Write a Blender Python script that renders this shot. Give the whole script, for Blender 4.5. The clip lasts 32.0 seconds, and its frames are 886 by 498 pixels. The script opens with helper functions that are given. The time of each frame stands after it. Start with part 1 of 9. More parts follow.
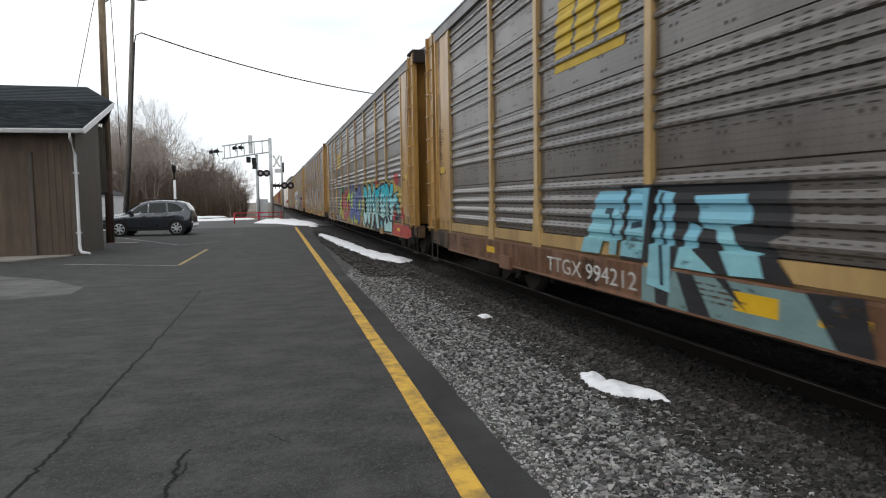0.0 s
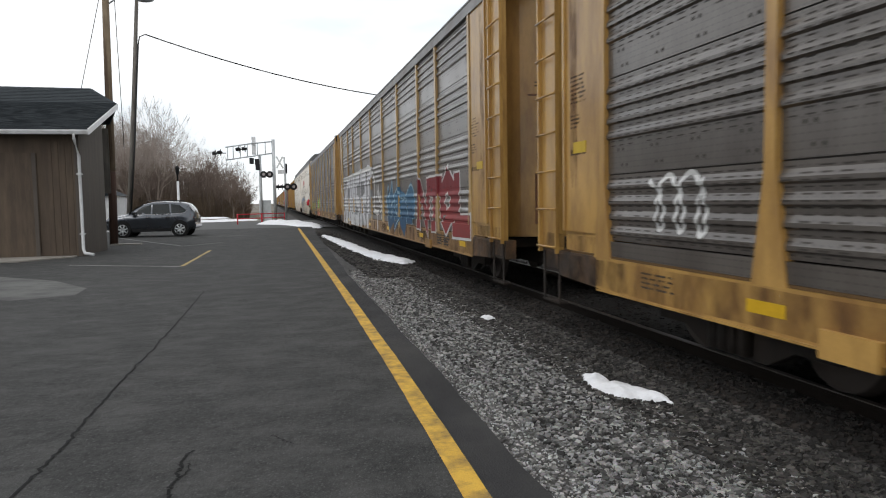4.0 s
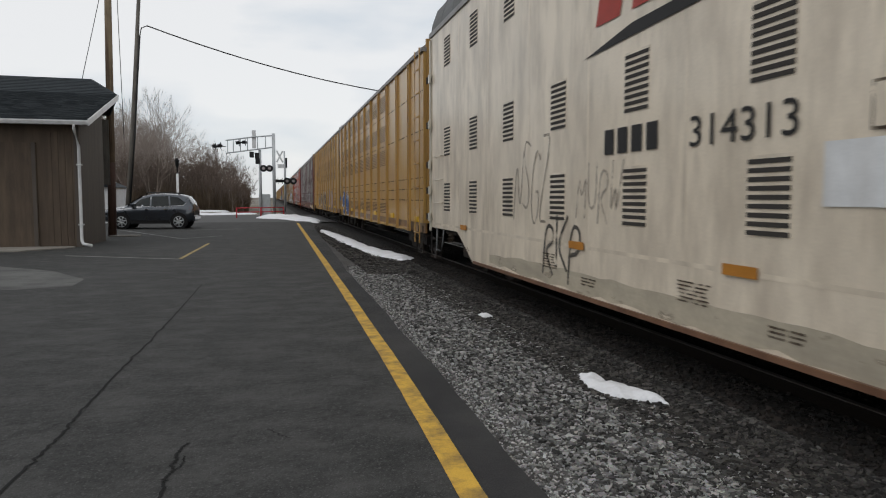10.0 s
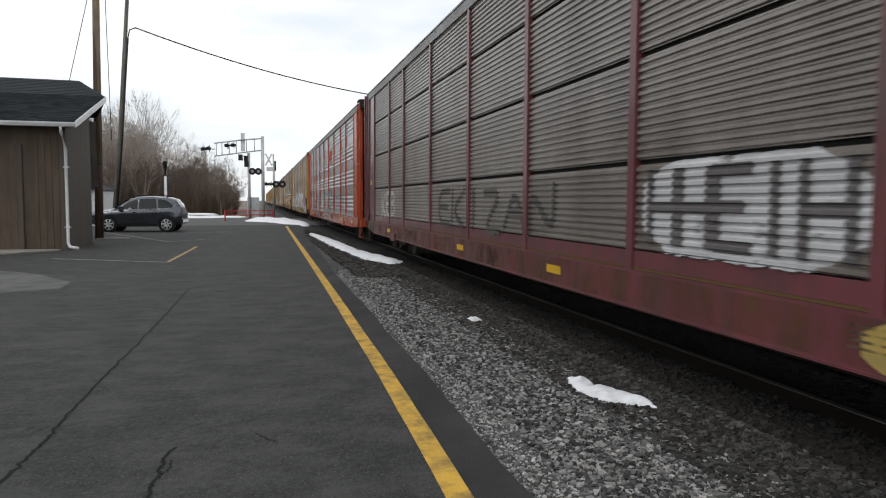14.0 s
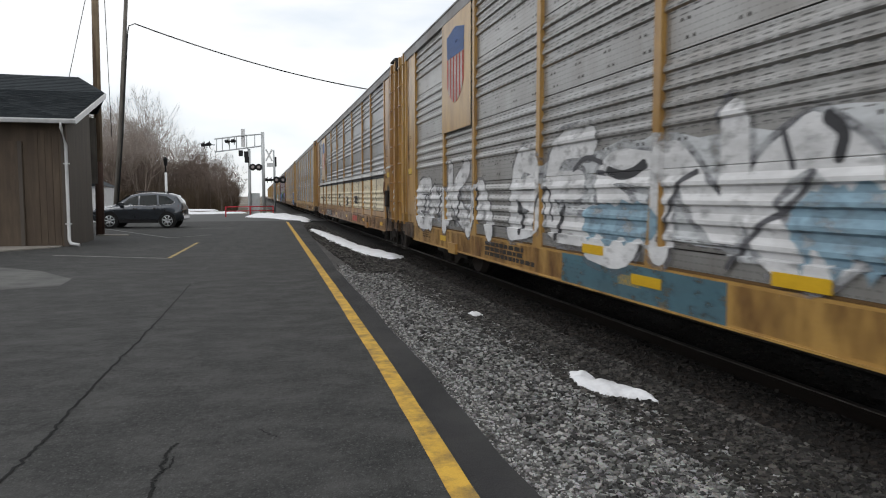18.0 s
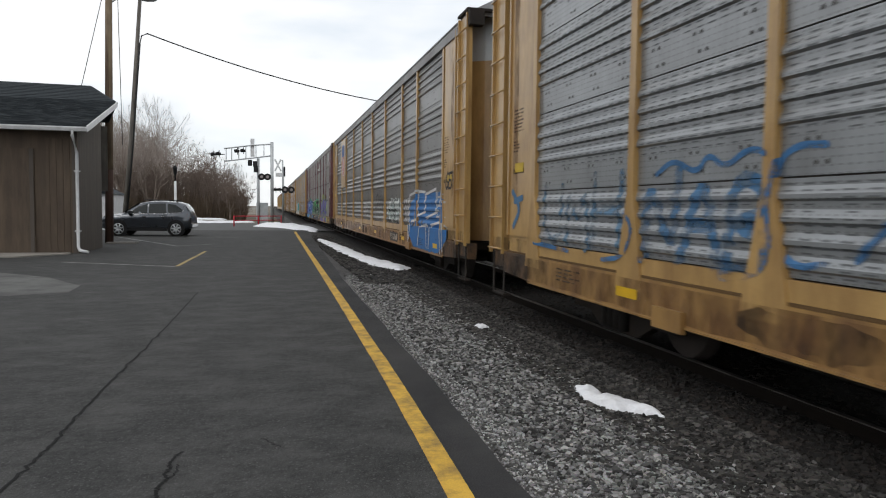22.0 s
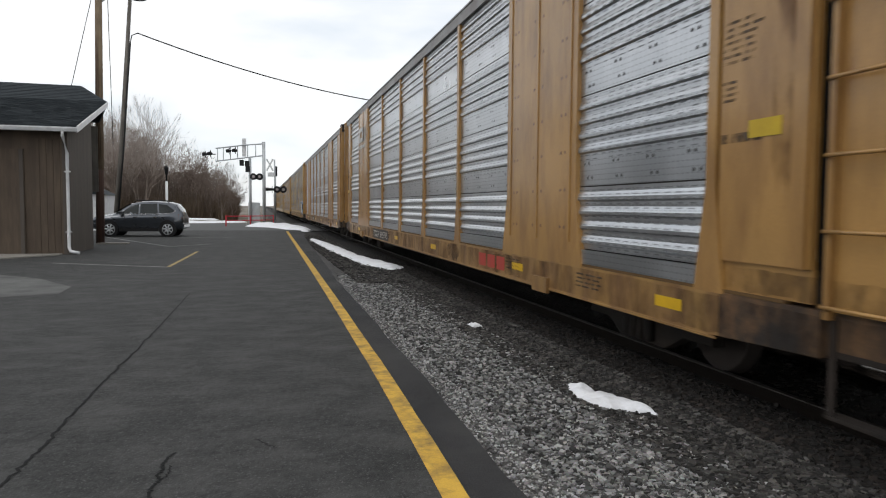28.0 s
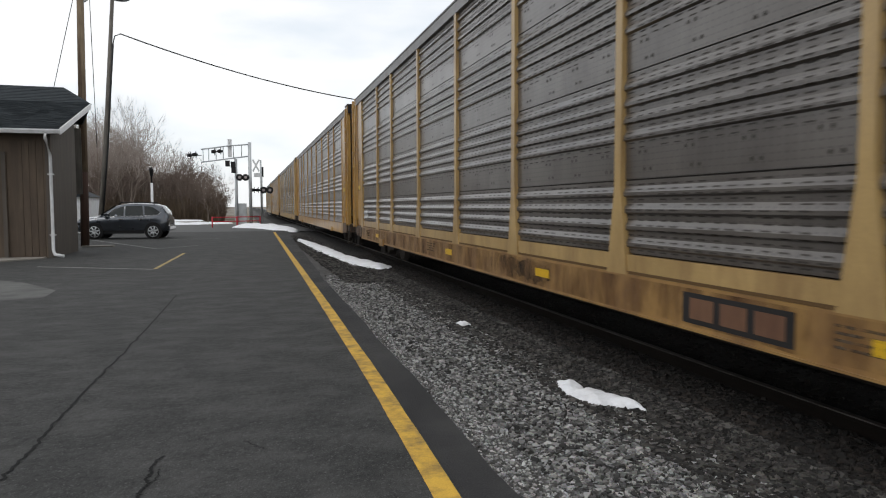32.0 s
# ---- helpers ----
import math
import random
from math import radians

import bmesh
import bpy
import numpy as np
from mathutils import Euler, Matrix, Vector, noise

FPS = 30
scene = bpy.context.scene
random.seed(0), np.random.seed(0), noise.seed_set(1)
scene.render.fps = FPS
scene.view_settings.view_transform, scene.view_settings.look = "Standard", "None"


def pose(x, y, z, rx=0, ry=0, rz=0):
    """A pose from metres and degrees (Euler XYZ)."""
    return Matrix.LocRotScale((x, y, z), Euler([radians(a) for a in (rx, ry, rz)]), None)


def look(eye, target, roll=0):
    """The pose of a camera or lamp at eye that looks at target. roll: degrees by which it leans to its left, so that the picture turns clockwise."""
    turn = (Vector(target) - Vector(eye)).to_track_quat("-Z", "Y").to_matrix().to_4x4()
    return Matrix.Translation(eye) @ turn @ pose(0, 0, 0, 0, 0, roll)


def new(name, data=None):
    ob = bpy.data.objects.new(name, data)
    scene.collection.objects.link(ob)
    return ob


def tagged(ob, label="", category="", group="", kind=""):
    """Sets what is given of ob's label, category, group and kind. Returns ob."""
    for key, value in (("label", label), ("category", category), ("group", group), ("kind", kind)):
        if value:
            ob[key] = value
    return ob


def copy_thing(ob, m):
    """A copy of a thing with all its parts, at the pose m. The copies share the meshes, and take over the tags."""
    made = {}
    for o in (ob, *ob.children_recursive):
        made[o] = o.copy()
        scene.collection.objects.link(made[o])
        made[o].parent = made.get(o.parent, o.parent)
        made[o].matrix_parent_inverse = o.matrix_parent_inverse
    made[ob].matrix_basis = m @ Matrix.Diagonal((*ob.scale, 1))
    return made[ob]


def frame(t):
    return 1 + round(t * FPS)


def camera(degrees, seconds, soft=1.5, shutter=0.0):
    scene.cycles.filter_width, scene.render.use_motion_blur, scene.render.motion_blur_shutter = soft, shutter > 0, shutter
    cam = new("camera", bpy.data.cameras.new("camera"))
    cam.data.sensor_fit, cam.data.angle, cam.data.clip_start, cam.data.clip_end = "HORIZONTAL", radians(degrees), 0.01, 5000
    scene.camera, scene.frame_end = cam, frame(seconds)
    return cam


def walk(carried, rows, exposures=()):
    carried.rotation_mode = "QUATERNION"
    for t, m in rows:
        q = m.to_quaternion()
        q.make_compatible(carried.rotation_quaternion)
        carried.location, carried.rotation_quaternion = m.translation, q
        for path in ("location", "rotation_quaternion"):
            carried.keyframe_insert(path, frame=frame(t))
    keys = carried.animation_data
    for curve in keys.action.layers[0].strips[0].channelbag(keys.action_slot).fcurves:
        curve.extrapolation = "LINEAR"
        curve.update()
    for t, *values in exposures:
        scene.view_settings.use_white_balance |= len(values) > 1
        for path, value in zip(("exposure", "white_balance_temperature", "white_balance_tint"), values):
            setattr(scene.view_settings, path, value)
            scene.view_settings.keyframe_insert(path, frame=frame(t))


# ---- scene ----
import mathutils

# The eye stands still at (0, 0, EYE); the hand only turns it a little. y runs along the track, x across it.
EYE = 1.6
cam = camera(64.0, 32.0, soft=1.1, shutter=0.1)
TURNS = [  # seconds, yaw, pitch, roll
    (0, -13.800, -4.050, 1.000),
    (0.5, -13.728, -3.987, 0.789),
    (1, -13.797, -4.086, 0.820),
    (1.5, -13.756, -4.310, 0.952),
    (2, -13.732, -4.103, 0.907),
    (2.5, -13.721, -4.040, 0.977),
    (4.5, -13.540, -3.893, 0.973),
    (5, -13.580, -3.845, 0.929),
    (5.5, -13.624, -3.909, 0.941),
    (6, -13.619, -4.037, 1.020),
    (6.5, -13.678, -4.377, 0.715),
    (7, -13.491, -4.102, 0.084),
    (7.5, -13.635, -3.945, 0.191),
    (8, -13.668, -3.871, 0.230),
    (8.5, -13.645, -4.040, 0.335),
    (9, -13.606, -4.052, 0.363),
    (9.5, -13.637, -4.129, 0.244),
    (10, -13.604, -4.185, -0.022),
    (10.5, -13.660, -4.273, -0.110),
    (11, -13.684, -3.890, -0.234),
    (11.5, -13.630, -3.902, -0.378),
    (12, -13.942, -3.882, -0.137),
    (12.5, -14.038, -3.872, -0.052),
    (13, -13.996, -3.822, -0.130),
    (13.5, -14.346, -3.874, -0.071),
    (15.5, -14.585, -3.910, -0.504),
    (16, -14.615, -4.084, -0.588),
    (16.5, -14.612, -4.021, -0.630),
    (17, -14.838, -4.012, -0.752),
    (17.5, -14.577, -4.246, -0.567),
    (18, -14.410, -4.291, 0.040),
    (18.5, -14.896, -3.591, 0.037),
    (19, -14.755, -3.379, -0.045),
    (19.5, -14.572, -3.512, 0.012),
    (20, -14.344, -3.601, -0.040),
    (20.5, -14.188, -3.619, -0.066),
    (21, -13.985, -3.655, -0.085),
    (21.5, -13.984, -3.665, -0.233),
    (22, -13.794, -3.349, -0.648),
    (22.5, -13.796, -3.446, -0.464),
    (23, -13.856, -3.053, -0.433),
    (23.5, -13.991, -3.265, -0.215),
    (24, -13.854, -2.982, -0.057),
    (24.5, -13.652, -2.702, 0.251),
    (25, -13.724, -2.875, 0.057),
    (25.5, -13.774, -2.947, 0.182),
    (27.5, -13.962, -3.409, -0.468),
    (28, -14.394, -3.413, -0.410),
    (28.5, -14.523, -3.440, -0.318),
    (29, -14.527, -3.319, -0.340),
    (29.5, -14.290, -3.269, -0.184),
    (30, -14.255, -3.276, -0.433),
    (30.5, -14.279, -3.502, 0.178),
    (31, -14.411, -3.368, -0.233),
    (31.5, -14.878, -3.338, -0.295),
    (32, -15.413, -3.505, 0.195),
]
walk(cam, [(t, pose(0, 0, EYE, 90 + pitch, roll, yaw)) for t, yaw, pitch, roll in TURNS],
     exposures=[(0, -0.17), (5.2, -0.17), (6, -0.45), (7, -0.13), (8, -0.38), (9, -0.6), (10.2, -0.65), (11, -0.4), (12, -0.3), (14, -0.3), (24, -0.33), (25, -0.22), (29, -0.33), (32, -0.33)])

# ---- daylight under a bright overcast sky ----
world = bpy.data.worlds.new("overcast_sky")
scene.world = world
world.use_nodes = True
wn, wl = world.node_tree.nodes, world.node_tree.links
wn.clear()
sky = wn.new("ShaderNodeTexSky")
sky.sky_type, sky.sun_disc = 'NISHITA', False
sky.sun_elevation, sky.sun_rotation = radians(38), radians(200)
sky_gain = wn.new("ShaderNodeVectorMath")
sky_gain.operation = 'SCALE'
sky_gain.inputs["Scale"].default_value = 0.12
w_tc = wn.new("ShaderNodeTexCoord")
w_map = wn.new("ShaderNodeMapping")
w_map.inputs["Scale"].default_value = (1.5, 1.5, 5.0)
w_noise = wn.new("ShaderNodeTexNoise")
w_noise.inputs["Scale"].default_value, w_noise.inputs["Detail"].default_value = 2.2, 7
w_ramp = wn.new("ShaderNodeValToRGB")
w_ramp.color_ramp.elements[0].position, w_ramp.color_ramp.elements[1].position = 0.38, 0.55
w_ramp.color_ramp.elements[0].color, w_ramp.color_ramp.elements[1].color = (0.79, 0.84, 0.89, 1), (1.0, 1.0, 1.0, 1)
w_mix = wn.new("ShaderNodeMixRGB")
w_mix.inputs["Fac"].default_value = 0.9
w_bg = wn.new("ShaderNodeBackground")
w_bg.inputs["Strength"].default_value = 1.38
w_out = wn.new("ShaderNodeOutputWorld")
wl.new(w_tc.outputs["Generated"], w_map.inputs["Vector"])
wl.new(w_map.outputs["Vector"], w_noise.inputs["Vector"])
wl.new(w_noise.outputs["Fac"], w_ramp.inputs["Fac"])
wl.new(sky.outputs["Color"], sky_gain.inputs[0])
wl.new(sky_gain.outputs["Vector"], w_mix.inputs["Color1"])
wl.new(w_ramp.outputs["Color"], w_mix.inputs["Color2"])
wl.new(w_mix.outputs["Color"], w_bg.inputs["Color"])
wl.new(w_bg.outputs["Background"], w_out.inputs["Surface"])
sun = new("sun", bpy.data.lights.new("sun", 'SUN'))
sun.data.energy, sun.data.angle, sun.data.color = 0.75, radians(25), (1.0, 0.97, 0.93)
sun.matrix_world = look((-30, -20, 45), (0, 0, 0))
scene.view_settings.exposure = 0.0


# ---- materials ----
def surface(name, base, alt=None, scale=3.0, rough=0.7, metal=0.0, bump=0.15, fine=60.0, dirt=None, dirt_amount=0.5,
            streak=(1, 1, 1), contrast=0.25, dirt_scale=1.3, spec=0.25, speck=None, hard=(0.5, 1.0)):
    """A weathered surface: two scales of tone, stains that may run in streaks, fine relief, a little change from piece to piece."""
    m = bpy.data.materials.new(name)
    m.use_nodes = True
    n, l = m.node_tree.nodes, m.node_tree.links
    b = n["Principled BSDF"]
    b.inputs["Roughness"].default_value, b.inputs["Metallic"].default_value = rough, metal
    b.inputs["Specular IOR Level"].default_value = spec
    alt = alt or tuple(c * (1 - contrast) for c in base)
    tc, info, shift = n.new("ShaderNodeTexCoord"), n.new("ShaderNodeObjectInfo"), n.new("ShaderNodeVectorMath")
    shift.operation = 'MULTIPLY_ADD'
    comb = n.new("ShaderNodeCombineXYZ")
    for k in ("X", "Y", "Z"):
        l.new(info.outputs["Random"], comb.inputs[k])
    l.new(comb.outputs[0], shift.inputs[0])
    shift.inputs[1].default_value = (17, 31, 23)
    l.new(tc.outputs["Object"], shift.inputs[2])
    big = n.new("ShaderNodeTexNoise")
    big.inputs["Scale"].default_value, big.inputs["Detail"].default_value = scale, 5
    l.new(shift.outputs[0], big.inputs["Vector"])
    small = n.new("ShaderNodeTexNoise")
    small.inputs["Scale"].default_value, small.inputs["Detail"].default_value = fine, 3
    l.new(shift.outputs[0], small.inputs["Vector"])
    add = n.new("ShaderNodeMath")
    add.operation = 'MULTIPLY_ADD'
    l.new(small.outputs["Fac"], add.inputs[0])
    add.inputs[1].default_value = 0.5
    l.new(big.outputs["Fac"], add.inputs[2])
    ramp = n.new("ShaderNodeValToRGB")
    ramp.color_ramp.elements[0].position, ramp.color_ramp.elements[1].position = hard
    ramp.color_ramp.elements[0].color, ramp.color_ramp.elements[1].color = (*alt, 1), (*base, 1)
    l.new(add.outputs[0], ramp.inputs["Fac"])
    out = ramp.outputs["Color"]
    if dirt:
        mp = n.new("ShaderNodeMapping")
        mp.inputs["Scale"].default_value = streak
        l.new(shift.outputs[0], mp.inputs["Vector"])
        dn = n.new("ShaderNodeTexNoise")
        dn.inputs["Scale"].default_value, dn.inputs["Detail"].default_value, dn.inputs["Roughness"].default_value = dirt_scale, 8, 0.65
        l.new(mp.outputs[0], dn.inputs["Vector"])
        dr = n.new("ShaderNodeValToRGB")
        dr.color_ramp.elements[0].position, dr.color_ramp.elements[1].position = 0.42, 0.66
        dr.color_ramp.elements[0].color, dr.color_ramp.elements[1].color = (0, 0, 0, 1), (dirt_amount,) * 3 + (1,)
        l.new(dn.outputs["Fac"], dr.inputs["Fac"])
        mix = n.new("ShaderNodeMixRGB")
        mix.inputs["Color2"].default_value = (*dirt, 1)
        l.new(dr.outputs["Color"], mix.inputs["Fac"])
        l.new(out, mix.inputs["Color1"])
        out = mix.outputs["Color"]
    if speck:
        sn, sr, sm = n.new("ShaderNodeTexVoronoi"), n.new("ShaderNodeValToRGB"), n.new("ShaderNodeMixRGB")
        sn.inputs["Scale"].default_value = 90
        l.new(shift.outputs[0], sn.inputs["Vector"])
        sr.color_ramp.elements[0].position, sr.color_ramp.elements[1].position = 0.72, 0.95
        l.new(sn.outputs["Color"], sr.inputs["Fac"])
        sm.inputs["Color2"].default_value = (*speck, 1)
        l.new(sr.outputs["Color"], sm.inputs["Fac"])
        l.new(out, sm.inputs["Color1"])
        out = sm.outputs["Color"]
    l.new(out, b.inputs["Base Color"])
    rr = n.new("ShaderNodeMapRange")
    rr.inputs["To Min"].default_value, rr.inputs["To Max"].default_value = max(0.05, rough - 0.12), min(1, rough + 0.12)
    l.new(big.outputs["Fac"], rr.inputs["Value"])
    l.new(rr.outputs[0], b.inputs["Roughness"])
    if bump:
        bp = n.new("ShaderNodeBump")
        bp.inputs["Strength"].default_value, bp.inputs["Distance"].default_value = bump, 0.02
        l.new(add.outputs[0], bp.inputs["Height"])
        l.new(bp.outputs[0], b.inputs["Normal"])
    return m


def plain(name, colour, rough=0.6, metal=0.0):
    return surface(name, colour, scale=6, rough=rough, metal=metal, bump=0.05, contrast=0.15)


RUN = (3.0, 3.0, 0.35)  # stains that run down
asphalt = surface("asphalt", (0.052, 0.053, 0.0515), (0.020, 0.0205, 0.020), scale=16, hard=(0.50, 1.0), rough=0.85, bump=0.8, fine=85, dirt=(0.125, 0.123, 0.120), dirt_amount=0.30, dirt_scale=2.6, spec=0.2, speck=(0.09, 0.089, 0.088), streak=(0.8, 1.1, 1))
asphalt_edge = surface("asphalt_edge", (0.036, 0.036, 0.038), (0.018, 0.018, 0.019), scale=1.2, rough=0.85, bump=0.8, fine=70, dirt=(0.075, 0.073, 0.07), dirt_amount=0.5, dirt_scale=0.7, spec=0.2)
asphalt_pale = surface("asphalt_pale", (0.13, 0.13, 0.125), scale=2, rough=0.9, bump=0.5, fine=110, dirt=(0.055, 0.055, 0.055), dirt_amount=0.8)
road_grey = surface("road_grey", (0.10, 0.10, 0.10), scale=1, rough=0.9, bump=0.3)
gravel = surface("gravel", (0.13, 0.128, 0.124), (0.030, 0.029, 0.028), scale=9, rough=0.95, bump=1.0, fine=45, dirt=(0.035, 0.032, 0.03), dirt_amount=0.6, dirt_scale=0.6)
# these two bed colours also carry the shade beside and under the train
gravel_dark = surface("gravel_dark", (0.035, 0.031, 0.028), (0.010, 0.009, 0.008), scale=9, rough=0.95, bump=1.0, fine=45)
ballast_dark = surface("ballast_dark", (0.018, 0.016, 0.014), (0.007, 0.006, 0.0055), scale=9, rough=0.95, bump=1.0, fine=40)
field = surface("field", (0.16, 0.13, 0.085), (0.10, 0.085, 0.06), scale=0.08, rough=0.95, bump=0.3, fine=4, dirt=(0.6, 0.62, 0.66), dirt_amount=0.35, dirt_scale=0.06)
snow = surface("snow", (0.83, 0.84, 0.87), (0.7, 0.71, 0.74), scale=5, rough=0.75, bump=0.6, fine=40, dirt=(0.45, 0.43, 0.4), dirt_amount=0.25, dirt_scale=3)
line_yellow = surface("line_yellow", (0.70, 0.43, 0.07), (0.52, 0.31, 0.055), scale=5, rough=0.85, bump=0.4, fine=90, dirt=(0.10, 0.085, 0.06), dirt_amount=0.75, dirt_scale=6)
line_cream = surface("line_cream", (0.52, 0.39, 0.16), scale=5, rough=0.9, bump=0.3, fine=90, dirt=(0.08, 0.08, 0.075), dirt_amount=0.85, dirt_scale=5)
line_white = surface("line_white", (0.34, 0.34, 0.33), scale=4, rough=0.9, bump=0.3, fine=90, dirt=(0.07, 0.07, 0.07), dirt_amount=0.9, dirt_scale=4)
crack_dark = plain("crack_dark", (0.009, 0.009, 0.009), 0.95)
concrete = surface("concrete", (0.30, 0.28, 0.25), scale=3, rough=0.9, bump=0.3, dirt=(0.16, 0.15, 0.13))
siding = surface("siding", (0.090, 0.078, 0.068), (0.070, 0.060, 0.052), scale=1.6, rough=0.8, bump=0.2, dirt=(0.13, 0.11, 0.09), dirt_amount=0.4, streak=RUN)
siding_brown = surface("siding_brown", (0.088, 0.066, 0.050), (0.066, 0.050, 0.038), scale=1.6, rough=0.8, bump=0.2, dirt=(0.15, 0.115, 0.08), dirt_amount=0.5, streak=RUN)
shingle = surface("shingle", (0.040, 0.047, 0.052), (0.020, 0.025, 0.029), scale=5, rough=0.95, bump=0.6, fine=80)
white_paint = surface("white_paint", (0.74, 0.75, 0.76), scale=4, rough=0.5, bump=0.05, dirt=(0.4, 0.38, 0.35), dirt_amount=0.35, streak=RUN)
pole_wood = surface("pole_wood", (0.27, 0.21, 0.14), (0.16, 0.12, 0.08), scale=2, rough=0.85, bump=0.4, dirt=(0.055, 0.03, 0.022), dirt_amount=0.9, streak=(4, 4, 0.15))
pole_creosote = surface("pole_creosote", (0.060, 0.034, 0.026), (0.035, 0.021, 0.017), scale=2, rough=0.85, bump=0.4, streak=(4, 4, 0.15), dirt=(0.12, 0.07, 0.05), dirt_amount=0.5)
pole_grey = surface("pole_grey", (0.20, 0.185, 0.16), (0.11, 0.10, 0.09), scale=2, rough=0.8, bump=0.3, dirt=(0.05, 0.045, 0.04), dirt_amount=0.8, streak=(4, 4, 0.2))
steel_silver = surface("steel_silver", (0.50, 0.52, 0.53), (0.38, 0.40, 0.41), scale=3, rough=0.5, metal=0.4, bump=0.1)
black_paint = plain("black_paint", (0.015, 0.015, 0.016), 0.5)
rubber = plain("rubber", (0.018, 0.018, 0.018), 0.85)
cable_black = plain("cable_black", (0.02, 0.02, 0.02), 0.7)
red_paint = surface("red_paint", (0.50, 0.035, 0.05), scale=4, rough=0.55, bump=0.05)
bark = surface("bark", (0.19, 0.155, 0.13), (0.11, 0.088, 0.072), scale=3, rough=0.95, bump=0.4, fine=20)
twig = surface("twig", (0.33, 0.285, 0.255), (0.21, 0.175, 0.15), scale=0.5, rough=0.95, bump=0.0)
twig_dark = surface("twig_dark", (0.21, 0.165, 0.14), (0.115, 0.088, 0.072), scale=0.5, rough=0.95, bump=0.0)
brush_mat = surface("brush_mat", (0.14, 0.105, 0.07), (0.07, 0.05, 0.036), scale=0.6, rough=0.95, bump=0.0)
brush_dark = surface("brush_dark", (0.045, 0.036, 0.027), (0.02, 0.016, 0.013), scale=1.5, rough=0.95, bump=0.8, fine=12)
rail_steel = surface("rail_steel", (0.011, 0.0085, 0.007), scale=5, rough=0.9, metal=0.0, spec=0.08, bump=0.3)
rail_head = surface("rail_head", (0.24, 0.225, 0.21), scale=5, rough=0.42, metal=1.0, bump=0.02)
tie_wood = surface("tie_wood", (0.045, 0.033, 0.025), (0.018, 0.014, 0.011), scale=4, rough=0.9, bump=0.5, fine=40)
suv_paint = surface("suv_paint", (0.060, 0.070, 0.086), scale=2, rough=0.30, spec=0.6, metal=0.75, bump=0.0, dirt=(0.06, 0.06, 0.06), dirt_amount=0.25)
suv_paint.node_tree.nodes["Principled BSDF"].inputs["Coat Weight"].default_value = 1.0
suv_paint.node_tree.nodes["Principled BSDF"].inputs["Coat IOR"].default_value = 1.6
suv_glass = surface("suv_glass", (0.010, 0.015, 0.015), scale=2, rough=0.06, metal=0.0, bump=0.0, spec=0.4)
chrome = plain("chrome", (0.55, 0.55, 0.56), 0.25, 0.9)
lamp_red = plain("lamp_red", (0.09, 0.012, 0.015), 0.3)
lamp_lens = plain("lamp_lens", (0.34, 0.30, 0.30), 0.25)


# ---- building helpers ----
def box(bm, x0, x1, y0, y1, z0, z1, m=0):
    v = [bm.verts.new(p) for p in ((x0, y0, z0), (x1, y0, z0), (x1, y1, z0), (x0, y1, z0), (x0, y0, z1), (x1, y0, z1), (x1, y1, z1), (x0, y1, z1))]
    for q in ((3, 2, 1, 0), (4, 5, 6, 7), (0, 1, 5, 4), (1, 2, 6, 5), (2, 3, 7, 6), (3, 0, 4, 7)):
        bm.faces.new([v[i] for i in q]).material_index = m


def bevelled(bm, width, segments=2):
    bmesh.ops.bevel(bm, geom=bm.edges[:], offset=width, segments=segments, affect='EDGES', profile=0.6)
    return bm


def tube(bm, points, radii, sides=8, caps=True, m=0):
    """A round bar through the points, with a radius at each."""
    pts = [Vector(p) for p in points]
    if not hasattr(radii, "__len__"):
        radii = [radii] * len(pts)
    rings = []
    for i, p in enumerate(pts):
        d = (pts[min(i + 1, len(pts) - 1)] - pts[max(i - 1, 0)]).normalized()
        u = d.orthogonal().normalized() if abs(d.z) < 0.99 else Vector((1, 0, 0))
        w = d.cross(u).normalized()
        u = w.cross(d)
        rings.append([bm.verts.new(p + (u * math.cos(a) + w * math.sin(a)) * radii[i]) for a in (2 * math.pi * k / sides for k in range(sides))])
    for a, b in zip(rings, rings[1:]):
        for k in range(sides):
            f = bm.faces.new((a[k], a[(k + 1) % sides], b[(k + 1) % sides], b[k]))
            f.material_index, f.smooth = m, True
    if caps:
        bm.faces.new(rings[0][::-1]).material_index = m
        bm.faces.new(rings[-1]).material_index = m


def prism(bm, outline, axis, lo, hi, m=0):
    """The outline (pairs) drawn out along an axis: x takes (y, z), y takes (x, z), z takes (x, y)."""
    def at(p, h):
        return {"x": (h, p[0], p[1]), "y": (p[0], h, p[1]), "z": (p[0], p[1], h)}[axis]
    a, b = [bm.verts.new(at(p, lo)) for p in outline], [bm.verts.new(at(p, hi)) for p in outline]
    k = len(outline)
    fs = [bm.faces.new(a[::-1]), bm.faces.new(b)] + [bm.faces.new((a[i], a[(i + 1) % k], b[(i + 1) % k], b[i])) for i in range(k)]
    for f in fs:
        f.material_index = m
    bmesh.ops.recalc_face_normals(bm, faces=fs)


def sheet(bm, outline, z, m=0):
    f = bm.faces.new([bm.verts.new((x, y, z)) for x, y in outline])
    f.material_index = m
    if f.normal.z < 0:
        f.normal_flip()


def mesh_of(name, bm, *materials):
    me = bpy.data.meshes.new(name)
    bm.to_mesh(me)
    bm.free()
    for m in materials:
        me.materials.append(m)
    return me


def part(name, bm, material, parent=None, label=""):
    ob = new(name, bm if isinstance(bm, bpy.types.Mesh) else mesh_of(name, bm, *(material if isinstance(material, (list, tuple)) else (material,))))
    ob.parent = parent
    if label:
        ob["label"] = label
    return ob


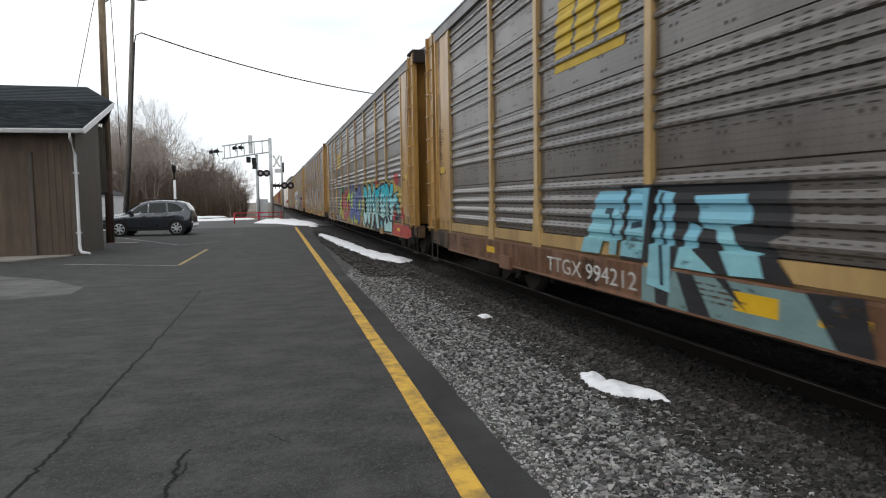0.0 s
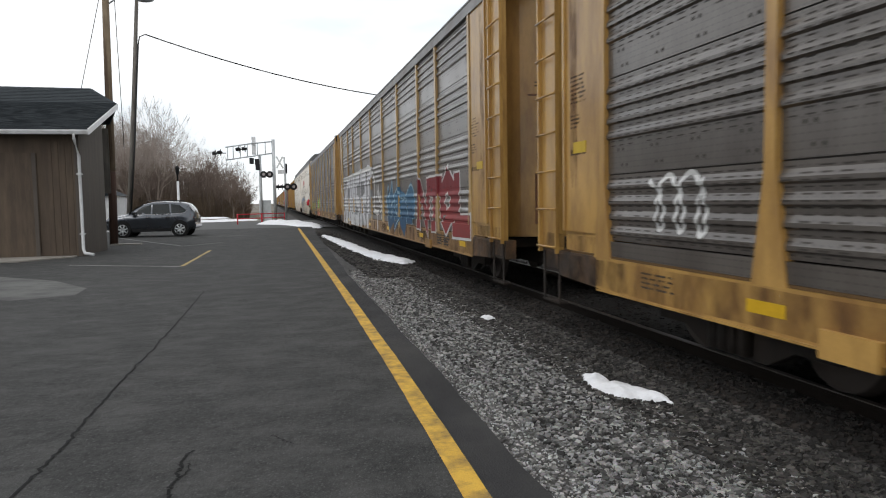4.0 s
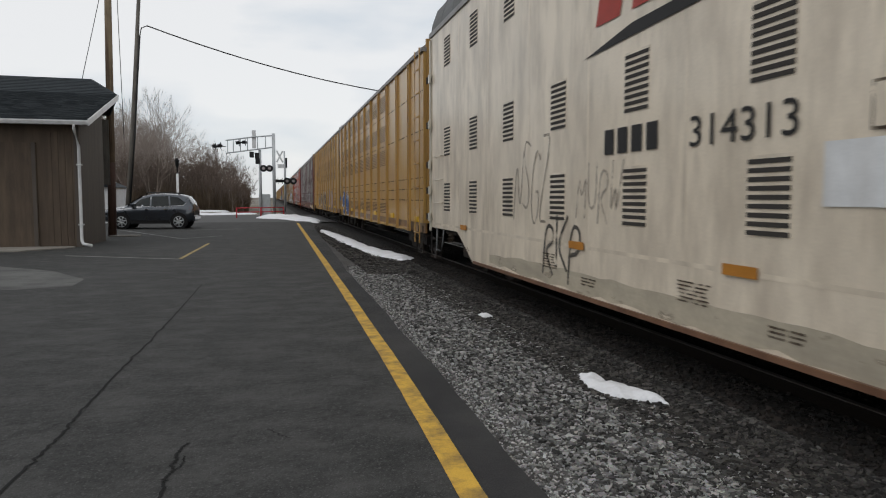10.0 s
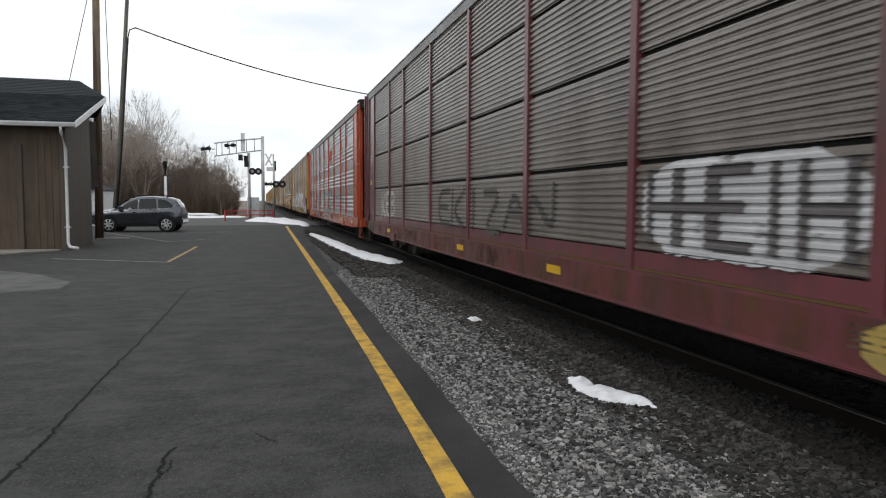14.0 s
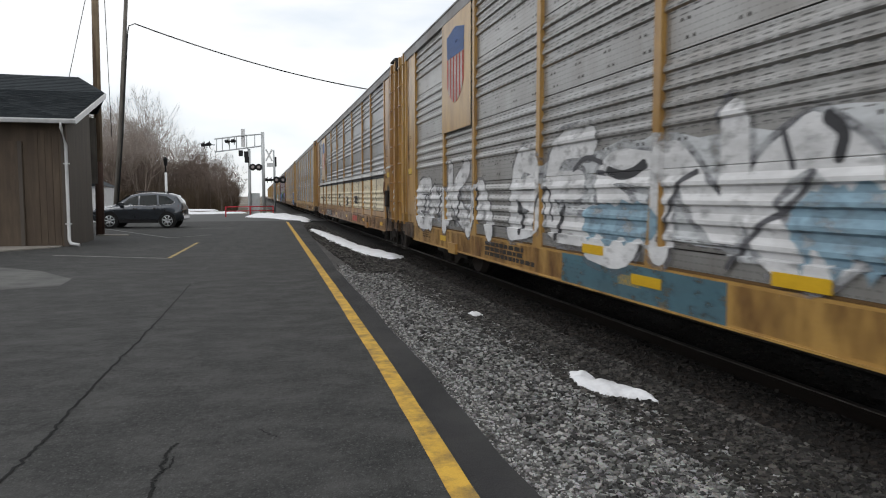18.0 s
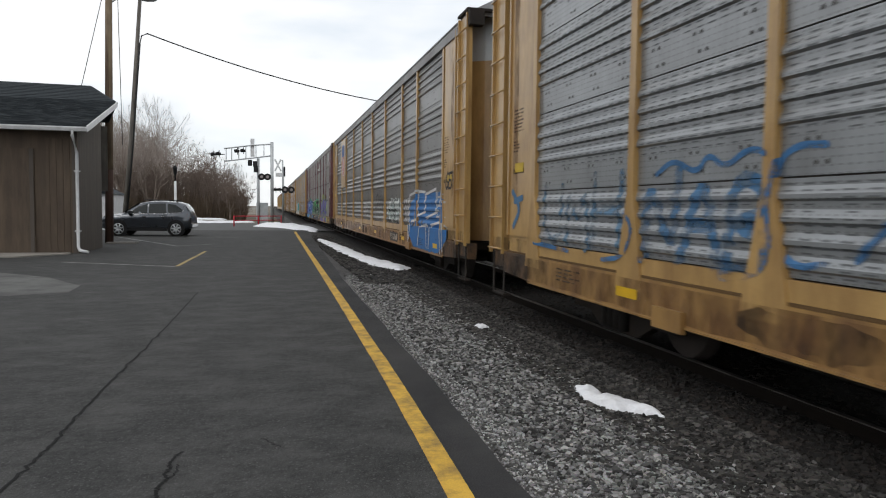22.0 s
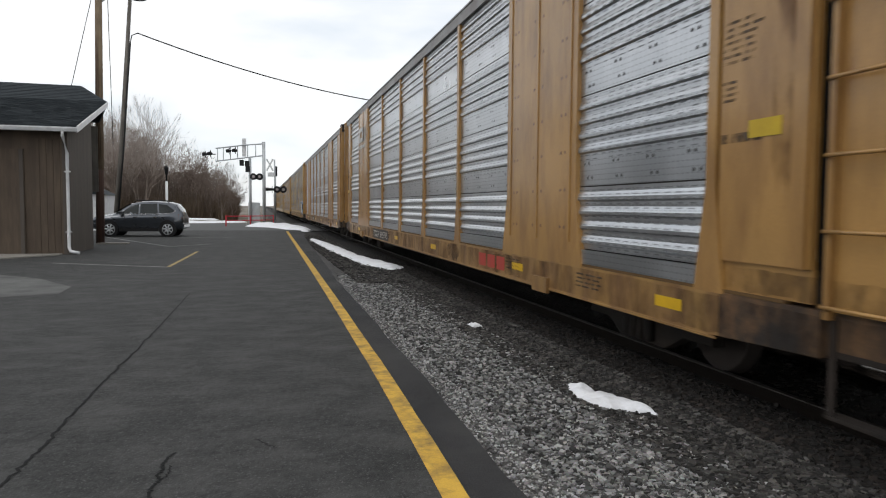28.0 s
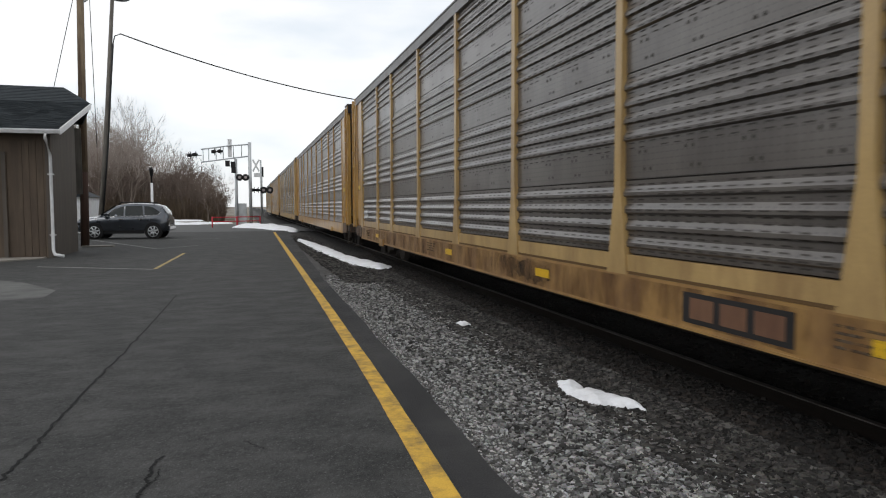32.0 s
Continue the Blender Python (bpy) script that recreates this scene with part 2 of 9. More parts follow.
def thing(name, label, category, group="", kind="", at=(0, 0, 0), turn=0):
    ob = new(name)
    ob.matrix_basis = pose(*at, 0, 0, turn)
    return tagged(ob, label, category, group, kind)


def stroke(points, width):
    """A ribbon outline along a line of points."""
    left, right = [], []
    pts = [Vector(p) for p in points]
    for i, p in enumerate(pts):
        d = (pts[min(i + 1, len(pts) - 1)] - pts[max(i - 1, 0)]).normalized()
        nrm = Vector((-d.y, d.x)) * width / 2
        left.append(p + nrm)
        right.append(p - nrm)
    return left + right[::-1]


# ---- ground, lot and track ----
def along(table, y):
    for (y0, x0), (y1, x1) in zip(table, table[1:]):
        if y <= y1:
            break
    return x0 + (x1 - x0) * (y - y0) / (y1 - y0)


LOT_EDGE = [(-40, 1.0), (3.5, 1.40), (6, 1.465), (9, 1.51), (15.5, 1.585), (17.6, 1.66), (34.6, 2.1), (47, 2.5)]
TRACK = 5.0  # middle of the track
RAIL_TOP = 0.06


def ground_far():
    bm = bmesh.new()
    sheet(bm, [(-2500, -2500), (2500, -2500), (2500, 2500), (-2500, 2500)], -0.30)
    tagged(part("ground", bm, field), "dull winter grass field with thin old snow", "ground", kind="structure")


def ground_ballast():
    bm = bmesh.new()
    prof = [(1.0, -0.06), (1.7, -0.06), (2.5, -0.065), (3.15, -0.085), (3.7, -0.082), (4.1, -0.065), (6.4, -0.085), (7.6, -0.16), (9.5, -0.29)]
    ys = [-620, -100, -30] + [2 * k for k in range(-10, 31)] + [80, 120, 200, 400, 900]
    grid = [[bm.verts.new((x, y, z + 0.012 * noise.noise((x * 2, y * 0.8, 0)))) for x, z in prof] for y in ys]
    for a, b in zip(grid, grid[1:]):
        for i in range(len(prof) - 1):
            f = bm.faces.new((a[i], a[i + 1], b[i + 1], b[i]))
            # bed darkens in steps towards the rails, shade of the train included in colour
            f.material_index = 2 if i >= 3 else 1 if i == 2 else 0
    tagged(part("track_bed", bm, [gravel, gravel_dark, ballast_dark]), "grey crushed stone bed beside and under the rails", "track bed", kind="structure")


def line_at(y):
    """Middle of the yellow line, which bends a little."""
    return along([(-40, 0.50), (3.6, 1.026), (4.5, 1.055), (6.5, 1.107), (11.2, 1.182), (17, 1.255), (34, 1.45), (60, 1.76)], y)


def lot():
    bm = bmesh.new()
    ys = [-40 + 0.5 * k for k in range(175)]
    edge = [(along(LOT_EDGE, y) + 0.035 * noise.noise((y * 1.3, 3.1, 0)) + 0.02 * noise.noise((y * 5, 7, 0)), y) for y in ys]
    joint = [(-1.45, -40), (-1.42, 2.0), (-1.40, 5.0), (-1.39, 7.5), (-1.30, 10.0), (-1.22, 14.4), (-0.6, edge[-1][1])]
    prism(bm, edge + joint[::-1], "z", -0.2, 0.0)
    tagged(part("pavement", bm, asphalt), "dark grey worn asphalt of the platform strip", "asphalt", kind="structure")
    bm = bmesh.new()
    prism(bm, [(-45, -40)] + joint + [(-45, edge[-1][1])], "z", -0.2, 0.0)
    tagged(part("pavement", bm, asphalt), "dark grey worn asphalt parking lot and platform", "asphalt", kind="structure")
    bm = bmesh.new()
    sheet(bm, [(-45, 46.9), (40, 46.9), (40, 66), (-45, 66)], -0.02)
    tagged(part("road", bm, road_grey), "pale grey road that crosses the tracks", "road", kind="structure")
    bm = bmesh.new()
    # old joint that runs along the lot, and short cracks
    for pts, w in (([(-1.50, 2.0), (-1.45, 4.4), (-1.405, 4.94), (-1.406, 5.44), (-1.401, 6.0), (-1.388, 6.73), (-1.353, 7.93), (-1.302, 9.67), (-1.285, 11.4), (-1.261, 13.9)], 0.022),
                   ([(-0.61, 3.6), (-0.60, 4.04), (-0.614, 4.19), (-0.577, 4.32), (-0.605, 4.39), (-0.581, 4.48), (-0.60, 4.56), (-0.577, 4.70), (-0.55, 4.78)], 0.019),
                   ([(-0.577, 4.32), (-0.545, 4.36), (-0.54, 4.45), (-0.55, 4.55)], 0.008),
                   ([(-0.05, 4.95), (0.05, 4.78), (0.10, 4.72)], 0.008)):
        fine = []
        for p, q in zip(pts, pts[1:]):
            for k in range(9):
                f = k / 9
                fine.append((p[0] + (q[0] - p[0]) * f + 0.030 * noise.noise((p[1] * 9 + f * 9, 1, w * 99)) + 0.012 * noise.noise((p[1] * 37 + f * 31, 4, w * 99)), p[1] + (q[1] - p[1]) * f))
        o = stroke(fine, w)
        k = len(o) // 2
        for i in range(k - 1):
            sheet(bm, [o[i], o[i + 1], o[-2 - i], o[-1 - i]], 0.004)
    tagged(part("asphalt_crack", bm, crack_dark), "dark cracks and an old joint in the asphalt", "crack", kind="structure")
    bm = bmesh.new()
    ys = [-30 + 0.4 * k for k in range(188)]
    for y0, y1 in zip(ys, ys[1:]):
        a, b = line_at(y0), line_at(y1)
        e0, e1 = 0.008 * noise.noise((y0 * 3, 0, 0)), 0.008 * noise.noise((y1 * 3, 0, 0))
        sheet(bm, [(a - 0.074 + e0, y0), (a + 0.074 + e0, y0), (b + 0.074 + e1, y1), (b - 0.074 + e1, y1)], 0.004)
    tagged(part("platform_line", bm, line_yellow), "worn yellow safety line painted along the platform edge", "painted line", kind="structure")
    bm = bmesh.new()
    ys = [-30 + 0.5 * k for k in range(154)]
    for y0, y1 in zip(ys, ys[1:]):
        e0, e1 = [along(LOT_EDGE, y) + 0.035 * noise.noise((y * 1.3, 3.1, 0)) + 0.02 * noise.noise((y * 5, 7, 0)) - 0.004 for y in (y0, y1)]
        sheet(bm, [(line_at(y0) + 0.08, y0), (e0, y0), (e1, y1), (line_at(y1) + 0.08, y1)], 0.003)
    tagged(part("edge_strip", bm, asphalt_edge), "darker strip of asphalt along the platform edge", "asphalt", kind="structure")
    bm = bmesh.new()
    o = [(-9.5, 21.0), (-6.5, 18.6), (-4.6, 16.8), (-3.6, 15.0), (-3.5, 13.9), (-4.4, 13.5), (-6.5, 14.6), (-9.5, 16.0)]
    sheet(bm, [(x + 0.1 * noise.noise((x, y, 0)), y) for x, y in o], 0.004)
    tagged(part("asphalt_patch", bm, asphalt_pale), "paler worn patch in the asphalt before the doors", "asphalt patch", kind="structure")
    for pts, w, m, lab in (([(-2.31, 19.4), (-2.11, 25.6)], 0.10, line_cream, "short faded yellow parking line"),
                           ([(-2.34, 19.30), (-5.45, 21.1)], 0.10, line_white, "faded white parking line"),
                           ([(-7.2, 37.2), (-3.43, 28.9)], 0.10, line_white, "faded white parking line"), ([(-3.4, 28.85), (-1.96, 30.6)], 0.10, line_white, "faded white parking line"),
                           ([(-4.0, 36.5), (-1.4, 36.9)], 0.10, line_white, "faded white parking line")):
        bm = bmesh.new()
        sheet(bm, stroke(pts, w), 0.006)
        tagged(part("parking_line", bm, m), lab, "painted line", "parking lines", kind="structure")


def track():
    t = thing("railway_track", "rusty steel rails with bright heads on dark wooden ties", "track", kind="structure")
    for side in (-1, 1):
        bm = bmesh.new()
        c = TRACK + side * 0.7525
        prism(bm, [(c - 0.07, -0.10), (c + 0.07, -0.10), (c + 0.07, -0.085), (c + 0.012, -0.065), (c + 0.012, 0.02), (c + 0.036, 0.03), (c + 0.036, 0.05), (c - 0.036, 0.05), (c - 0.036, 0.03), (c - 0.012, 0.02), (c - 0.012, -0.065), (c - 0.07, -0.085)], "y", -620, 900)
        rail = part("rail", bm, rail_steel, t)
        bm = bmesh.new()
        box(bm, c - 0.030, c + 0.030, -620, 900, 0.0502, RAIL_TOP)
        part("rail_head", bm, rail_head, rail, "bright worn rail head")
    bm = bmesh.new()
    box(bm, -1.3, 1.3, -0.11, 0.11, -0.16, 0)
    me = mesh_of("tie", bevelled(bm, 0.012, 1), tie_wood)
    for k in range(90):
        ob = new("tie", me)
        ob.parent = t
        ob.location = (TRACK + random.uniform(-0.05, 0.05), -4 + 0.53 * k, -0.085)
        ob.rotation_euler = (0, 0, random.uniform(-0.02, 0.02))
    bm = bmesh.new()
    for k in range(300):
        box(bm, TRACK - 1.3, TRACK + 1.3, 44 + 0.53 * k, 44.22 + 0.53 * k, -0.2, -0.085)
    tagged(part("far_ties", bm, tie_wood, t), kind="stuff")


def stones():
    """Loose crushed stone, thickest where the eye is near."""
    rng = np.random.default_rng(4)
    unit = np.array([(-1, -1, -1), (1, -1, -1), (1, 1, -1), (-1, 1, -1), (-1, -1, 1), (1, -1, 1), (1, 1, 1), (-1, 1, 1)], float) * 0.5
    quads = np.array([(4, 5, 6, 7), (0, 1, 5, 4), (1, 2, 6, 5), (2, 3, 7, 6), (3, 0, 4, 7)])

    def heap(name, count, xs, ys, size, mats, label, power=1.0, lift=0.0):
        x, u = rng.uniform(*xs, count), rng.uniform(0, 1, count) ** power
        y = ys[0] + (ys[1] - ys[0]) * u
        edge = np.interp(y, [a for a, b in LOT_EDGE], [b for a, b in LOT_EDGE])
        keep = x > edge + 0.02
        x, y = x[keep], y[keep]
        z = np.interp(x, [1.0, 1.7, 2.5, 3.15, 3.7, 4.1, 6.4, 7.6], [-0.06, -0.06, -0.065, -0.085, -0.082, -0.065, -0.085, -0.16]) + lift
        s = rng.uniform(*size, len(x))
        v = unit[None] * (s[:, None, None] * rng.uniform(0.6, 1.25, (len(x), 1, 3))) * rng.uniform(0.65, 1.1, (len(x), 8, 3))
        a, c = rng.uniform(0, 6.28, len(x)), rng.uniform(-0.7, 0.7, len(x))
        ca, sa, cc, sc = np.cos(a)[:, None], np.sin(a)[:, None], np.cos(c)[:, None], np.sin(c)[:, None]
        yy, zz = v[..., 1] * cc - v[..., 2] * sc, v[..., 1] * sc + v[..., 2] * cc
        v = np.stack([v[..., 0] * ca - yy * sa, v[..., 0] * sa + yy * ca, zz], -1)
        v += np.stack([x, y, z], -1)[:, None]
        f = (quads[None] + 8 * np.arange(len(x))[:, None, None]).reshape(-1, 4)
        me = bpy.data.meshes.new(name)
        me.from_pydata(v.reshape(-1, 3), [], f.tolist())
        for m in mats:
            me.materials.append(m)
        tagged(part(name, me, None), label, "gravel", kind="stuff")

    heap("fine_gravel", 34000, (1.35, 2.5), (2.6, 16), (0.010, 0.026), [stone_fine], "fine grey gravel beside the asphalt edge", 1.7)
    heap("ballast_stone", 24000, (1.75, 2.95), (2.6, 17), (0.022, 0.046), [stone_mat], "loose grey crushed stone beside the track", 1.6, 0.006)
    # stone colours darken towards the rails to stand in for the train's shade
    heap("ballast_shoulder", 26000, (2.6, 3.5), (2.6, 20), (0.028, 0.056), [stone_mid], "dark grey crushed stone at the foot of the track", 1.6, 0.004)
    heap("ballast_dark", 9000, (3.2, 4.15), (2.8, 20), (0.030, 0.055), [stone_dark], "oily crushed stone beside the rail, darkened for the train's shade", 1.5, -0.008)
    heap("ballast_far", 9000, (2.0, 3.3), (15, 40), (0.05, 0.09), [stone_mid], "loose grey crushed stone beside the track", 1.4)
    heap("gravel_behind", 4500, (1.2, 2.6), (-14, 2.8), (0.014, 0.04), [stone_fine], "fine grey gravel beside the asphalt edge")
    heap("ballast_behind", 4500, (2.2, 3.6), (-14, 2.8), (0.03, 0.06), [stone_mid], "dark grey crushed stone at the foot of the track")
    heap("ballast_track", 14000, (3.25, 6.6), (2.6, 24), (0.03, 0.06), [stone_dark], "oily crushed stone between the ties, darkened for the shade under the cars", 1.4, -0.014)


def stone_material(name, lo, hi):
    m = bpy.data.materials.new(name)
    m.use_nodes = True
    n, l = m.node_tree.nodes, m.node_tree.links
    b = n["Principled BSDF"]
    b.inputs["Roughness"].default_value = 0.92
    geo, ramp, noi = n.new("ShaderNodeNewGeometry"), n.new("ShaderNodeValToRGB"), n.new("ShaderNodeTexNoise")
    noi.inputs["Scale"].default_value = 70
    ramp.color_ramp.elements[0].color, ramp.color_ramp.elements[1].color = (*lo, 1), (*hi, 1)
    add = n.new("ShaderNodeMath")
    add.operation = 'MULTIPLY'
    l.new(geo.outputs["Random Per Island"], add.inputs[0])
    l.new(geo.outputs["Random Per Island"], add.inputs[1])
    l.new(add.outputs[0], ramp.inputs["Fac"])
    mix = n.new("ShaderNodeMixRGB")
    mix.blend_type, mix.inputs["Fac"].default_value = 'MULTIPLY', 0.6
    l.new(ramp.outputs["Color"], mix.inputs["Color1"])
    l.new(noi.outputs["Color"], mix.inputs["Color2"])
    l.new(mix.outputs["Color"], b.inputs["Base Color"])
    return m


stone_mat = stone_material("stone_mat", (0.034, 0.033, 0.032), (0.52, 0.515, 0.50))
stone_fine = stone_material("stone_fine", (0.10, 0.099, 0.096), (0.74, 0.735, 0.72))
# oily stone, made darker still for the shade near and under the cars
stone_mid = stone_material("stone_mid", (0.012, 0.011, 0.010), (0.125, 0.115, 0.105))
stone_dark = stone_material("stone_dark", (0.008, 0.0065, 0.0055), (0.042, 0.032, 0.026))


def far_bank():
    """The dark overgrown bank that closes the far side of the line."""
    bm = bmesh.new()
    prof = [(9.0, -0.3), (10.2, 0.5), (11.5, 1.6), (13.5, 2.6), (17, 3.0), (30, 3.0)]
    ys = [-60 + 3 * k for k in range(110)]
    grid = [[bm.verts.new((x, y, z + (0.35 * noise.noise((x * 0.7, y * 0.4, 2)) if z > 0 else 0))) for x, z in prof] for y in ys]
    for a, b in zip(grid, grid[1:]):
        for i in range(len(prof) - 1):
            bm.faces.new((a[i], a[i + 1], b[i + 1], b[i]))
    tagged(part("bank", bm, brush_dark), "dark overgrown bank beyond the track", "bank", kind="structure")


def snow_heap(name, outline, height, label, seed, cells=26):
    """A low heap of old snow inside a rough outline, thick in the middle and thin at its ragged rim."""
    xs, ys = [p[0] for p in outline], [p[1] for p in outline]
    x0, x1, y0, y1 = min(xs), max(xs), min(ys), max(ys)

    def inside(x, y):
        best, odd = 1e9, False
        for (ax, ay), (bx, by) in zip(outline, outline[1:] + outline[:1]):
            if (ay > y) != (by > y) and x < ax + (bx - ax) * (y - ay) / (by - ay):
                odd = not odd
            f = max(0, min(1, ((x - ax) * (bx - ax) + (y - ay) * (by - ay)) / ((bx - ax) ** 2 + (by - ay) ** 2)))
            best = min(best, math.hypot(x - ax - f * (bx - ax), y - ay - f * (by - ay)))
        return best if odd else -best
    wide = min(x1 - x0, y1 - y0)
    bm = bmesh.new()
    grid = {}
    for i in range(cells + 1):
        for j in range(cells + 1):
            x, y = x0 - 0.05 * wide + (x1 - x0 + 0.1 * wide) * i / cells, y0 - 0.05 * wide + (y1 - y0 + 0.1 * wide) * j / cells
            d = inside(x, y) + 0.10 * wide * noise.noise((x * 5 / wide, y * 5 / wide, seed))
            h = -0.13 if d <= -0.02 * wide else height * min(1, max(0, d) / (0.22 * wide)) ** 0.5 * (0.75 + 0.5 * noise.noise((x * 4 / wide, y * 4 / wide, seed + 5))) + 0.004 - 0.05
            grid[i, j] = bm.verts.new((x, y, h))
    for i in range(cells):
        for j in range(cells):
            q = [grid[i, j], grid[i + 1, j], grid[i + 1, j + 1], grid[i, j + 1]]
            if max(v.co.z for v in q) > -0.12:
                bm.faces.new(q).smooth = True
    tagged(part(name, bm, snow), label, "snow")


def all_snow():
    snow_heap("snow_patch", [(2.67, 5.80), (2.76, 6.02), (2.86, 6.02), (2.91, 5.86), (2.88, 5.68), (2.99, 5.57), (3.02, 5.34), (3.10, 5.20), (3.06, 4.98), (2.94, 5.08), (2.88, 5.16), (2.80, 5.18), (2.73, 5.24), (2.67, 5.34), (2.66, 5.53)], 0.06, "small melting patch of white snow on the crushed stone", 1, 44)
    snow_heap("snow_patch", [(2.78, 9.45), (2.92, 9.42), (2.95, 9.25), (2.80, 9.22)], 0.05, "small melting patch of white snow on the crushed stone", 2, 12)
    snow_heap("snow_patch", [(2.2, 34.0), (2.40, 36.5), (2.75, 33.5), (3.05, 27.6), (3.15, 23.5), (3.45, 21.2), (3.76, 18.9), (3.58, 18.5), (3.32, 18.2), (2.95, 18.9), (2.75, 20.1), (2.60, 22.6), (2.42, 25.6), (2.33, 30.0)], 0.09, "long strip of melting snow beside the asphalt edge", 3, 64)
    snow_heap("snow_bank", [(-1.3, 56.4), (-0.6, 58.6), (0.8, 60), (2.6, 56), (3.3, 49), (3.0, 46.5), (2.2, 47.5), (1.2, 52), (0.0, 54.6)], 0.36, "ploughed bank of white snow at the end of the lot", 4, 34)
    for k, (x, y, s) in enumerate(((-6.4, 72, 2.2), (-11, 78, 4), (-3.0, 74, 1.5), (-17, 84, 5), (-4.7, 73, 1.3), (-9, 88, 4))):
        snow_heap("snow_bank", [(x - s, y), (x - s / 3, y + 1.6), (x + s, y + 0.8), (x + s * 0.8, y - 0.7), (x - s / 2, y - 1)], 0.13, "dirty bank of old snow beside the road", 10 + k, 18)


# ---- the low building ----
def building():
    b = thing("depot_building", "low brown wooden depot with a dark shingle roof and white gutter", "building")
    x1, y0, y1, top = -5.92, 24.8, 28.2, 4.0
    bm = bmesh.new()
    box(bm, -24, x1, y0, y0 + 0.2, -0.05, top)
    wall = part("front_wall", bm, siding_brown, b)
    bm = bmesh.new()
    prism(bm, [(y0 + 0.2, -0.05), (y1, -0.05), (y1, top + 1.02), (y0 + 0.2, top + 0.02)], "x", x1 - 0.2, x1)
    side = part("side_wall", bm, siding, b)
    bm = bmesh.new()
    box(bm, -24, x1 - 0.2, y1 - 0.2, y1, -0.05, top)
    part("rear_wall", bm, siding, b)
    bm = bmesh.new()
    box(bm, -24, -23.8, y0 + 0.2, y1 - 0.2, -0.05, top)
    part("far_wall", bm, siding, b)
    # vertical boards and the wide doors of the front
    bm = bmesh.new()
    box(bm, 0, 0.18, -0.014, 0, 0.02, top - 0.35)
    me = mesh_of("board", bm, siding_brown)
    x = x1 - 0.19
    while x > -7.0:
        ob = part("board", me, None, wall)
        ob.location = (x, y0, 0)
        x -= 0.196
    bm = bmesh.new()
    box(bm, -11.6, -7.14, y0 - 0.05, y0, 0.03, 3.3)
    door = part("sliding_door", bm, siding_brown, b, "wide brown plywood sliding door, closed")
    for x in (-7.16, -8.6, -10.1):
        bm = bmesh.new()
        box(bm, x - 0.11, x, y0 - 0.075, y0 - 0.05, 0.03, 3.3)
        part("batten", bm, siding, door)
    bm = bmesh.new()
    box(bm, x1 - 0.14, x1 + 0.02, y0 - 0.022, y0 - 0.002, 0, top)
    part("corner_board", bm, siding, b)
    # shingle roof with a clipped gable end
    gx, gy, gz = -5.50, 24.25, 3.95       # lower front corner
    slope = 0.30
    cy, hx, ry, rz = 28.9, -6.7, 30.4, 6.12
    cz = gz + slope * (cy - gy)
    bm = bmesh.new()

    def face(pts, m=0):
        f = bm.faces.new([bm.verts.new(p) for p in pts])
        f.material_index = m
    face([(-24.4, gy, gz), (gx, gy, gz), (gx, cy, cz), (-24.4, cy, cz + 0.02)])
    face([(-24.4, cy, cz + 0.02), (gx, cy, cz), (hx, ry, rz), (-24.4, ry, rz + 0.1)])
    face([(gx, cy, cz), (gx - 0.75, ry + 0.7, cz - 0.5), (hx, ry, rz)])
    face([(-24.4, ry, rz + 0.1), (hx, ry, rz), (gx - 0.75, ry + 0.7, cz - 0.5), (-24.4, ry + 0.7, cz - 0.5)])
    r = part("roof", bm, shingle, b, "dark grey asphalt shingle roof")
    sol = r.modifiers.new("thickness", 'SOLIDIFY')
    sol.thickness, sol.offset = 0.06, 1
    # courses of shingles, each a thin strip with uneven tabs
    course = 0.145
    n = int((cy - gy) / course)
    rise = (rz - cz) / (ry - cy)
    for k in range(n + int((ry - cy) / course)):
        bm = bmesh.new()
        ya, yb = gy + k * course, gy + (k + 1) * course
        x = gx - 0.01 if k < n else gx - 0.02 + (hx - gx) * (yb - cy) / (ry - cy)
        while x > -14.0:
            w = random.choice((0.16, 0.24, 0.31))
            za, zb = [(gz + slope * (q - gy) if q <= cy else cz + rise * (q - cy)) + up for q, up in ((ya, 0.083 + random.uniform(0, 0.012)), (yb, 0.066))]
            face_pts = [(x - w, ya, za), (x, ya, za), (x, yb, zb), (x - w, yb, zb)]
            v = [bm.verts.new(p) for p in face_pts] + [bm.verts.new((p[0], p[1], p[2] - 0.02)) for p in face_pts[:2]]
            bm.faces.new(v[:4])
            bm.faces.new((v[0], v[4], v[5], v[1]))
            x -= w + 0.006
        part("shingle_course", bm, shingle, r)
    bm = bmesh.new()
    prism(bm, [(gy - 0.02, gz - 0.14), (cy, cz - 0.14), (cy, cz + 0.055), (gy - 0.02, gz + 0.055)], "x", gx, gx + 0.035)
    part("rake_board", bm, white_paint, b, "white rake board")
    bm = bmesh.new()
    box(bm, -24.3, gx - 0.002, gy + 0.05, y0 - 0.005, gz - 0.06, gz - 0.04)
    part("soffit", bm, siding, b)
    bm = bmesh.new()
    prism(bm, [(gy + 0.04, gz + 0.02), (gy - 0.10, gz + 0.02), (gy - 0.10, gz - 0.02), (gy - 0.06, gz - 0.11), (gy + 0.04, gz - 0.12)], "x", -24.4, gx + 0.03)
    part("gutter", bm, white_paint, b, "white metal gutter")
    bm = bmesh.new()
    dx = x1 + 0.02
    tube(bm, [(dx, gy - 0.03, gz - 0.1), (dx, gy - 0.02, gz - 0.25), (dx, y0 - 0.08, gz - 0.75), (dx, y0 - 0.08, 0.22), (dx + 0.05, y0 - 0.12, 0.10), (dx + 0.32, y0 - 0.2, 0.05)], 0.05, 8)
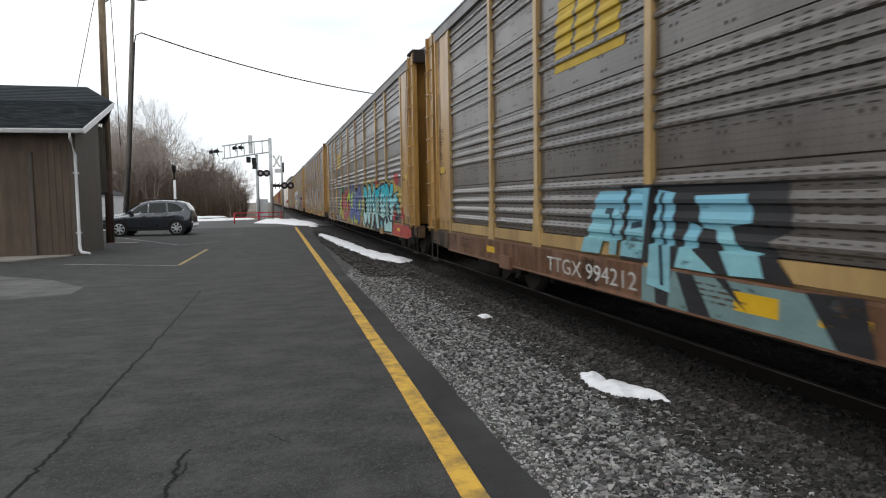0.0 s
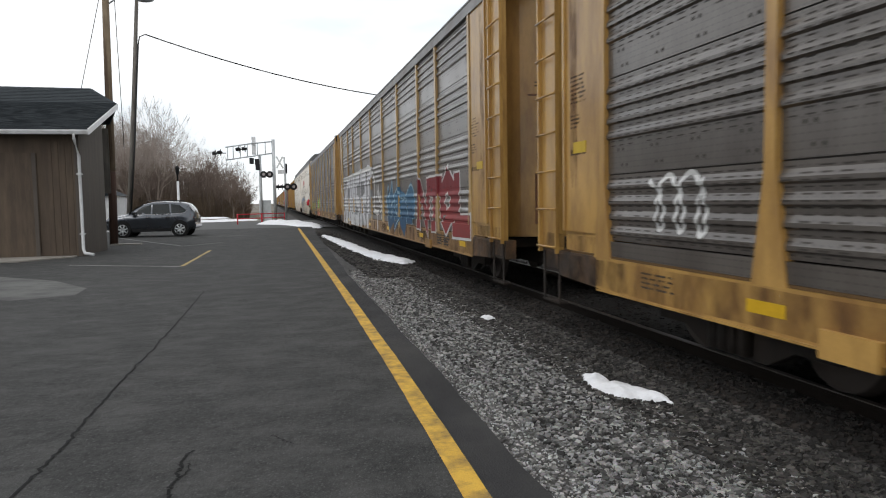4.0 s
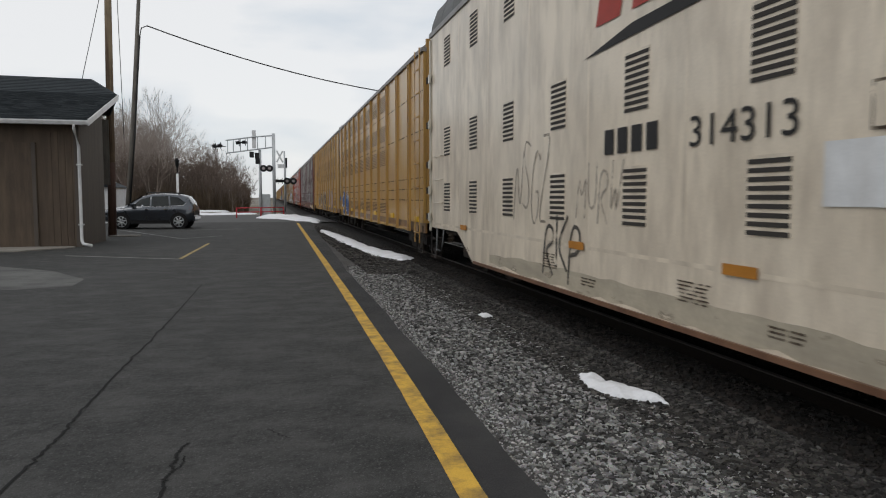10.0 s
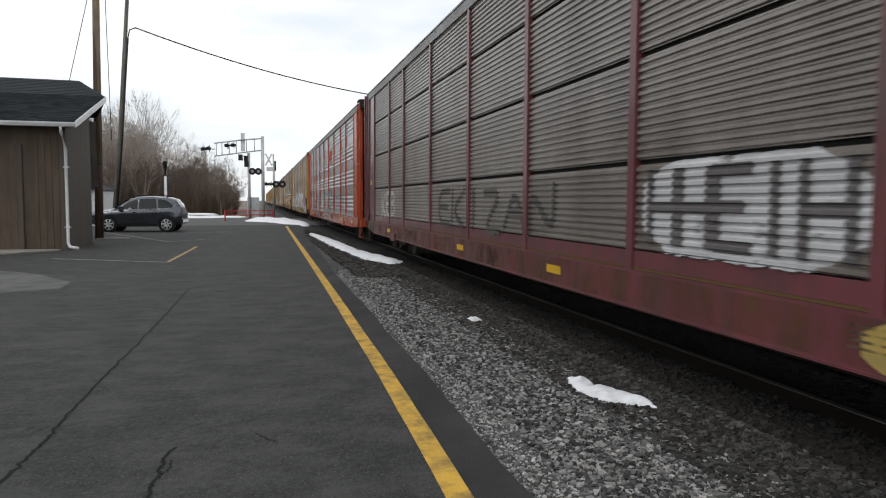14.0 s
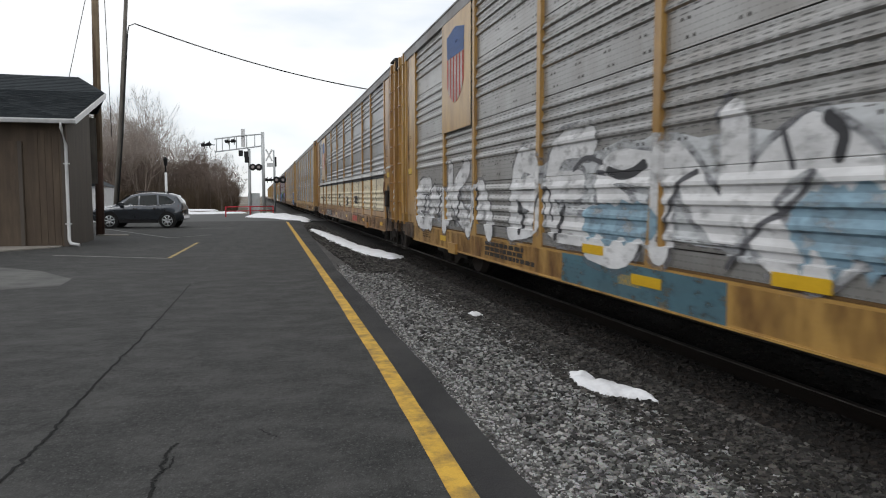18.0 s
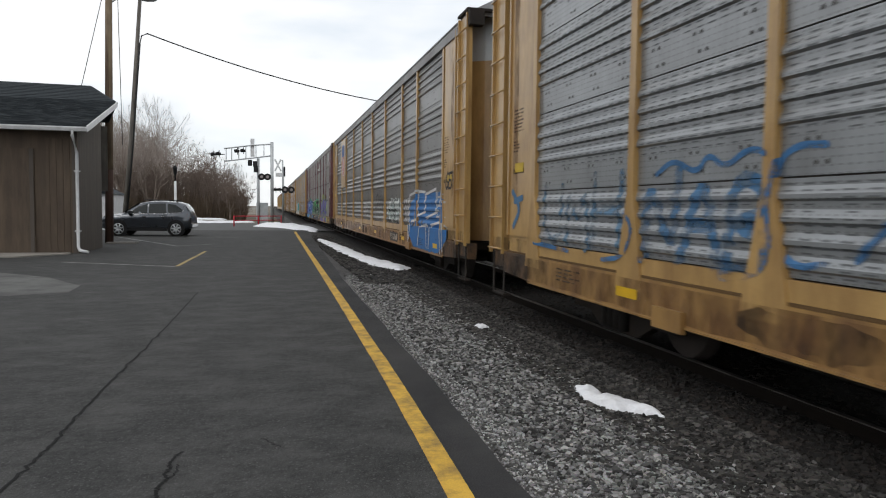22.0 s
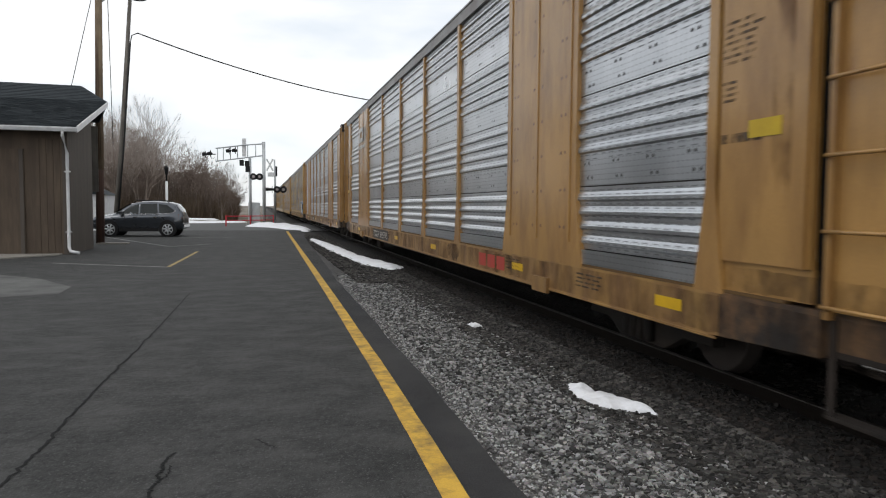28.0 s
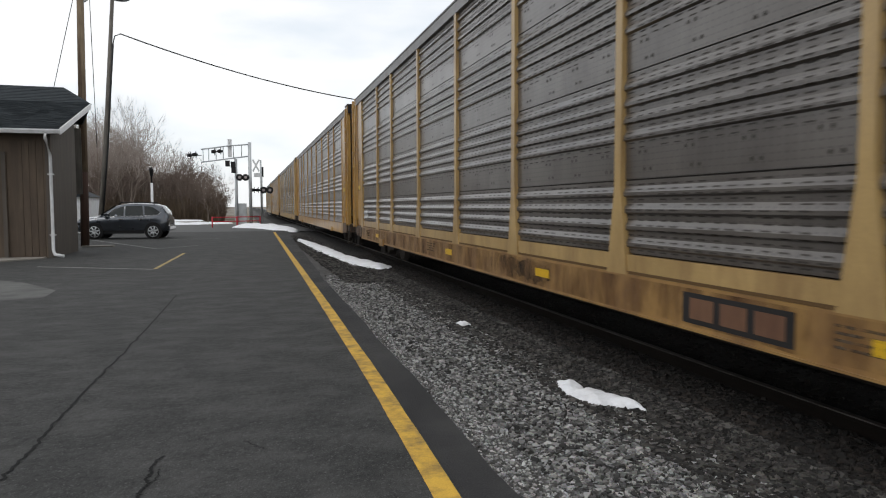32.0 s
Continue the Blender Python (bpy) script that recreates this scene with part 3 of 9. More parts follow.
    spout = part("downspout", bm, white_paint, b, "white metal downspout")
    for z in (0.7, 2.6):
        bm = bmesh.new()
        box(bm, dx - 0.08, dx + 0.08, y0 - 0.14, y0 - 0.0, z, z + 0.04)
        part("strap", bm, white_paint, spout)
    bm = bmesh.new()
    prism(bm, [(-24, y0 - 1.9), (-7.2, y0 - 1.9), (-6.1, y0 - 0.5), (-6.1, y0 - 0.06), (-24, y0 - 0.06)], "z", -0.05, 0.035)
    tagged(part("door_apron", bm, concrete), "worn concrete apron before the sliding door", "apron", kind="structure")


# ---- poles, wires, lamps ----
def poles():
    p = thing("utility_pole", "brown wooden utility pole, dark with creosote below", "utility pole", at=(-6.32, 31.3, 0))
    bm = bmesh.new()
    tube(bm, [(0, 0, -0.1), (0.03, 0, 1.6), (0.04, 0, 3.0)], [0.165, 0.16, 0.156], 14)
    part("lower_pole", bm, pole_creosote, p, "dark creosoted lower pole")
    bm = bmesh.new()
    tube(bm, [(0.04, 0, 2.99), (0.1, 0, 8), (0.16, 0, 12.5)], [0.156, 0.14, 0.12], 14)
    part("upper_pole", bm, pole_wood, p)
    bm = bmesh.new()
    tube(bm, [(0.13, 0, 9.6), (0.5, -0.05, 9.85), (1.0, -0.1, 9.95), (1.35, -0.14, 9.9)], 0.035, 8)
    arm = part("lamp_arm", bm, steel_silver, p)
    bm = bmesh.new()
    bmesh.ops.create_uvsphere(bm, u_segments=16, v_segments=10, radius=1)
    bmesh.ops.transform(bm, matrix=Matrix.Translation((1.62, -0.16, 9.86)) @ Matrix.Diagonal((0.36, 0.17, 0.11, 1)), verts=bm.verts)
    part("lamp_head", bm, steel_silver, p, "grey street lamp head")
    bm = bmesh.new()
    box(bm, -0.24, 0.02, -0.20, -0.12, 2.1, 4.7)
    part("conduit", bm, pole_grey, p)
    bm = bmesh.new()
    box(bm, -0.05, 1.1, -0.45, 0.1, 0.0, 0.05)
    tagged(part("concrete_pad", bm, concrete), "pale concrete pad at the pole's foot", "pad").location = (-6.32, 31.3, 0)
    q = thing("metal_mast", "thin leaning grey mast with a cable run down it", "mast", at=(-8.1, 44.0, 0))
    bm = bmesh.new()
    tube(bm, [(0, 0, -0.1), (0.45, 0, 5), (1.05, 0, 13.5)], [0.16, 0.13, 0.10], 10)
    part("pole", bm, pole_grey, q)
    bm = bmesh.new()
    tube(bm, [(0.13, -0.18, 0), (0.60, -0.18, 5), (0.85, -0.16, 8.5), (1.02, -0.15, 10.7)], 0.05, 8)
    part("riser", bm, cable_black, q, "black cable riser")
    # the cable that spans the track, and the guy wires
    bm = bmesh.new()
    a, b = Vector((-7.08, 43.85, 10.7)), Vector((14, 50.5, 8.6))
    pts = [a, a + Vector((0.1, 0, 0.45)), a + Vector((0.4, 0.05, 0.6))]
    for k in range(1, 21):
        f = k / 20
        pts.append(pts[2].lerp(b, f) + Vector((0, 0, -3.2 * f * (1 - f))))
    tube(bm, pts, 0.035, 6)
    tagged(part("span_cable", bm, cable_black), "black cable that hangs across the track", "cable")
    for a, b in (((-6.0, 31.25, 11.7), (-7.9, 31.25, 3.4)), ((-5.9, 31.3, 12.2), (-5.8, 31.5, 4.0))):
        bm = bmesh.new()
        tube(bm, [a, b], 0.014, 5)
        tagged(part("guy_wire", bm, cable_black), "thin wire down from the utility pole", "wire", "guy wires")
    z = thing("lantern_post", "white post with a black lantern", "street lamp", at=(-6.6, 55, 0))
    bm = bmesh.new()
    tube(bm, [(0, 0, -0.3), (0, 0, 0.5), (0, 0, 3.3)], [0.13, 0.095, 0.085], 10)
    part("post", bm, white_paint, z)
    bm = bmesh.new()
    tube(bm, [(0, 0, 3.3), (0, 0, 3.75), (0, 0, 3.85), (0, 0, 4.2), (0, 0, 4.24), (0, 0, 4.45)], [0.05, 0.05, 0.12, 0.15, 0.18, 0.03], 8)
    part("lantern", bm, black_paint, z, "black lantern")
    # the pale shed end seen between the poles
    bm = bmesh.new()
    box(bm, -12, -9.35, 47, 51, -0.1, 2.2)
    s = tagged(part("white_shed", bm, white_paint), "small white shed behind the poles", "shed")
    bm = bmesh.new()
    prism(bm, [(-12.2, 2.2), (-9.2, 2.2), (-10.7, 2.9)], "y", 46.8, 51.2)
    part("shed_roof", bm, shingle, s)


def crossing():
    g = thing("signal_gantry", "silver cantilever signal gantry over the road crossing", "signal gantry", at=(0.35, 76, 0))
    for x, top in ((0.0, 8.15), (0.55, 0)):
        if top:
            bm = bmesh.new()
            tube(bm, [(x, 0, -0.3), (x, 0, top)], 0.17, 10)
            part("mast", bm, steel_silver, g)
    bm = bmesh.new()
    tube(bm, [(-1.39, 0.2, -0.3), (-1.39, 0.2, 6.45)], 0.15, 8)
    part("mast", bm, steel_silver, g)
    bm = bmesh.new()
    box(bm, -2.15, -1.75, 0.10, 0.16, 6.6, 8.45)
    part("sign_plate", bm, white_paint, g, "pale upright plate on the boom")
    for z0, z1, x0, x1 in ((7.95, 7.75, 0.0, -2.05), (6.75, 6.05, 0.0, -4.75), (7.75, 7.35, -2.05, -4.75)):
        bm = bmesh.new()
        tube(bm, [(x0, 0, z0), (x1, 0, z1)], 0.07, 8)
        part("boom", bm, steel_silver, g)
    for x in (-0.8, -1.6, -2.6, -3.3, -4.0, -4.55):
        bm = bmesh.new()
        tube(bm, [(x, 0, 6.75 + x * 0.147), (x, 0, 7.95 + x * 0.098 if x > -2 else 7.75 + (x + 2.05) * 0.148)], 0.045, 6)
        part("brace", bm, steel_silver, g)

    def flasher(parent, x, y, z, r=0.30):
        bm = bmesh.new()
        tube(bm, [(x, y, z), (x, y - 0.05, z)], r, 14)
        f = part("light_disc", bm, black_paint, parent, "round black crossing light disc")
        bm = bmesh.new()
        tube(bm, [(x, y - 0.05, z), (x, y - 0.22, z)], [r * 0.45, r * 0.5], 12)
        part("hood", bm, black_paint, f)
        bm = bmesh.new()
        tube(bm, [(x, y - 0.05, z), (x, y - 0.235, z)], r * 0.42, 12)
        part("lens", bm, lamp_lens, f, "dull unlit lens")

    def side_flasher(parent, x, y, z, r=0.30):
        bm = bmesh.new()
        tube(bm, [(x, y, z), (x + 0.07, y, z)], r, 14)
        f = part("light_disc", bm, black_paint, parent, "round black crossing light disc seen edge-on")
        bm = bmesh.new()
        tube(bm, [(x, y, z + 0.03), (x - 0.30, y, z - 0.02)], [r * 0.55, r * 0.45], 12)
        part("hood", bm, black_paint, f)
        bm = bmesh.new()
        box(bm, x + 0.07, x + 0.20, y - 0.1, y + 0.1, z - 0.12, z + 0.12)
        part("lamp_housing", bm, black_paint, f)
    for x, z in ((-5.75, 6.72), (-5.25, 6.80), (-3.45, 7.12), (-2.85, 7.18)):
        side_flasher(g, x, -0.15, z, 0.36)
    for x0, x1, z in ((-5.75, -4.7, 6.76), (-3.5, -2.6, 7.15)):
        bm = bmesh.new()
        tube(bm, [(x0, 0, z), (x1, 0, z)], 0.05, 8)
        part("crossarm", bm, black_paint, g)
    for x, z in ((-2.2, 5.95), (-1.68, 5.85), (-1.62, 5.3)):
        bm = bmesh.new()
        box(bm, x - 0.22, x + 0.22, -0.25, 0.05, z - 0.3, z + 0.3)
        part("signal_head", bm, black_paint, g, "black signal head")
    for x in (-1.05, -0.45):
        flasher(g, x, -0.15, 4.55, 0.36)
    bm = bmesh.new()
    box(bm, -1.6, -0.4, 0.3, 1.0, -0.3, 1.9)
    tagged(part("signal_cabinet", bevelled(bm, 0.03, 1), steel_silver), "silver signal equipment cabinet", "cabinet").location = (0.35, 76, 0)
    c = thing("crossing_sign", "crossbuck mast with black flashing light heads", "crossing signal", at=(1.5, 80, 0))
    bm = bmesh.new()
    tube(bm, [(0, 0, -0.3), (0, 0, 6.6)], 0.09, 8)
    part("mast", bm, steel_silver, c)
    for a in (62, -62):
        bm = bmesh.new()
        box(bm, -0.72, 0.72, -0.03, 0, -0.09, 0.09)
        bmesh.ops.transform(bm, matrix=pose(-0.50, -0.12 - 0.04 * (a > 0), 6.0, 0, a, 0), verts=bm.verts)
        part("crossbuck_board", bm, white_paint, c, "white crossbuck board")
    bm = bmesh.new()
    box(bm, -0.75, 0.0, -0.16, -0.12, 4.75, 5.2)
    part("sign_plate", bm, white_paint, c)
    bm = bmesh.new()
    box(bm, -0.9, 0.9, -0.05, 0.05, 3.3, 3.4)
    part("crossarm", bm, black_paint, c)
    for x in (-0.75, -0.3):
        side_flasher(c, x, -0.1, 3.35, 0.34)
    for x in (0.25, 0.92):
        flasher(c, x, -0.1, 3.35, 0.38)
    r = thing("guard_rail", "low red painted pipe guard rail in the snow", "guard rail", at=(-2.6, 57, 0))
    for z in (0.42, 0.75):
        bm = bmesh.new()
        tube(bm, [(0, 0, z), (3.6, 3.0, z)], 0.04, 8)
        part("rail", bm, red_paint, r)
    for k in range(3):
        bm = bmesh.new()
        tube(bm, [(1.8 * k, 1.5 * k, -0.3), (1.8 * k, 1.5 * k, 0.8)], 0.05, 8)
        part("post", bm, red_paint, r)
    bm = bmesh.new()
    box(bm, -24, -9, 92, 92.2, -0.3, 0.85)
    tagged(part("timber_fence", bm, siding_brown), "long low brown timber fence before the wood", "fence")
    # signal mast that stands beside the train far off
    s = thing("far_signal", "black signal head on a tall thin mast far down the line", "railway signal", at=(3.0, 150, 0))
    bm = bmesh.new()
    tube(bm, [(0, 0, -0.3), (0, 0, 8.4)], 0.13, 8)
    part("mast", bm, steel_silver, s)
    bm = bmesh.new()
    box(bm, -0.35, 0.35, -0.2, 0.2, 7.6, 9.6)
    part("signal_head", bm, black_paint, s, "black signal head")


def suv():
    """A dark family car seen from its flank; its nose points along -x."""
    c = thing("suv_car", "dark blue-grey parked family SUV with black roof rails", "car", at=(-5.77, 38.8, 0), turn=-5)
    c.scale = (0.955, 1, 1)
    # along the car: place, foot, belt, roof, width
    stations = [(-2.42, 0.50, 0.72, 0.76, 0.70), (-2.36, 0.40, 0.90, 0.95, 0.84), (-2.05, 0.32, 0.98, 1.04, 0.93), (-1.50, 0.30, 1.04, 1.12, 0.98), (-1.28, 0.30, 1.06, 1.17, 0.99), (-0.90, 0.29, 1.08, 1.42, 1.0),
                (-0.45, 0.29, 1.09, 1.65, 1.0), (0.0, 0.29, 1.10, 1.74, 1.0), (0.6, 0.29, 1.11, 1.76, 1.0), (1.1, 0.29, 1.12, 1.73, 1.0), (1.5, 0.30, 1.14, 1.70, 0.99), (1.8, 0.32, 1.15, 1.62, 0.97), (2.0, 0.36, 1.12, 1.38, 0.95), (2.13, 0.42, 1.02, 1.10, 0.90), (2.14, 0.50, 0.80, 0.84, 0.80)]

    def half_at(x, z):
        """Half width of the body at a place and height."""
        for p, q in zip(stations, stations[1:]):
            if x <= q[0]:
                break
        f = (x - p[0]) / (q[0] - p[0])
        foot, belt, top, w = [p[k] + (q[k] - p[k]) * f for k in range(1, 5)]
        return w * float(np.interp(z, [foot, foot + 0.14, foot + 0.42, belt - 0.12, belt, max(belt + 0.01, top - 0.07), max(belt + 0.02, top)], [0.80, 0.92, 0.95, 0.925, 0.85, 0.66, 0.50]))
    bm = bmesh.new()
    rings = []
    for x, foot, belt, top, w in stations:
        half = []
        for z in (foot, foot + 0.14, foot + 0.30, foot + 0.42, belt - 0.12, belt - 0.04, belt, belt + (top - belt) * 0.5, max(belt + 0.01, top - 0.07), top):
            half.append((half_at(x, z), z))
        rings.append([bm.verts.new((x, y, z)) for y, z in half] + [bm.verts.new((x, 0, top + 0.03))] + [bm.verts.new((x, -y, z)) for y, z in half[::-1]])
    k = len(rings[0])
    for a, b in zip(rings, rings[1:]):
        for i in range(k):
            bm.faces.new((a[i], a[(i + 1) % k], b[(i + 1) % k], b[i])).smooth = True
    bm.faces.new(rings[0][::-1])
    bm.faces.new(rings[-1])
    bmesh.ops.recalc_face_normals(bm, faces=bm.faces[:])
    part("body", bm, suv_paint, c)

    def panel(name, outline, s, mat, label, lift=0.008):
        bm = bmesh.new()
        n = [bm.verts.new((x, s * (half_at(x, z) + lift), z)) for x, z in outline]
        bm.faces.new(n if s < 0 else n[::-1])
        return part(name, bm, mat, c, label)
    for s in (-1, 1):
        for win in ([(-0.98, 1.14), (-0.50, 1.50), (-0.06, 1.62), (-0.06, 1.14)], [(0.02, 1.14), (0.02, 1.63), (0.84, 1.65), (0.90, 1.16)], [(0.98, 1.17), (0.93, 1.64), (1.35, 1.58), (1.72, 1.32), (1.62, 1.20)]):
            panel("side_window", win, s, suv_glass, "dark side window with a dull reflection")
        bm = bmesh.new()
        tube(bm, [(-0.3, s * 0.60, 1.70), (-0.2, s * 0.60, 1.82), (1.3, s * 0.60, 1.80), (1.45, s * 0.60, 1.68)], 0.024, 6)
        part("roof_rail", bm, black_paint, c, "black roof rail")
        for xa, xb, name in ((-1.0, -0.02, "front_door"), (0.0, 0.94, "rear_door")):
            d = panel(name, [(xa, 0.46), (xa, 1.06), (xb, 1.06), (xb, 0.46)], s, suv_paint, "", 0.012)
            bm = bmesh.new()
            hy = half_at(xb - 0.15, 0.98)
            box(bm, xb - 0.26, xb - 0.06, min(s * (hy + 0.012), s * (hy + 0.05)), max(s * (hy + 0.012), s * (hy + 0.05)), 0.96, 1.0)
            part("door_handle", bm, chrome, d, "bright door handle")
        bm = bmesh.new()
        tube(bm, [(x, s * (half_at(x, z) + 0.006), z) for x, z in ((-1.0, 1.115), (-0.3, 1.12), (0.9, 1.135), (1.62, 1.18), (1.78, 1.32))], 0.013, 6)
        part("belt_trim", bm, chrome, c, "chrome belt trim")
        bm = bmesh.new()
        box(bm, -1.0, 0.95, min(s * 0.80, s * 0.955), max(s * 0.80, s * 0.955), 0.27, 0.43)
        part("sill_cladding", bm, black_paint, c, "black plastic sill")
        for x in (-1.45, 1.4):
            bm = bmesh.new()
            tube(bm, [(x, s * 0.70, 0.40), (x, s * 0.958, 0.40)], 0.43, 26)
            part("wheel_arch", bm, black_paint, c, "dark wheel arch")
            bm = bmesh.new()
            tube(bm, [(x, s * 0.72, 0.37), (x, s * 0.95, 0.37), (x, s * 0.965, 0.37)], [0.37, 0.37, 0.34], 26)
            w = part("wheel", bm, rubber, c, "black tyre")
            bm = bmesh.new()
            tube(bm, [(x, s * 0.962, 0.37), (x, s * 0.968, 0.37)], 0.255, 24)
            part("rim", bm, black_paint, w, "dark hollow behind the spokes")
            for q in range(7):
                a = 2 * math.pi * q / 7 + 0.3
                bm = bmesh.new()
                tube(bm, [(x, s * 0.978, 0.37), (x + 0.25 * math.cos(a), s * 0.978, 0.37 + 0.25 * math.sin(a))], [0.055, 0.036], 6)
                part("spoke", bm, steel_silver, w, "silver alloy spoke")
            bm = bmesh.new()
            tube(bm, [(x + 0.255 * math.cos(a), s * 0.974, 0.37 + 0.255 * math.sin(a)) for a in (2 * math.pi * q / 24 for q in range(25))], 0.018, 6)
            part("rim_lip", bm, steel_silver, w, "silver rim")
        bm = bmesh.new()
        my = half_at(-0.85, 1.12)
        box(bm, -0.98, -0.80, min(s * my, s * (my + 0.22)), max(s * my, s * (my + 0.22)), 1.12, 1.27)
        part("door_mirror", bevelled(bm, 0.03), suv_paint, c)
        panel("tail_light", [(1.90, 0.98), (1.94, 1.14), (2.07, 1.08), (2.10, 0.92)], s, lamp_red, "red tail light", 0.012)
    bm = bmesh.new()
    bm.faces.new([bm.verts.new(p) for p in ((-1.24, -0.72, 1.19), (-1.24, 0.72, 1.19), (-0.54, 0.56, 1.65), (-0.54, -0.56, 1.65))])
    part("windscreen", bm, suv_glass, c)
    bm = bmesh.new()
    bm.faces.new([bm.verts.new(p) for p in ((2.03, 0.72, 1.32), (2.03, -0.72, 1.32), (1.80, -0.60, 1.58), (1.80, 0.60, 1.58))])
    part("rear_window", bm, suv_glass, c, "dark rear window")
    bm = bmesh.new()
    box(bm, 1.98, 2.20, -0.80, 0.80, 0.42, 0.66)
    part("rear_bumper", bevelled(bm, 0.05), suv_paint, c)


# ---- the bare wood ----
def bare_tree(name, seed, height, spread, levels=5, crown=None, label="bare grey winter tree with many thin twigs", bole=0.36):
    rng = random.Random(seed)
    t = thing(name, label, "tree", "bare trees of the wood")
    verts, faces, tv, tf = [], [], [], []

    def limb(p, d, length, r, level):
        segs = 3 if level < 4 else 2 if level == 4 else 1
        pts, rs = [p], [r]
        for k in range(segs):
            d = (d + Vector((rng.uniform(-.2, .2), rng.uniform(-.2, .2), rng.uniform(-.05, .18))) * (0.5 if level == 0 else 1)).normalized()
            pts.append(pts[-1] + d * length / segs)
            rs.append(r * (1 - 0.66 * (k + 1) / segs))
        vs, fs, sides = (verts, faces, 6) if level < 2 else (tv, tf, 3)
        base = len(vs)
        for q, rad in zip(pts, rs):
            u = d.orthogonal().normalized()
            w = d.cross(u)
            for k in range(sides):
                a = 2 * math.pi * k / sides
                vs.append(q + (u * math.cos(a) + w * math.sin(a)) * rad)
        for s in range(segs):
            for k in range(sides):
                fs.append((base + s * sides + k, base + s * sides + (k + 1) % sides, base + (s + 1) * sides + (k + 1) % sides, base + (s + 1) * sides + k))
        if level == levels:
            return
        kids = rng.randint(4, 6) if level == 0 else rng.randint(3, 4)
        for k in range(kids):
            f = rng.uniform(0.35, 1.0) if k else 1.0
            i = min(segs - 1, int(f * segs))
            q = pts[i].lerp(pts[i + 1], f * segs - i)
            a = rng.uniform(0, 6.28)
            tilt = rng.uniform(0.35, 0.95) if k else 0.15
            u = d.orthogonal().normalized()
            w = d.cross(u)
            nd = (d * math.cos(tilt) + (u * math.cos(a) + w * math.sin(a)) * math.sin(tilt) * spread + Vector((0, 0, 0.12))).normalized()
            limb(q, nd, length * rng.uniform(0.55, 0.78), max(0.013, rs[i] * 0.58), level + 1)
    limb(Vector((0, 0, -0.4)), Vector((0, 0, 1)), height * bole, height * 0.015, 0)
    me = bpy.data.meshes.new("trunk")
    me.from_pydata(verts, [], faces)
    me.materials.append(bark)
    part("trunk", me, None, t)
    me = bpy.data.meshes.new("crown")
    me.from_pydata(tv, [], tf)
    me.materials.append(crown or twig)
    part("crown", me, None, t, "thin bare twigs")
    return t


def wood():
    """Airy tall trees to the west, a lower and denser thicket towards the crossing."""
    tall = [bare_tree("bare_tree", 3 + k, h, s) for k, (h, s) in enumerate(((14.5, 1.0), (12.5, 1.1), (15.5, 0.9)))]
    low = [bare_tree("bare_tree", 13 + k, h, s, 5, twig_dark, "dense dark brown winter thicket tree", 0.27) for k, (h, s) in enumerate(((9.0, 1.25), (8.0, 1.35)))]
    rng = random.Random(8)
    used = set()

    def plant(kinds, k, x, y, s):
        t, m = kinds[k % len(kinds)], pose(x, y, -0.25, 0, 0, rng.uniform(0, 360))
        if t.name in used:
            t = copy_thing(t, m)
        used.add(t.name)
        t.matrix_basis = m
        t.scale = (s, s, s)
    for k in range(34):
        y = 92 + 42 * (k / 34) + rng.uniform(-3, 3)
        slope = -0.122 - 0.16 * rng.random() ** 1.3
        plant(tall, k, slope * y, y, rng.uniform(0.80, 1.10) * y / 95)
    for k in range(56):
        y = 93 + 40 * (k / 56) + rng.uniform(-2, 2)
        slope = -0.034 - 0.155 * rng.random()
        s = 0.98 if slope < -0.055 else 0.72
        plant(low, k, slope * y, y, rng.uniform(1.12, 1.5) * s * y / 100)
    rngn = np.random.default_rng(5)
    count = 30000
    y = rngn.uniform(94, 150, count)
    x = -y * rngn.uniform(0.030, 0.30, count)
    h = rngn.uniform(0.8, 4.6, count)
    a = rngn.uniform(0, 6.28, count)
    dx, dy = np.cos(a) * 0.03, np.sin(a) * 0.03
    lx, ly = rngn.normal(0, 0.5, count), rngn.normal(0, 0.5, count)
    z = np.full(count, -0.3)
    v = np.stack([np.stack([x - dx, y - dy, z], -1), np.stack([x + dx, y + dy, z], -1), np.stack([x + lx, y + ly, h], -1)], 1)
    me = bpy.data.meshes.new("brush")
    me.from_pydata(v.reshape(-1, 3), [], np.arange(3 * count).reshape(-1, 3).tolist())
    me.materials.append(brush_mat)
    tagged(part("brush", me, None), "dense brown winter brush under the trees", "brush", kind="stuff")


ground_far()
ground_ballast()
lot()
track()
stones()
far_bank()
all_snow()
building()
poles()
crossing()
suv()
wood()


# ---- the train ----
def glazed(m, weight, rough):
    """A thin glossy coat, as old enamel and zinc have at a low angle."""
    b = m.node_tree.nodes["Principled BSDF"]
    b.inputs["Coat Weight"].default_value, b.inputs["Coat Roughness"].default_value, b.inputs["Coat IOR"].default_value = weight, rough, 1.5
    return m


def paint(name, base, dirt=None, amount=0.45, rough=0.5):
    dirt = dirt or (base[0] * 0.42, base[1] * 0.36, base[2] * 0.36)
    m = surface(name, base, tuple(c * 0.74 for c in base), scale=0.9, rough=rough, spec=0.4, bump=0.08, fine=50, dirt=dirt, dirt_amount=min(0.9, amount * 1.25), streak=(1.7, 1.7, 0.5), dirt_scale=1.6)
    return glazed(m, 0.5, 0.17)


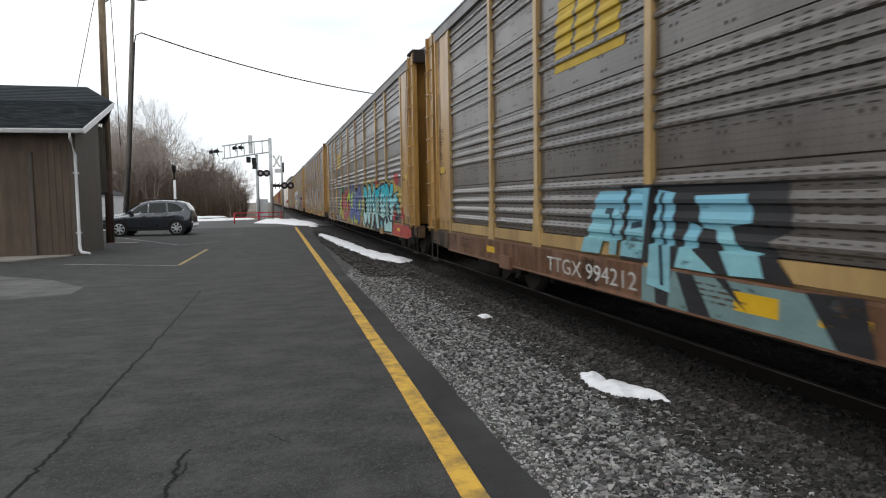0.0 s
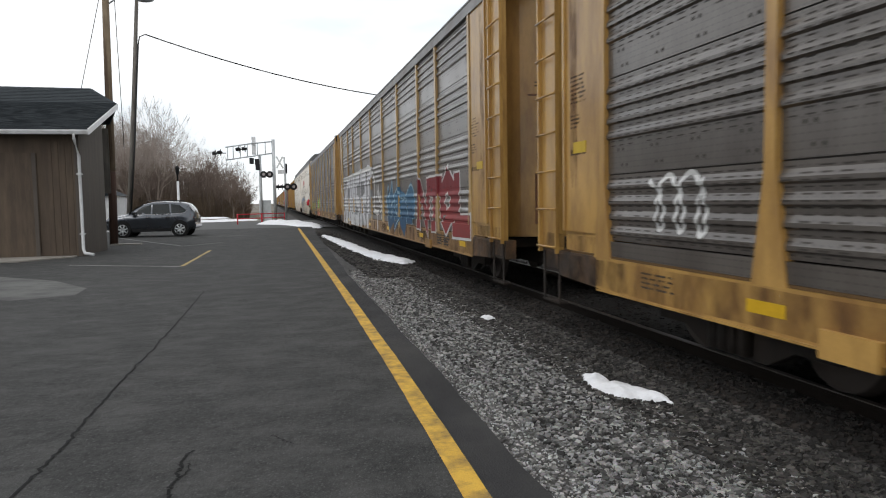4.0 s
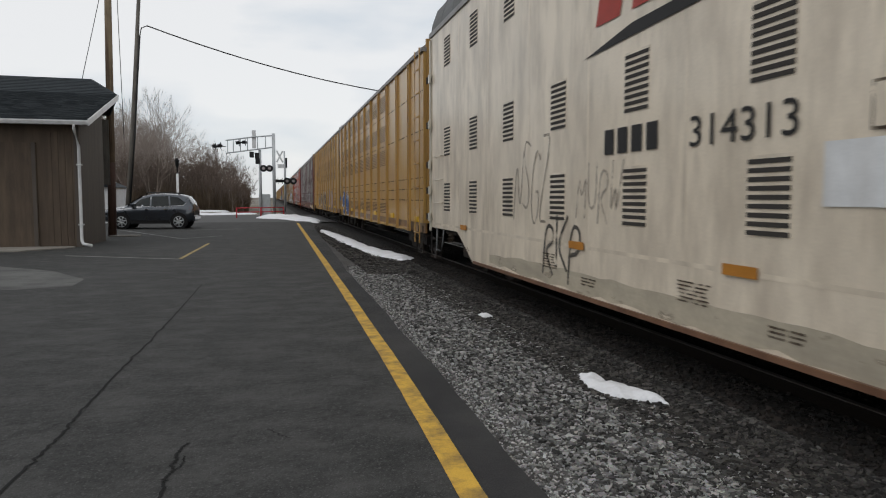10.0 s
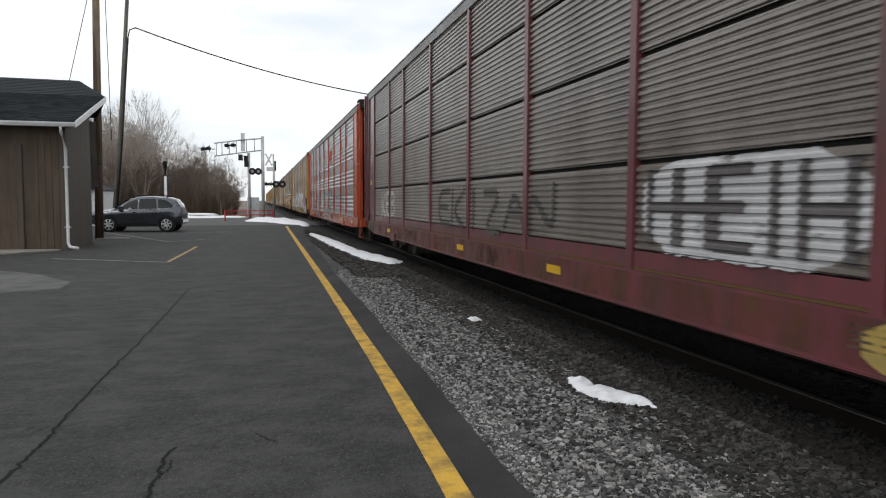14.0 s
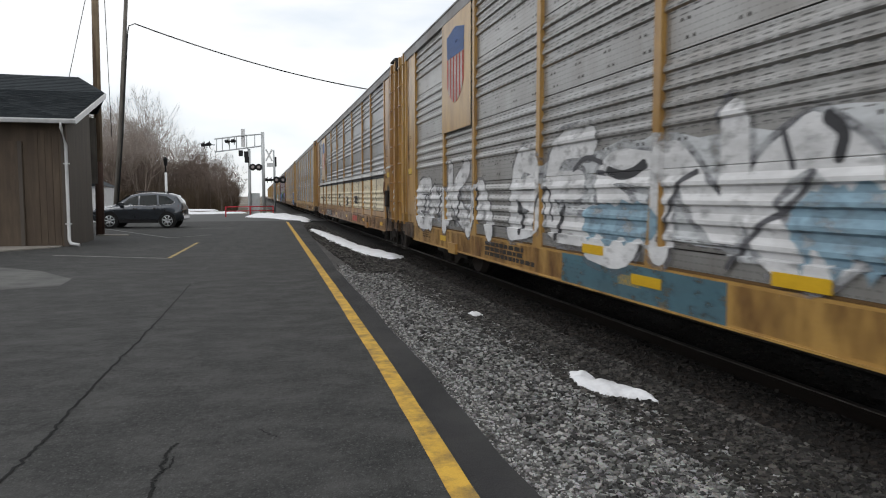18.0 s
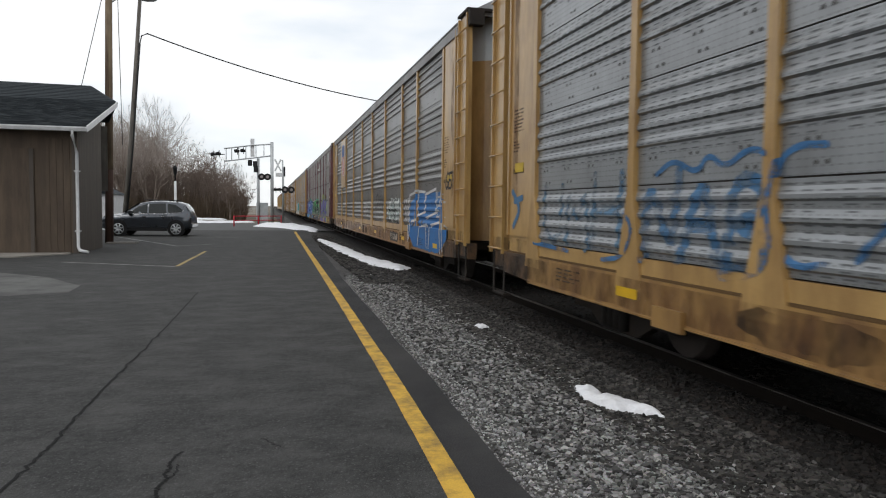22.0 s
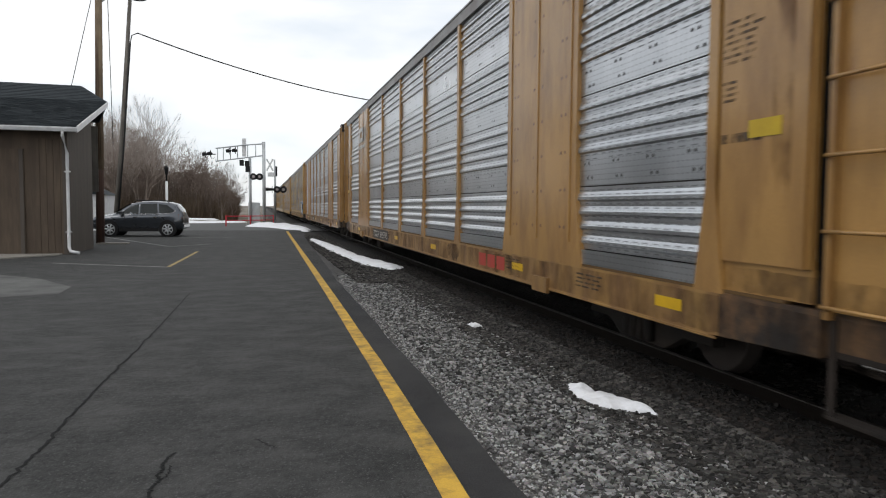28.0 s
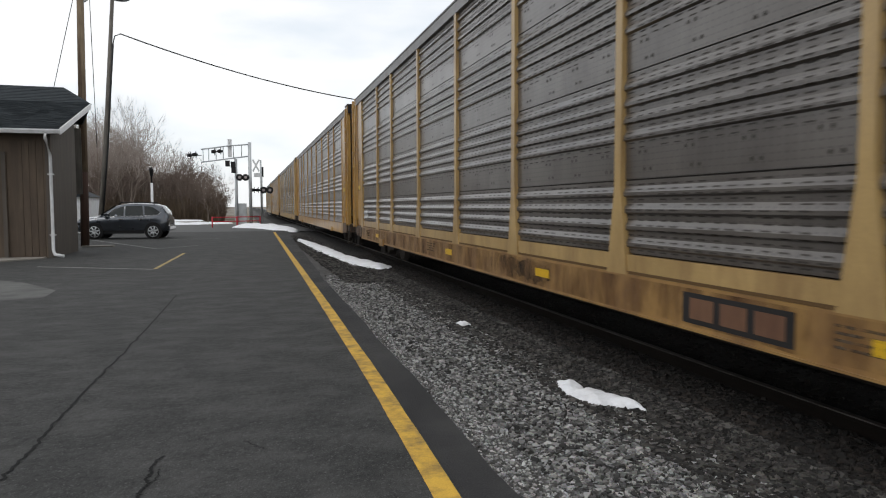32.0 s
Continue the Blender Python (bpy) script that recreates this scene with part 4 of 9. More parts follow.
def metal_sheet(name, base, dirt, amount, metal=0.35, rough=0.42, gloss=0.7):
    """Galvanised sheet, weathered, with rows of small punched marks."""
    m = surface(name, base, tuple(c * 0.74 for c in base), scale=1.2, rough=rough, metal=metal, spec=0.7, bump=0.05, fine=30, dirt=dirt, dirt_amount=amount, streak=(1.2, 1.2, 0.5), dirt_scale=1.1)
    n, l = m.node_tree.nodes, m.node_tree.links
    b = n["Principled BSDF"]
    src = b.inputs["Base Color"].links[0].from_socket
    tc, sep = n.new("ShaderNodeTexCoord"), n.new("ShaderNodeSeparateXYZ")
    l.new(tc.outputs["Object"], sep.inputs[0])

    def maths(op, a, v):
        q = n.new("ShaderNodeMath")
        q.operation = op
        l.new(a, q.inputs[0])
        if isinstance(v, float):
            q.inputs[1].default_value = v
        elif v is not None:
            l.new(v, q.inputs[1])
        return q.outputs[0]
    rows = []
    for axis, pitch, cut in (("Y", 0.075, 0.1), ("Z", 0.054, 0.72)):
        s = maths('SINE', maths('MULTIPLY', sep.outputs[axis], 2 * math.pi / pitch), None)
        rows.append(maths('GREATER_THAN', s, cut))
    dot = maths('MULTIPLY', maths('MULTIPLY', rows[0], rows[1]), 0.42)
    mix = n.new("ShaderNodeMixRGB")
    l.new(dot, mix.inputs["Fac"])
    l.new(src, mix.inputs["Color1"])
    mix.inputs["Color2"].default_value = (*(c * 0.15 for c in base), 1)
    l.new(mix.outputs["Color"], b.inputs["Base Color"])
    return glazed(m, gloss * 0.75, 0.25)


yellow_old = paint("yellow_old", (0.48, 0.320, 0.125), amount=0.55)
yellow_mid = paint("yellow_mid", (0.48, 0.278, 0.072), amount=0.65)
yellow_new = paint("yellow_new", (0.48, 0.295, 0.102), amount=0.55)
ochre = paint("ochre", (0.41, 0.225, 0.066), amount=0.55)
orange = paint("orange", (0.50, 0.062, 0.008), dirt=(0.20, 0.03, 0.008), amount=0.6)
maroon = paint("maroon", (0.15, 0.034, 0.042), dirt=(0.05, 0.03, 0.028), amount=0.6)
rust_brown = paint("rust_brown", (0.20, 0.10, 0.055), amount=0.6)
cream = paint("cream", (0.80, 0.70, 0.56), dirt=(0.34, 0.28, 0.21), amount=0.45)
cream_door = paint("cream_door", (0.58, 0.55, 0.46), dirt=(0.35, 0.30, 0.22), amount=0.4)
rack_yellow = paint("rack_yellow", (0.50, 0.295, 0.078), dirt=(0.36, 0.19, 0.07), amount=0.45)
sheet_old = metal_sheet("sheet_old", (0.118, 0.102, 0.089), (0.048, 0.037, 0.031), 0.75, 0.35, 0.4, 0.9)
sheet_dark = metal_sheet("sheet_dark", (0.062, 0.052, 0.046), (0.028, 0.022, 0.018), 0.75, 0.25, 0.45)
sheet_dull = metal_sheet("sheet_dull", (0.095, 0.092, 0.085), (0.048, 0.045, 0.040), 0.75, 0.4, 0.42)
sheet_grey = metal_sheet("sheet_grey", (0.36, 0.355, 0.345), (0.17, 0.15, 0.13), 0.6, 0.55, 0.4)
sheet_blue = metal_sheet("sheet_blue", (0.31, 0.325, 0.335), (0.15, 0.152, 0.155), 0.55, 0.6, 0.42, 0.8)
sheet_new = metal_sheet("sheet_new", (0.58, 0.60, 0.625), (0.36, 0.385, 0.41), 0.4, 0.95, 0.32)
sheet_ribbed = metal_sheet("sheet_ribbed", (0.25, 0.222, 0.197), (0.105, 0.084, 0.072), 0.6, 0.35, 0.4)
roof_grey = surface("roof_grey", (0.36, 0.36, 0.36), (0.24, 0.24, 0.245), scale=1, rough=0.6, metal=0.3, bump=0.1, dirt=(0.15, 0.12, 0.1), dirt_amount=0.5)
roof_dull = surface("roof_dull", (0.15, 0.155, 0.155), (0.10, 0.105, 0.11), scale=1, rough=0.6, metal=0.2, bump=0.1, dirt=(0.08, 0.075, 0.07), dirt_amount=0.5)
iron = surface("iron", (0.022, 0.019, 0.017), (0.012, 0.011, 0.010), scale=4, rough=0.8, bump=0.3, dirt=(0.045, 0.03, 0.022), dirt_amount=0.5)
wheel_steel = surface("wheel_steel", (0.06, 0.05, 0.045), scale=4, rough=0.6, metal=0.5, bump=0.1)
greasy = surface("greasy", (0.16, 0.085, 0.036), (0.035, 0.022, 0.014), scale=3.5, rough=0.6, spec=0.4, bump=0.25, dirt=(0.012, 0.010, 0.009), dirt_amount=0.95, dirt_scale=2.4)
slot_dark = plain("slot_dark", (0.012, 0.011, 0.010), 0.9)
bolt_dark = plain("bolt_dark", (0.045, 0.04, 0.036), 0.8)
decal_white = surface("decal_white", (0.60, 0.60, 0.58), scale=4, rough=0.7, bump=0.0, dirt=(0.25, 0.22, 0.18), dirt_amount=0.7)
decal_black = surface("decal_black", (0.022, 0.021, 0.021), scale=4, rough=0.6, bump=0.0)
decal_yellow = surface("decal_yellow", (0.55, 0.38, 0.03), scale=4, rough=0.5, bump=0.0, dirt=(0.35, 0.2, 0.03), dirt_amount=0.5)
reflector = surface("reflector", (0.66, 0.40, 0.02), scale=4, rough=0.4, bump=0.0)
decal_red = surface("decal_red", (0.42, 0.06, 0.045), scale=4, rough=0.6, bump=0.0)
slot_brown = plain("slot_brown", (0.11, 0.064, 0.026), 0.85)
# browner than the wall, with the shading of the set-back skirt in the colour
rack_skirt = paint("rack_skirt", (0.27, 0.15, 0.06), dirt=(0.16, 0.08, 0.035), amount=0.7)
sill_rust = paint("sill_rust", (0.35, 0.18, 0.052), dirt=(0.10, 0.045, 0.018), amount=0.75)
sill_worn = paint("sill_worn", (0.36, 0.205, 0.064), dirt=(0.15, 0.075, 0.03), amount=0.7)
# rusty brown web, its tone lowered for the shade between the flanges
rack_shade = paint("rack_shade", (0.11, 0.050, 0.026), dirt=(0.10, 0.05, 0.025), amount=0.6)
DASH = {name: plain("punched_slot", tone, 0.8) for name, tone in (("sheet_old", (0.052, 0.045, 0.040)), ("sheet_dark", (0.024, 0.020, 0.018)), ("sheet_dull", (0.062, 0.060, 0.057)),
                                                              ("sheet_grey", (0.15, 0.148, 0.144)), ("sheet_blue", (0.12, 0.126, 0.13)), ("sheet_new", (0.27, 0.28, 0.29)))}
SPRAY = {}


def worn(m, low, high, scale, stretch):
    """Lets what lies beneath show through, in patches."""
    n, l = m.node_tree.nodes, m.node_tree.links
    tc, mp, noi, ramp, clear, mix = [n.new("ShaderNode" + k) for k in ("TexCoord", "Mapping", "TexNoise", "MapRange", "BsdfTransparent", "MixShader")]
    mp.inputs["Scale"].default_value = stretch
    noi.inputs["Scale"].default_value, noi.inputs["Detail"].default_value, noi.inputs["Roughness"].default_value = scale, 8, 0.62
    ramp.inputs["From Min"].default_value, ramp.inputs["From Max"].default_value = low, high
    l.new(tc.outputs["Object"], mp.inputs["Vector"])
    l.new(mp.outputs[0], noi.inputs["Vector"])
    l.new(noi.outputs["Fac"], ramp.inputs["Value"])
    l.new(ramp.outputs[0], mix.inputs["Fac"])
    l.new(clear.outputs[0], mix.inputs[1])
    l.new(n["Principled BSDF"].outputs[0], mix.inputs[2])
    l.new(mix.outputs[0], n["Material Output"].inputs["Surface"])
    return m


soot = worn(surface("soot", (0.030, 0.022, 0.017), scale=6, rough=0.85, bump=0.0), 0.44, 0.76, 2.0, (1, 1, 0.6))
decal_dim = worn(surface("decal_dim", (0.40, 0.37, 0.32), (0.22, 0.20, 0.17), scale=9, rough=0.8, bump=0.0), 0.36, 0.52, 7, (1, 1, 1))
decal_grey = worn(surface("decal_grey", (0.11, 0.08, 0.055), scale=6, rough=0.8, bump=0.0), 0.36, 0.62, 11, (1, 1, 1))
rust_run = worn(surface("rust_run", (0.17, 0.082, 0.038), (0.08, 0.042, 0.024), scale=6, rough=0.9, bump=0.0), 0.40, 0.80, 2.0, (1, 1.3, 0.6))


def spray(colour, low=0.0, high=1.0):
    """Spray paint, thin and dusty; a pair of colours fades from the foot to the top; a fourth number makes it patchy."""
    fade = hasattr(colour[0], "__len__")
    key = (colour, round(low, 1), round(high, 1)) if fade else colour
    if key in SPRAY:
        return SPRAY[key]
    c = colour[0] if fade else colour[:3]
    thin = colour[3] if not fade and len(colour) > 3 else 0
    m = surface("spray_paint", c, tuple(v * 0.72 for v in c), scale=2.5, rough=0.65, bump=0.0, fine=25, dirt=tuple(v * 0.45 + 0.03 for v in c), dirt_amount=0.5, dirt_scale=1.5, streak=(1, 0.35, 3.0))
    if fade:
        n, l = m.node_tree.nodes, m.node_tree.links
        b = n["Principled BSDF"]
        src = b.inputs["Base Color"].links[0].from_socket
        tc, sep, rng, noi, add, mix = [n.new("ShaderNode" + k) for k in ("TexCoord", "SeparateXYZ", "MapRange", "TexNoise", "Math", "MixRGB")]
        l.new(tc.outputs["Object"], sep.inputs[0])
        l.new(tc.outputs["Object"], noi.inputs["Vector"])
        noi.inputs["Scale"].default_value, noi.inputs["Detail"].default_value = 1.6, 4
        add.operation = 'MULTIPLY_ADD'
        l.new(noi.outputs["Fac"], add.inputs[0])
        add.inputs[1].default_value = 0.9 * (high - low)
        l.new(sep.outputs["Z"], add.inputs[2])
        l.new(add.outputs[0], rng.inputs["Value"])
        rng.inputs["From Min"].default_value, rng.inputs["From Max"].default_value = low + 0.65 * (high - low), low + 1.25 * (high - low)
        l.new(rng.outputs[0], mix.inputs["Fac"])
        l.new(src, mix.inputs["Color1"])
        mix.inputs["Color2"].default_value = (*colour[1], 1)
        l.new(mix.outputs["Color"], b.inputs["Base Color"])
    SPRAY[key] = worn(m, thin, thin + 0.24, 4.0, (1, 0.7, 1.5)) if thin else worn(m, 0.28, 0.40, 3.2, (1, 0.6, 1.7))
    return m


SIDE = -1.5                 # the flank that faces the lot, in a car's own space
HALF = 13.6                 # half the body's length
BAYS = [2.66, 2.0, 2.88, 2.83, 2.76, 2.83, 2.88, 2.0, 2.66]
BAY0 = -sum(BAYS) / 2
POSTS = [BAY0 + sum(BAYS[:k]) for k in range(len(BAYS) + 1)]
Z0, Z1 = 1.14, 4.86
TIERS, STEP = 4, 1.01
BASE = {"rib": 0.82, "fine": 0.94, "flat": 0.82}      # height of the first seam, hidden below the sheets
RIB, FINE = 0.028, 0.024


def rib_profile(kind):
    """Heights and depths of one tier of sheet, from its seam."""
    if kind == "rib":
        p = [(0.0, -0.014), (0.012, -0.014), (0.014, 0.0)]
        for k in range(4):
            z = 0.37 + 0.16 * k
            p += [(z, 0.0), (z + 0.018, RIB), (z + 0.050, RIB), (z + 0.106, 0.0)]
        return p + [(STEP, 0.0)]
    p = [(0.0, -0.035), (0.045, -0.035), (0.047, 0.0)]
    n = 13
    s = (STEP - 0.055) / n
    for k in range(n):
        z = 0.051 + k * s
        p += [(z + 0.005, 0.0), (z + 0.22 * s, FINE), (z + 0.6 * s, FINE), (z + 0.85 * s, 0.0)]
    return p + [(STEP, 0.0)]


PROFILE = {k: rib_profile(k) for k in ("rib", "fine")}


def tier(kind, j):
    """One tier in full heights, cut off at the foot and head of the flank."""
    out = []
    p = [(BASE[kind] + STEP * j + z, d) for z, d in PROFILE[kind]]
    for (a, u), (b, v) in zip(p, p[1:]):
        for lim in (Z0, Z1):
            if a < lim < b:
                out.append((lim, u + (v - u) * (lim - a) / (b - a)))
        if Z0 <= b <= Z1:
            out.append((b, v))
    return ([p[0]] if Z0 <= p[0][0] <= Z1 else []) + out


def depth_at(kind, z):
    """How far the flank stands out at a height."""
    if z < Z0 - 0.001 or z > Z1:
        return 0.022
    if kind == "flat":
        return 0.0
    f = (z - BASE[kind]) % STEP
    for (a, u), (b, v) in zip(PROFILE[kind], PROFILE[kind][1:]):
        if a <= f <= b:
            return u + (v - u) * (f - a) / max(1e-6, b - a)
    return 0.0


MESHES = {}


def piece(name, key, build, mats, parent, at=(0, 0, 0), turned=False, label=""):
    """A part whose mesh is shared by all cars that have it; its paint belongs to the object."""
    if key not in MESHES:
        bm = bmesh.new()
        build(bm)
        me = mesh_of(name, bm, *([iron] * len(mats)))
        MESHES[key] = me
    ob = new(name, MESHES[key])
    ob.parent = parent
    ob.matrix_basis = (pose(0, 0, 0, 0, 0, 180) if turned else Matrix()) @ Matrix.Translation(at)
    for slot, m in zip(ob.material_slots, mats):
        slot.link = 'OBJECT'
        slot.material = m
    if label:
        ob["label"] = label
    return ob


def sheet_mesh(kind, width, j):
    def build(bm):
        rows = [[bm.verts.new((SIDE + 0.03 - d, y, z)) for y in (0.012, width - 0.012)] for z, d in tier(kind, j)]
        for i, (a, b) in enumerate(zip(rows, rows[1:])):
            f = bm.faces.new((a[0], b[0], b[1], a[1]))
            f.material_index = 1 if i == 0 and j > 0 else 0
        if kind == "rib" and j > 0:
            n = max(3, int(width / 0.62))
            for z, shift in ((0.10, 0.0), (0.26, 0.12)):
                for k in range(n):
                    for q in (0.0, 0.10):
                        y, zz = width * (k + 0.3 + shift) / n + q, BASE[kind] + STEP * j + z
                        vs = [bm.verts.new((SIDE + 0.0262, y + 0.019 * math.cos(a), zz + 0.019 * math.sin(a))) for a in (math.pi * q / 3 for q in range(6))]
                        if y < width - 0.05:
                            bm.faces.new(vs[::-1]).material_index = 1
        if kind == "rib":
            dashes(bm, width, j)
    return build


def dashes(bm, width, j):
    """Short punched slots in columns, over the ribs and the flats between them."""
    rng = random.Random(int(width * 100) + j)
    n = max(3, round(width / 0.19))
    for k in range(n):
        y0 = 0.05 + (width - 0.1) * (k + 0.1) / n
        for q in range(15):
            z = BASE["rib"] + STEP * j + 0.30 + 0.0475 * q
            if not Z0 + 0.02 < z < Z1 - 0.05 or rng.random() < 0.12:
                continue
            y = y0 + rng.uniform(-0.006, 0.006)
            long = rng.uniform(0.085, 0.115)
            vs = []
            for a, b in ((y, z), (y + long, z), (y + long, z + 0.012), (y, z + 0.012)):
                vs.append(bm.verts.new((SIDE + 0.028 - depth_at("rib", b), min(a, width - 0.03), b)))
            bm.faces.new(vs[::-1]).material_index = 2


def post_mesh(flare):
    foot = 0.80 if flare > 0.22 else 0.935

    def build(bm):
        w = 0.06
        o = [(-w, 0.92), (w, 0.92), (w, 4.99), (-w, 4.99)]
        if flare:
            o = [(-flare, foot), (flare, foot), (flare * 0.9, 0.98), (w, 1.78), (w, 4.99), (-w, 4.99), (-w, 1.78), (-flare * 0.9, 0.98)]
        prism(bm, o, "x", SIDE - 0.024, SIDE + 0.06)
    return build


def far_flank(kind, wide):
    """All sheets of the flank that faces away, in one mesh."""
    def build(bm):
        for k, w in enumerate(BAYS):
            if wide and k in (1, 7):
                continue
            for j in range(TIERS):
                before = set(bm.verts)
                sheet_mesh(kind, w, j)(bm)
                bmesh.ops.translate(bm, vec=(0, POSTS[k], 0), verts=[v for v in bm.verts if v not in before])
            box(bm, SIDE - 0.004, SIDE + 0.05, POSTS[k] + 0.065, POSTS[k] + w - 0.065, 0.972, 1.128)
    return build


def far_posts(flare, wide):
    def build(bm):
        for k, y in enumerate(POSTS):
            if not (wide and k in (1, 2, 7, 8)):
                before = set(bm.verts)
                post_mesh(flare)(bm)
                bmesh.ops.translate(bm, vec=(0, y, 0), verts=[v for v in bm.verts if v not in before])
    return build


def arc_door(bm, z0=0.98, z1=5.14, proud=0.0):
    """A rounded end door, half the width of the car."""
    pts = []
    for k in range(9):
        a = math.pi / 2 * k / 8
        pts.append((-1.30 + 1.30 * math.sin(a) * 1.0, 0.62 - 0.57 * math.sin(a) ** 0.8))
    inner = [(x + 0.02, y + 0.05) for x, y in pts[::-1]]
    prism(bm, [(x, y - proud) for x, y in pts + inner], "z", z0, z1)


def door_hatch(bm):
    """The frame of a sunken access panel, and the seam over it, on an end door."""
    for x0, x1, z0, z1 in ((-0.95, -0.92, 1.20, 2.0), (-0.52, -0.49, 1.20, 2.0), (-0.92, -0.52, 1.97, 2.0), (-0.92, -0.52, 1.20, 1.22), ):
        box(bm, x0, x1, 0.0, 0.05, z0, z1)


def door_stencil(bm):
    for k in range(3):
        box(bm, -0.92, -0.60, 0.0, 0.05, 2.18 + 0.05 * k, 2.20 + 0.05 * k)
        box(bm, -0.95, -0.55, 0.0, 0.05, 1.60 + 1.7 * (k > 0) + 0.05 * k, 1.615 + 1.7 * (k > 0) + 0.05 * k)


def truck(parent, y):
    t = piece("truck", "bolster", lambda bm: box(bm, -1.05, 1.05, -0.2, 0.2, 0.40, 0.62), [iron], parent, (0, y, 0))

    def frame_side(bm):
        prism(bm, [(-1.2, 0.62), (-1.2, 0.36), (-0.75, 0.36), (-0.42, 0.20), (0.42, 0.20), (0.75, 0.36), (1.2, 0.36), (1.2, 0.62), (0.5, 0.74), (-0.5, 0.74)], "x", -1.10, -0.98)

    def wheel(bm):
        tube(bm, [(-0.80, 0, 0), (-0.69, 0, 0), (-0.685, 0, 0), (-0.66, 0, 0)], [0.42, 0.425, 0.455, 0.455], 24)
        tube(bm, [(-0.98, 0, 0), (0, 0, 0)], 0.08, 8)
    for turned in (False, True):
        f = piece("side_frame", "side_frame", frame_side, [iron], t, turned=turned)
        for dy in (-0.89, 0.89):
            piece("wheel", "wheel", wheel, [wheel_steel], t, (0, dy, RAIL_TOP + 0.44), turned)
        piece("spring_nest", "spring", lambda bm: [tube(bm, [(-1.14, q, 0.24), (-1.14, q, 0.52)], 0.06, 8) for q in (-0.2, -0.06, 0.08, 0.22)], [iron], t, turned=turned)
    return t


def under(car, half, inset, sill_paint, joint=0):
    """Couplers, steps, trucks and the gear under the floor."""
    for s in (1, -1):
        piece("coupler", "coupler", lambda bm: (box(bm, -0.14, 0.14, -0.75, 0.9, 0.62, 0.92), box(bm, -0.2, 0.2, -0.86, -0.6, 0.55, 0.98)), [iron], car, (0, -half, 0), s < 0)
        piece("air_hose", "air_hose", lambda bm: tube(bm, [(-0.35, 0.2, 0.7), (-0.38, -0.2, 0.6), (-0.4, -0.45, 0.35), (-0.3, -0.62, 0.30)], 0.03, 7), [rubber], car, (0, -half, 0), s < 0)
        truck(car, s * (half - inset))
        for e in (0, 1):
            if joint and joint == (-1 if e == 0 else 1) * s:
                continue

            def step(bm):
                for y in (0.0, 0.5):
                    box(bm, -1.49, -1.475, y - 0.028, y + 0.028, 0.286, 0.92)
                box(bm, -1.50, -1.38, -0.03, 0.53, 0.26, 0.285)
                box(bm, -1.474, -1.30, -0.03, 0.53, 0.66, 0.70)
            piece("step", "step", step, [orange if sill_paint == orange else iron], car, (0, -half + 0.08 if e == 0 else half - 0.58, 0), s < 0)
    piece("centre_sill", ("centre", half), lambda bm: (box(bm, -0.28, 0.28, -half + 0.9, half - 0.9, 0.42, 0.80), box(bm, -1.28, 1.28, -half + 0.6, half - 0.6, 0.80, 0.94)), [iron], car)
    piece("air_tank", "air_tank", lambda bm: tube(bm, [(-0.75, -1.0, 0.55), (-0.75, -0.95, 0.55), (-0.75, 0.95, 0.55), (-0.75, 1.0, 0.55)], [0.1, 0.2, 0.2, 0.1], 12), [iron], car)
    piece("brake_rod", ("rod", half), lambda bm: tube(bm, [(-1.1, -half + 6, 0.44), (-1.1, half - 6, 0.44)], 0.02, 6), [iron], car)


def roof_mesh(half, edge, crown, ribs=True, tall=False):
    def build(bm):
        def height(x):
            if tall:
                return edge + (crown - edge) * (1 - (abs(x) / 1.5) ** 5) ** 0.7
            return edge + (crown - edge) * math.cos(math.pi / 2 * abs(x) / 1.5) ** 0.8

        rings, ys = [], [-half + 0.1]
        n = int(2 * half / 0.9)
        for k in range(1, n):
            y = -half + 0.1 + (2 * half - 0.2) * k / n
            ys += [y - 0.06, y - 0.03, y + 0.03, y + 0.06]
        ys.append(half - 0.1)
        for i, y in enumerate(ys):
            up = 0.03 if ribs and (i - 1) % 4 in (1, 2) and 0 < i < len(ys) - 1 else 0
            fall = 0.0
            rings.append([bm.verts.new((x, y, height(x) + up - fall)) for x in (-1.5, -1.47, -1.36, -0.95, -0.3, 0.3, 0.95, 1.36, 1.47, 1.5)])
        for a, b in zip(rings, rings[1:]):
            for i in range(9):
                bm.faces.new((a[i], a[i + 1], b[i + 1], b[i]))
        for ring in (rings[0], rings[-1]):
            bm.faces.new(ring)
        bmesh.ops.recalc_face_normals(bm, faces=bm.faces[:])
    return build


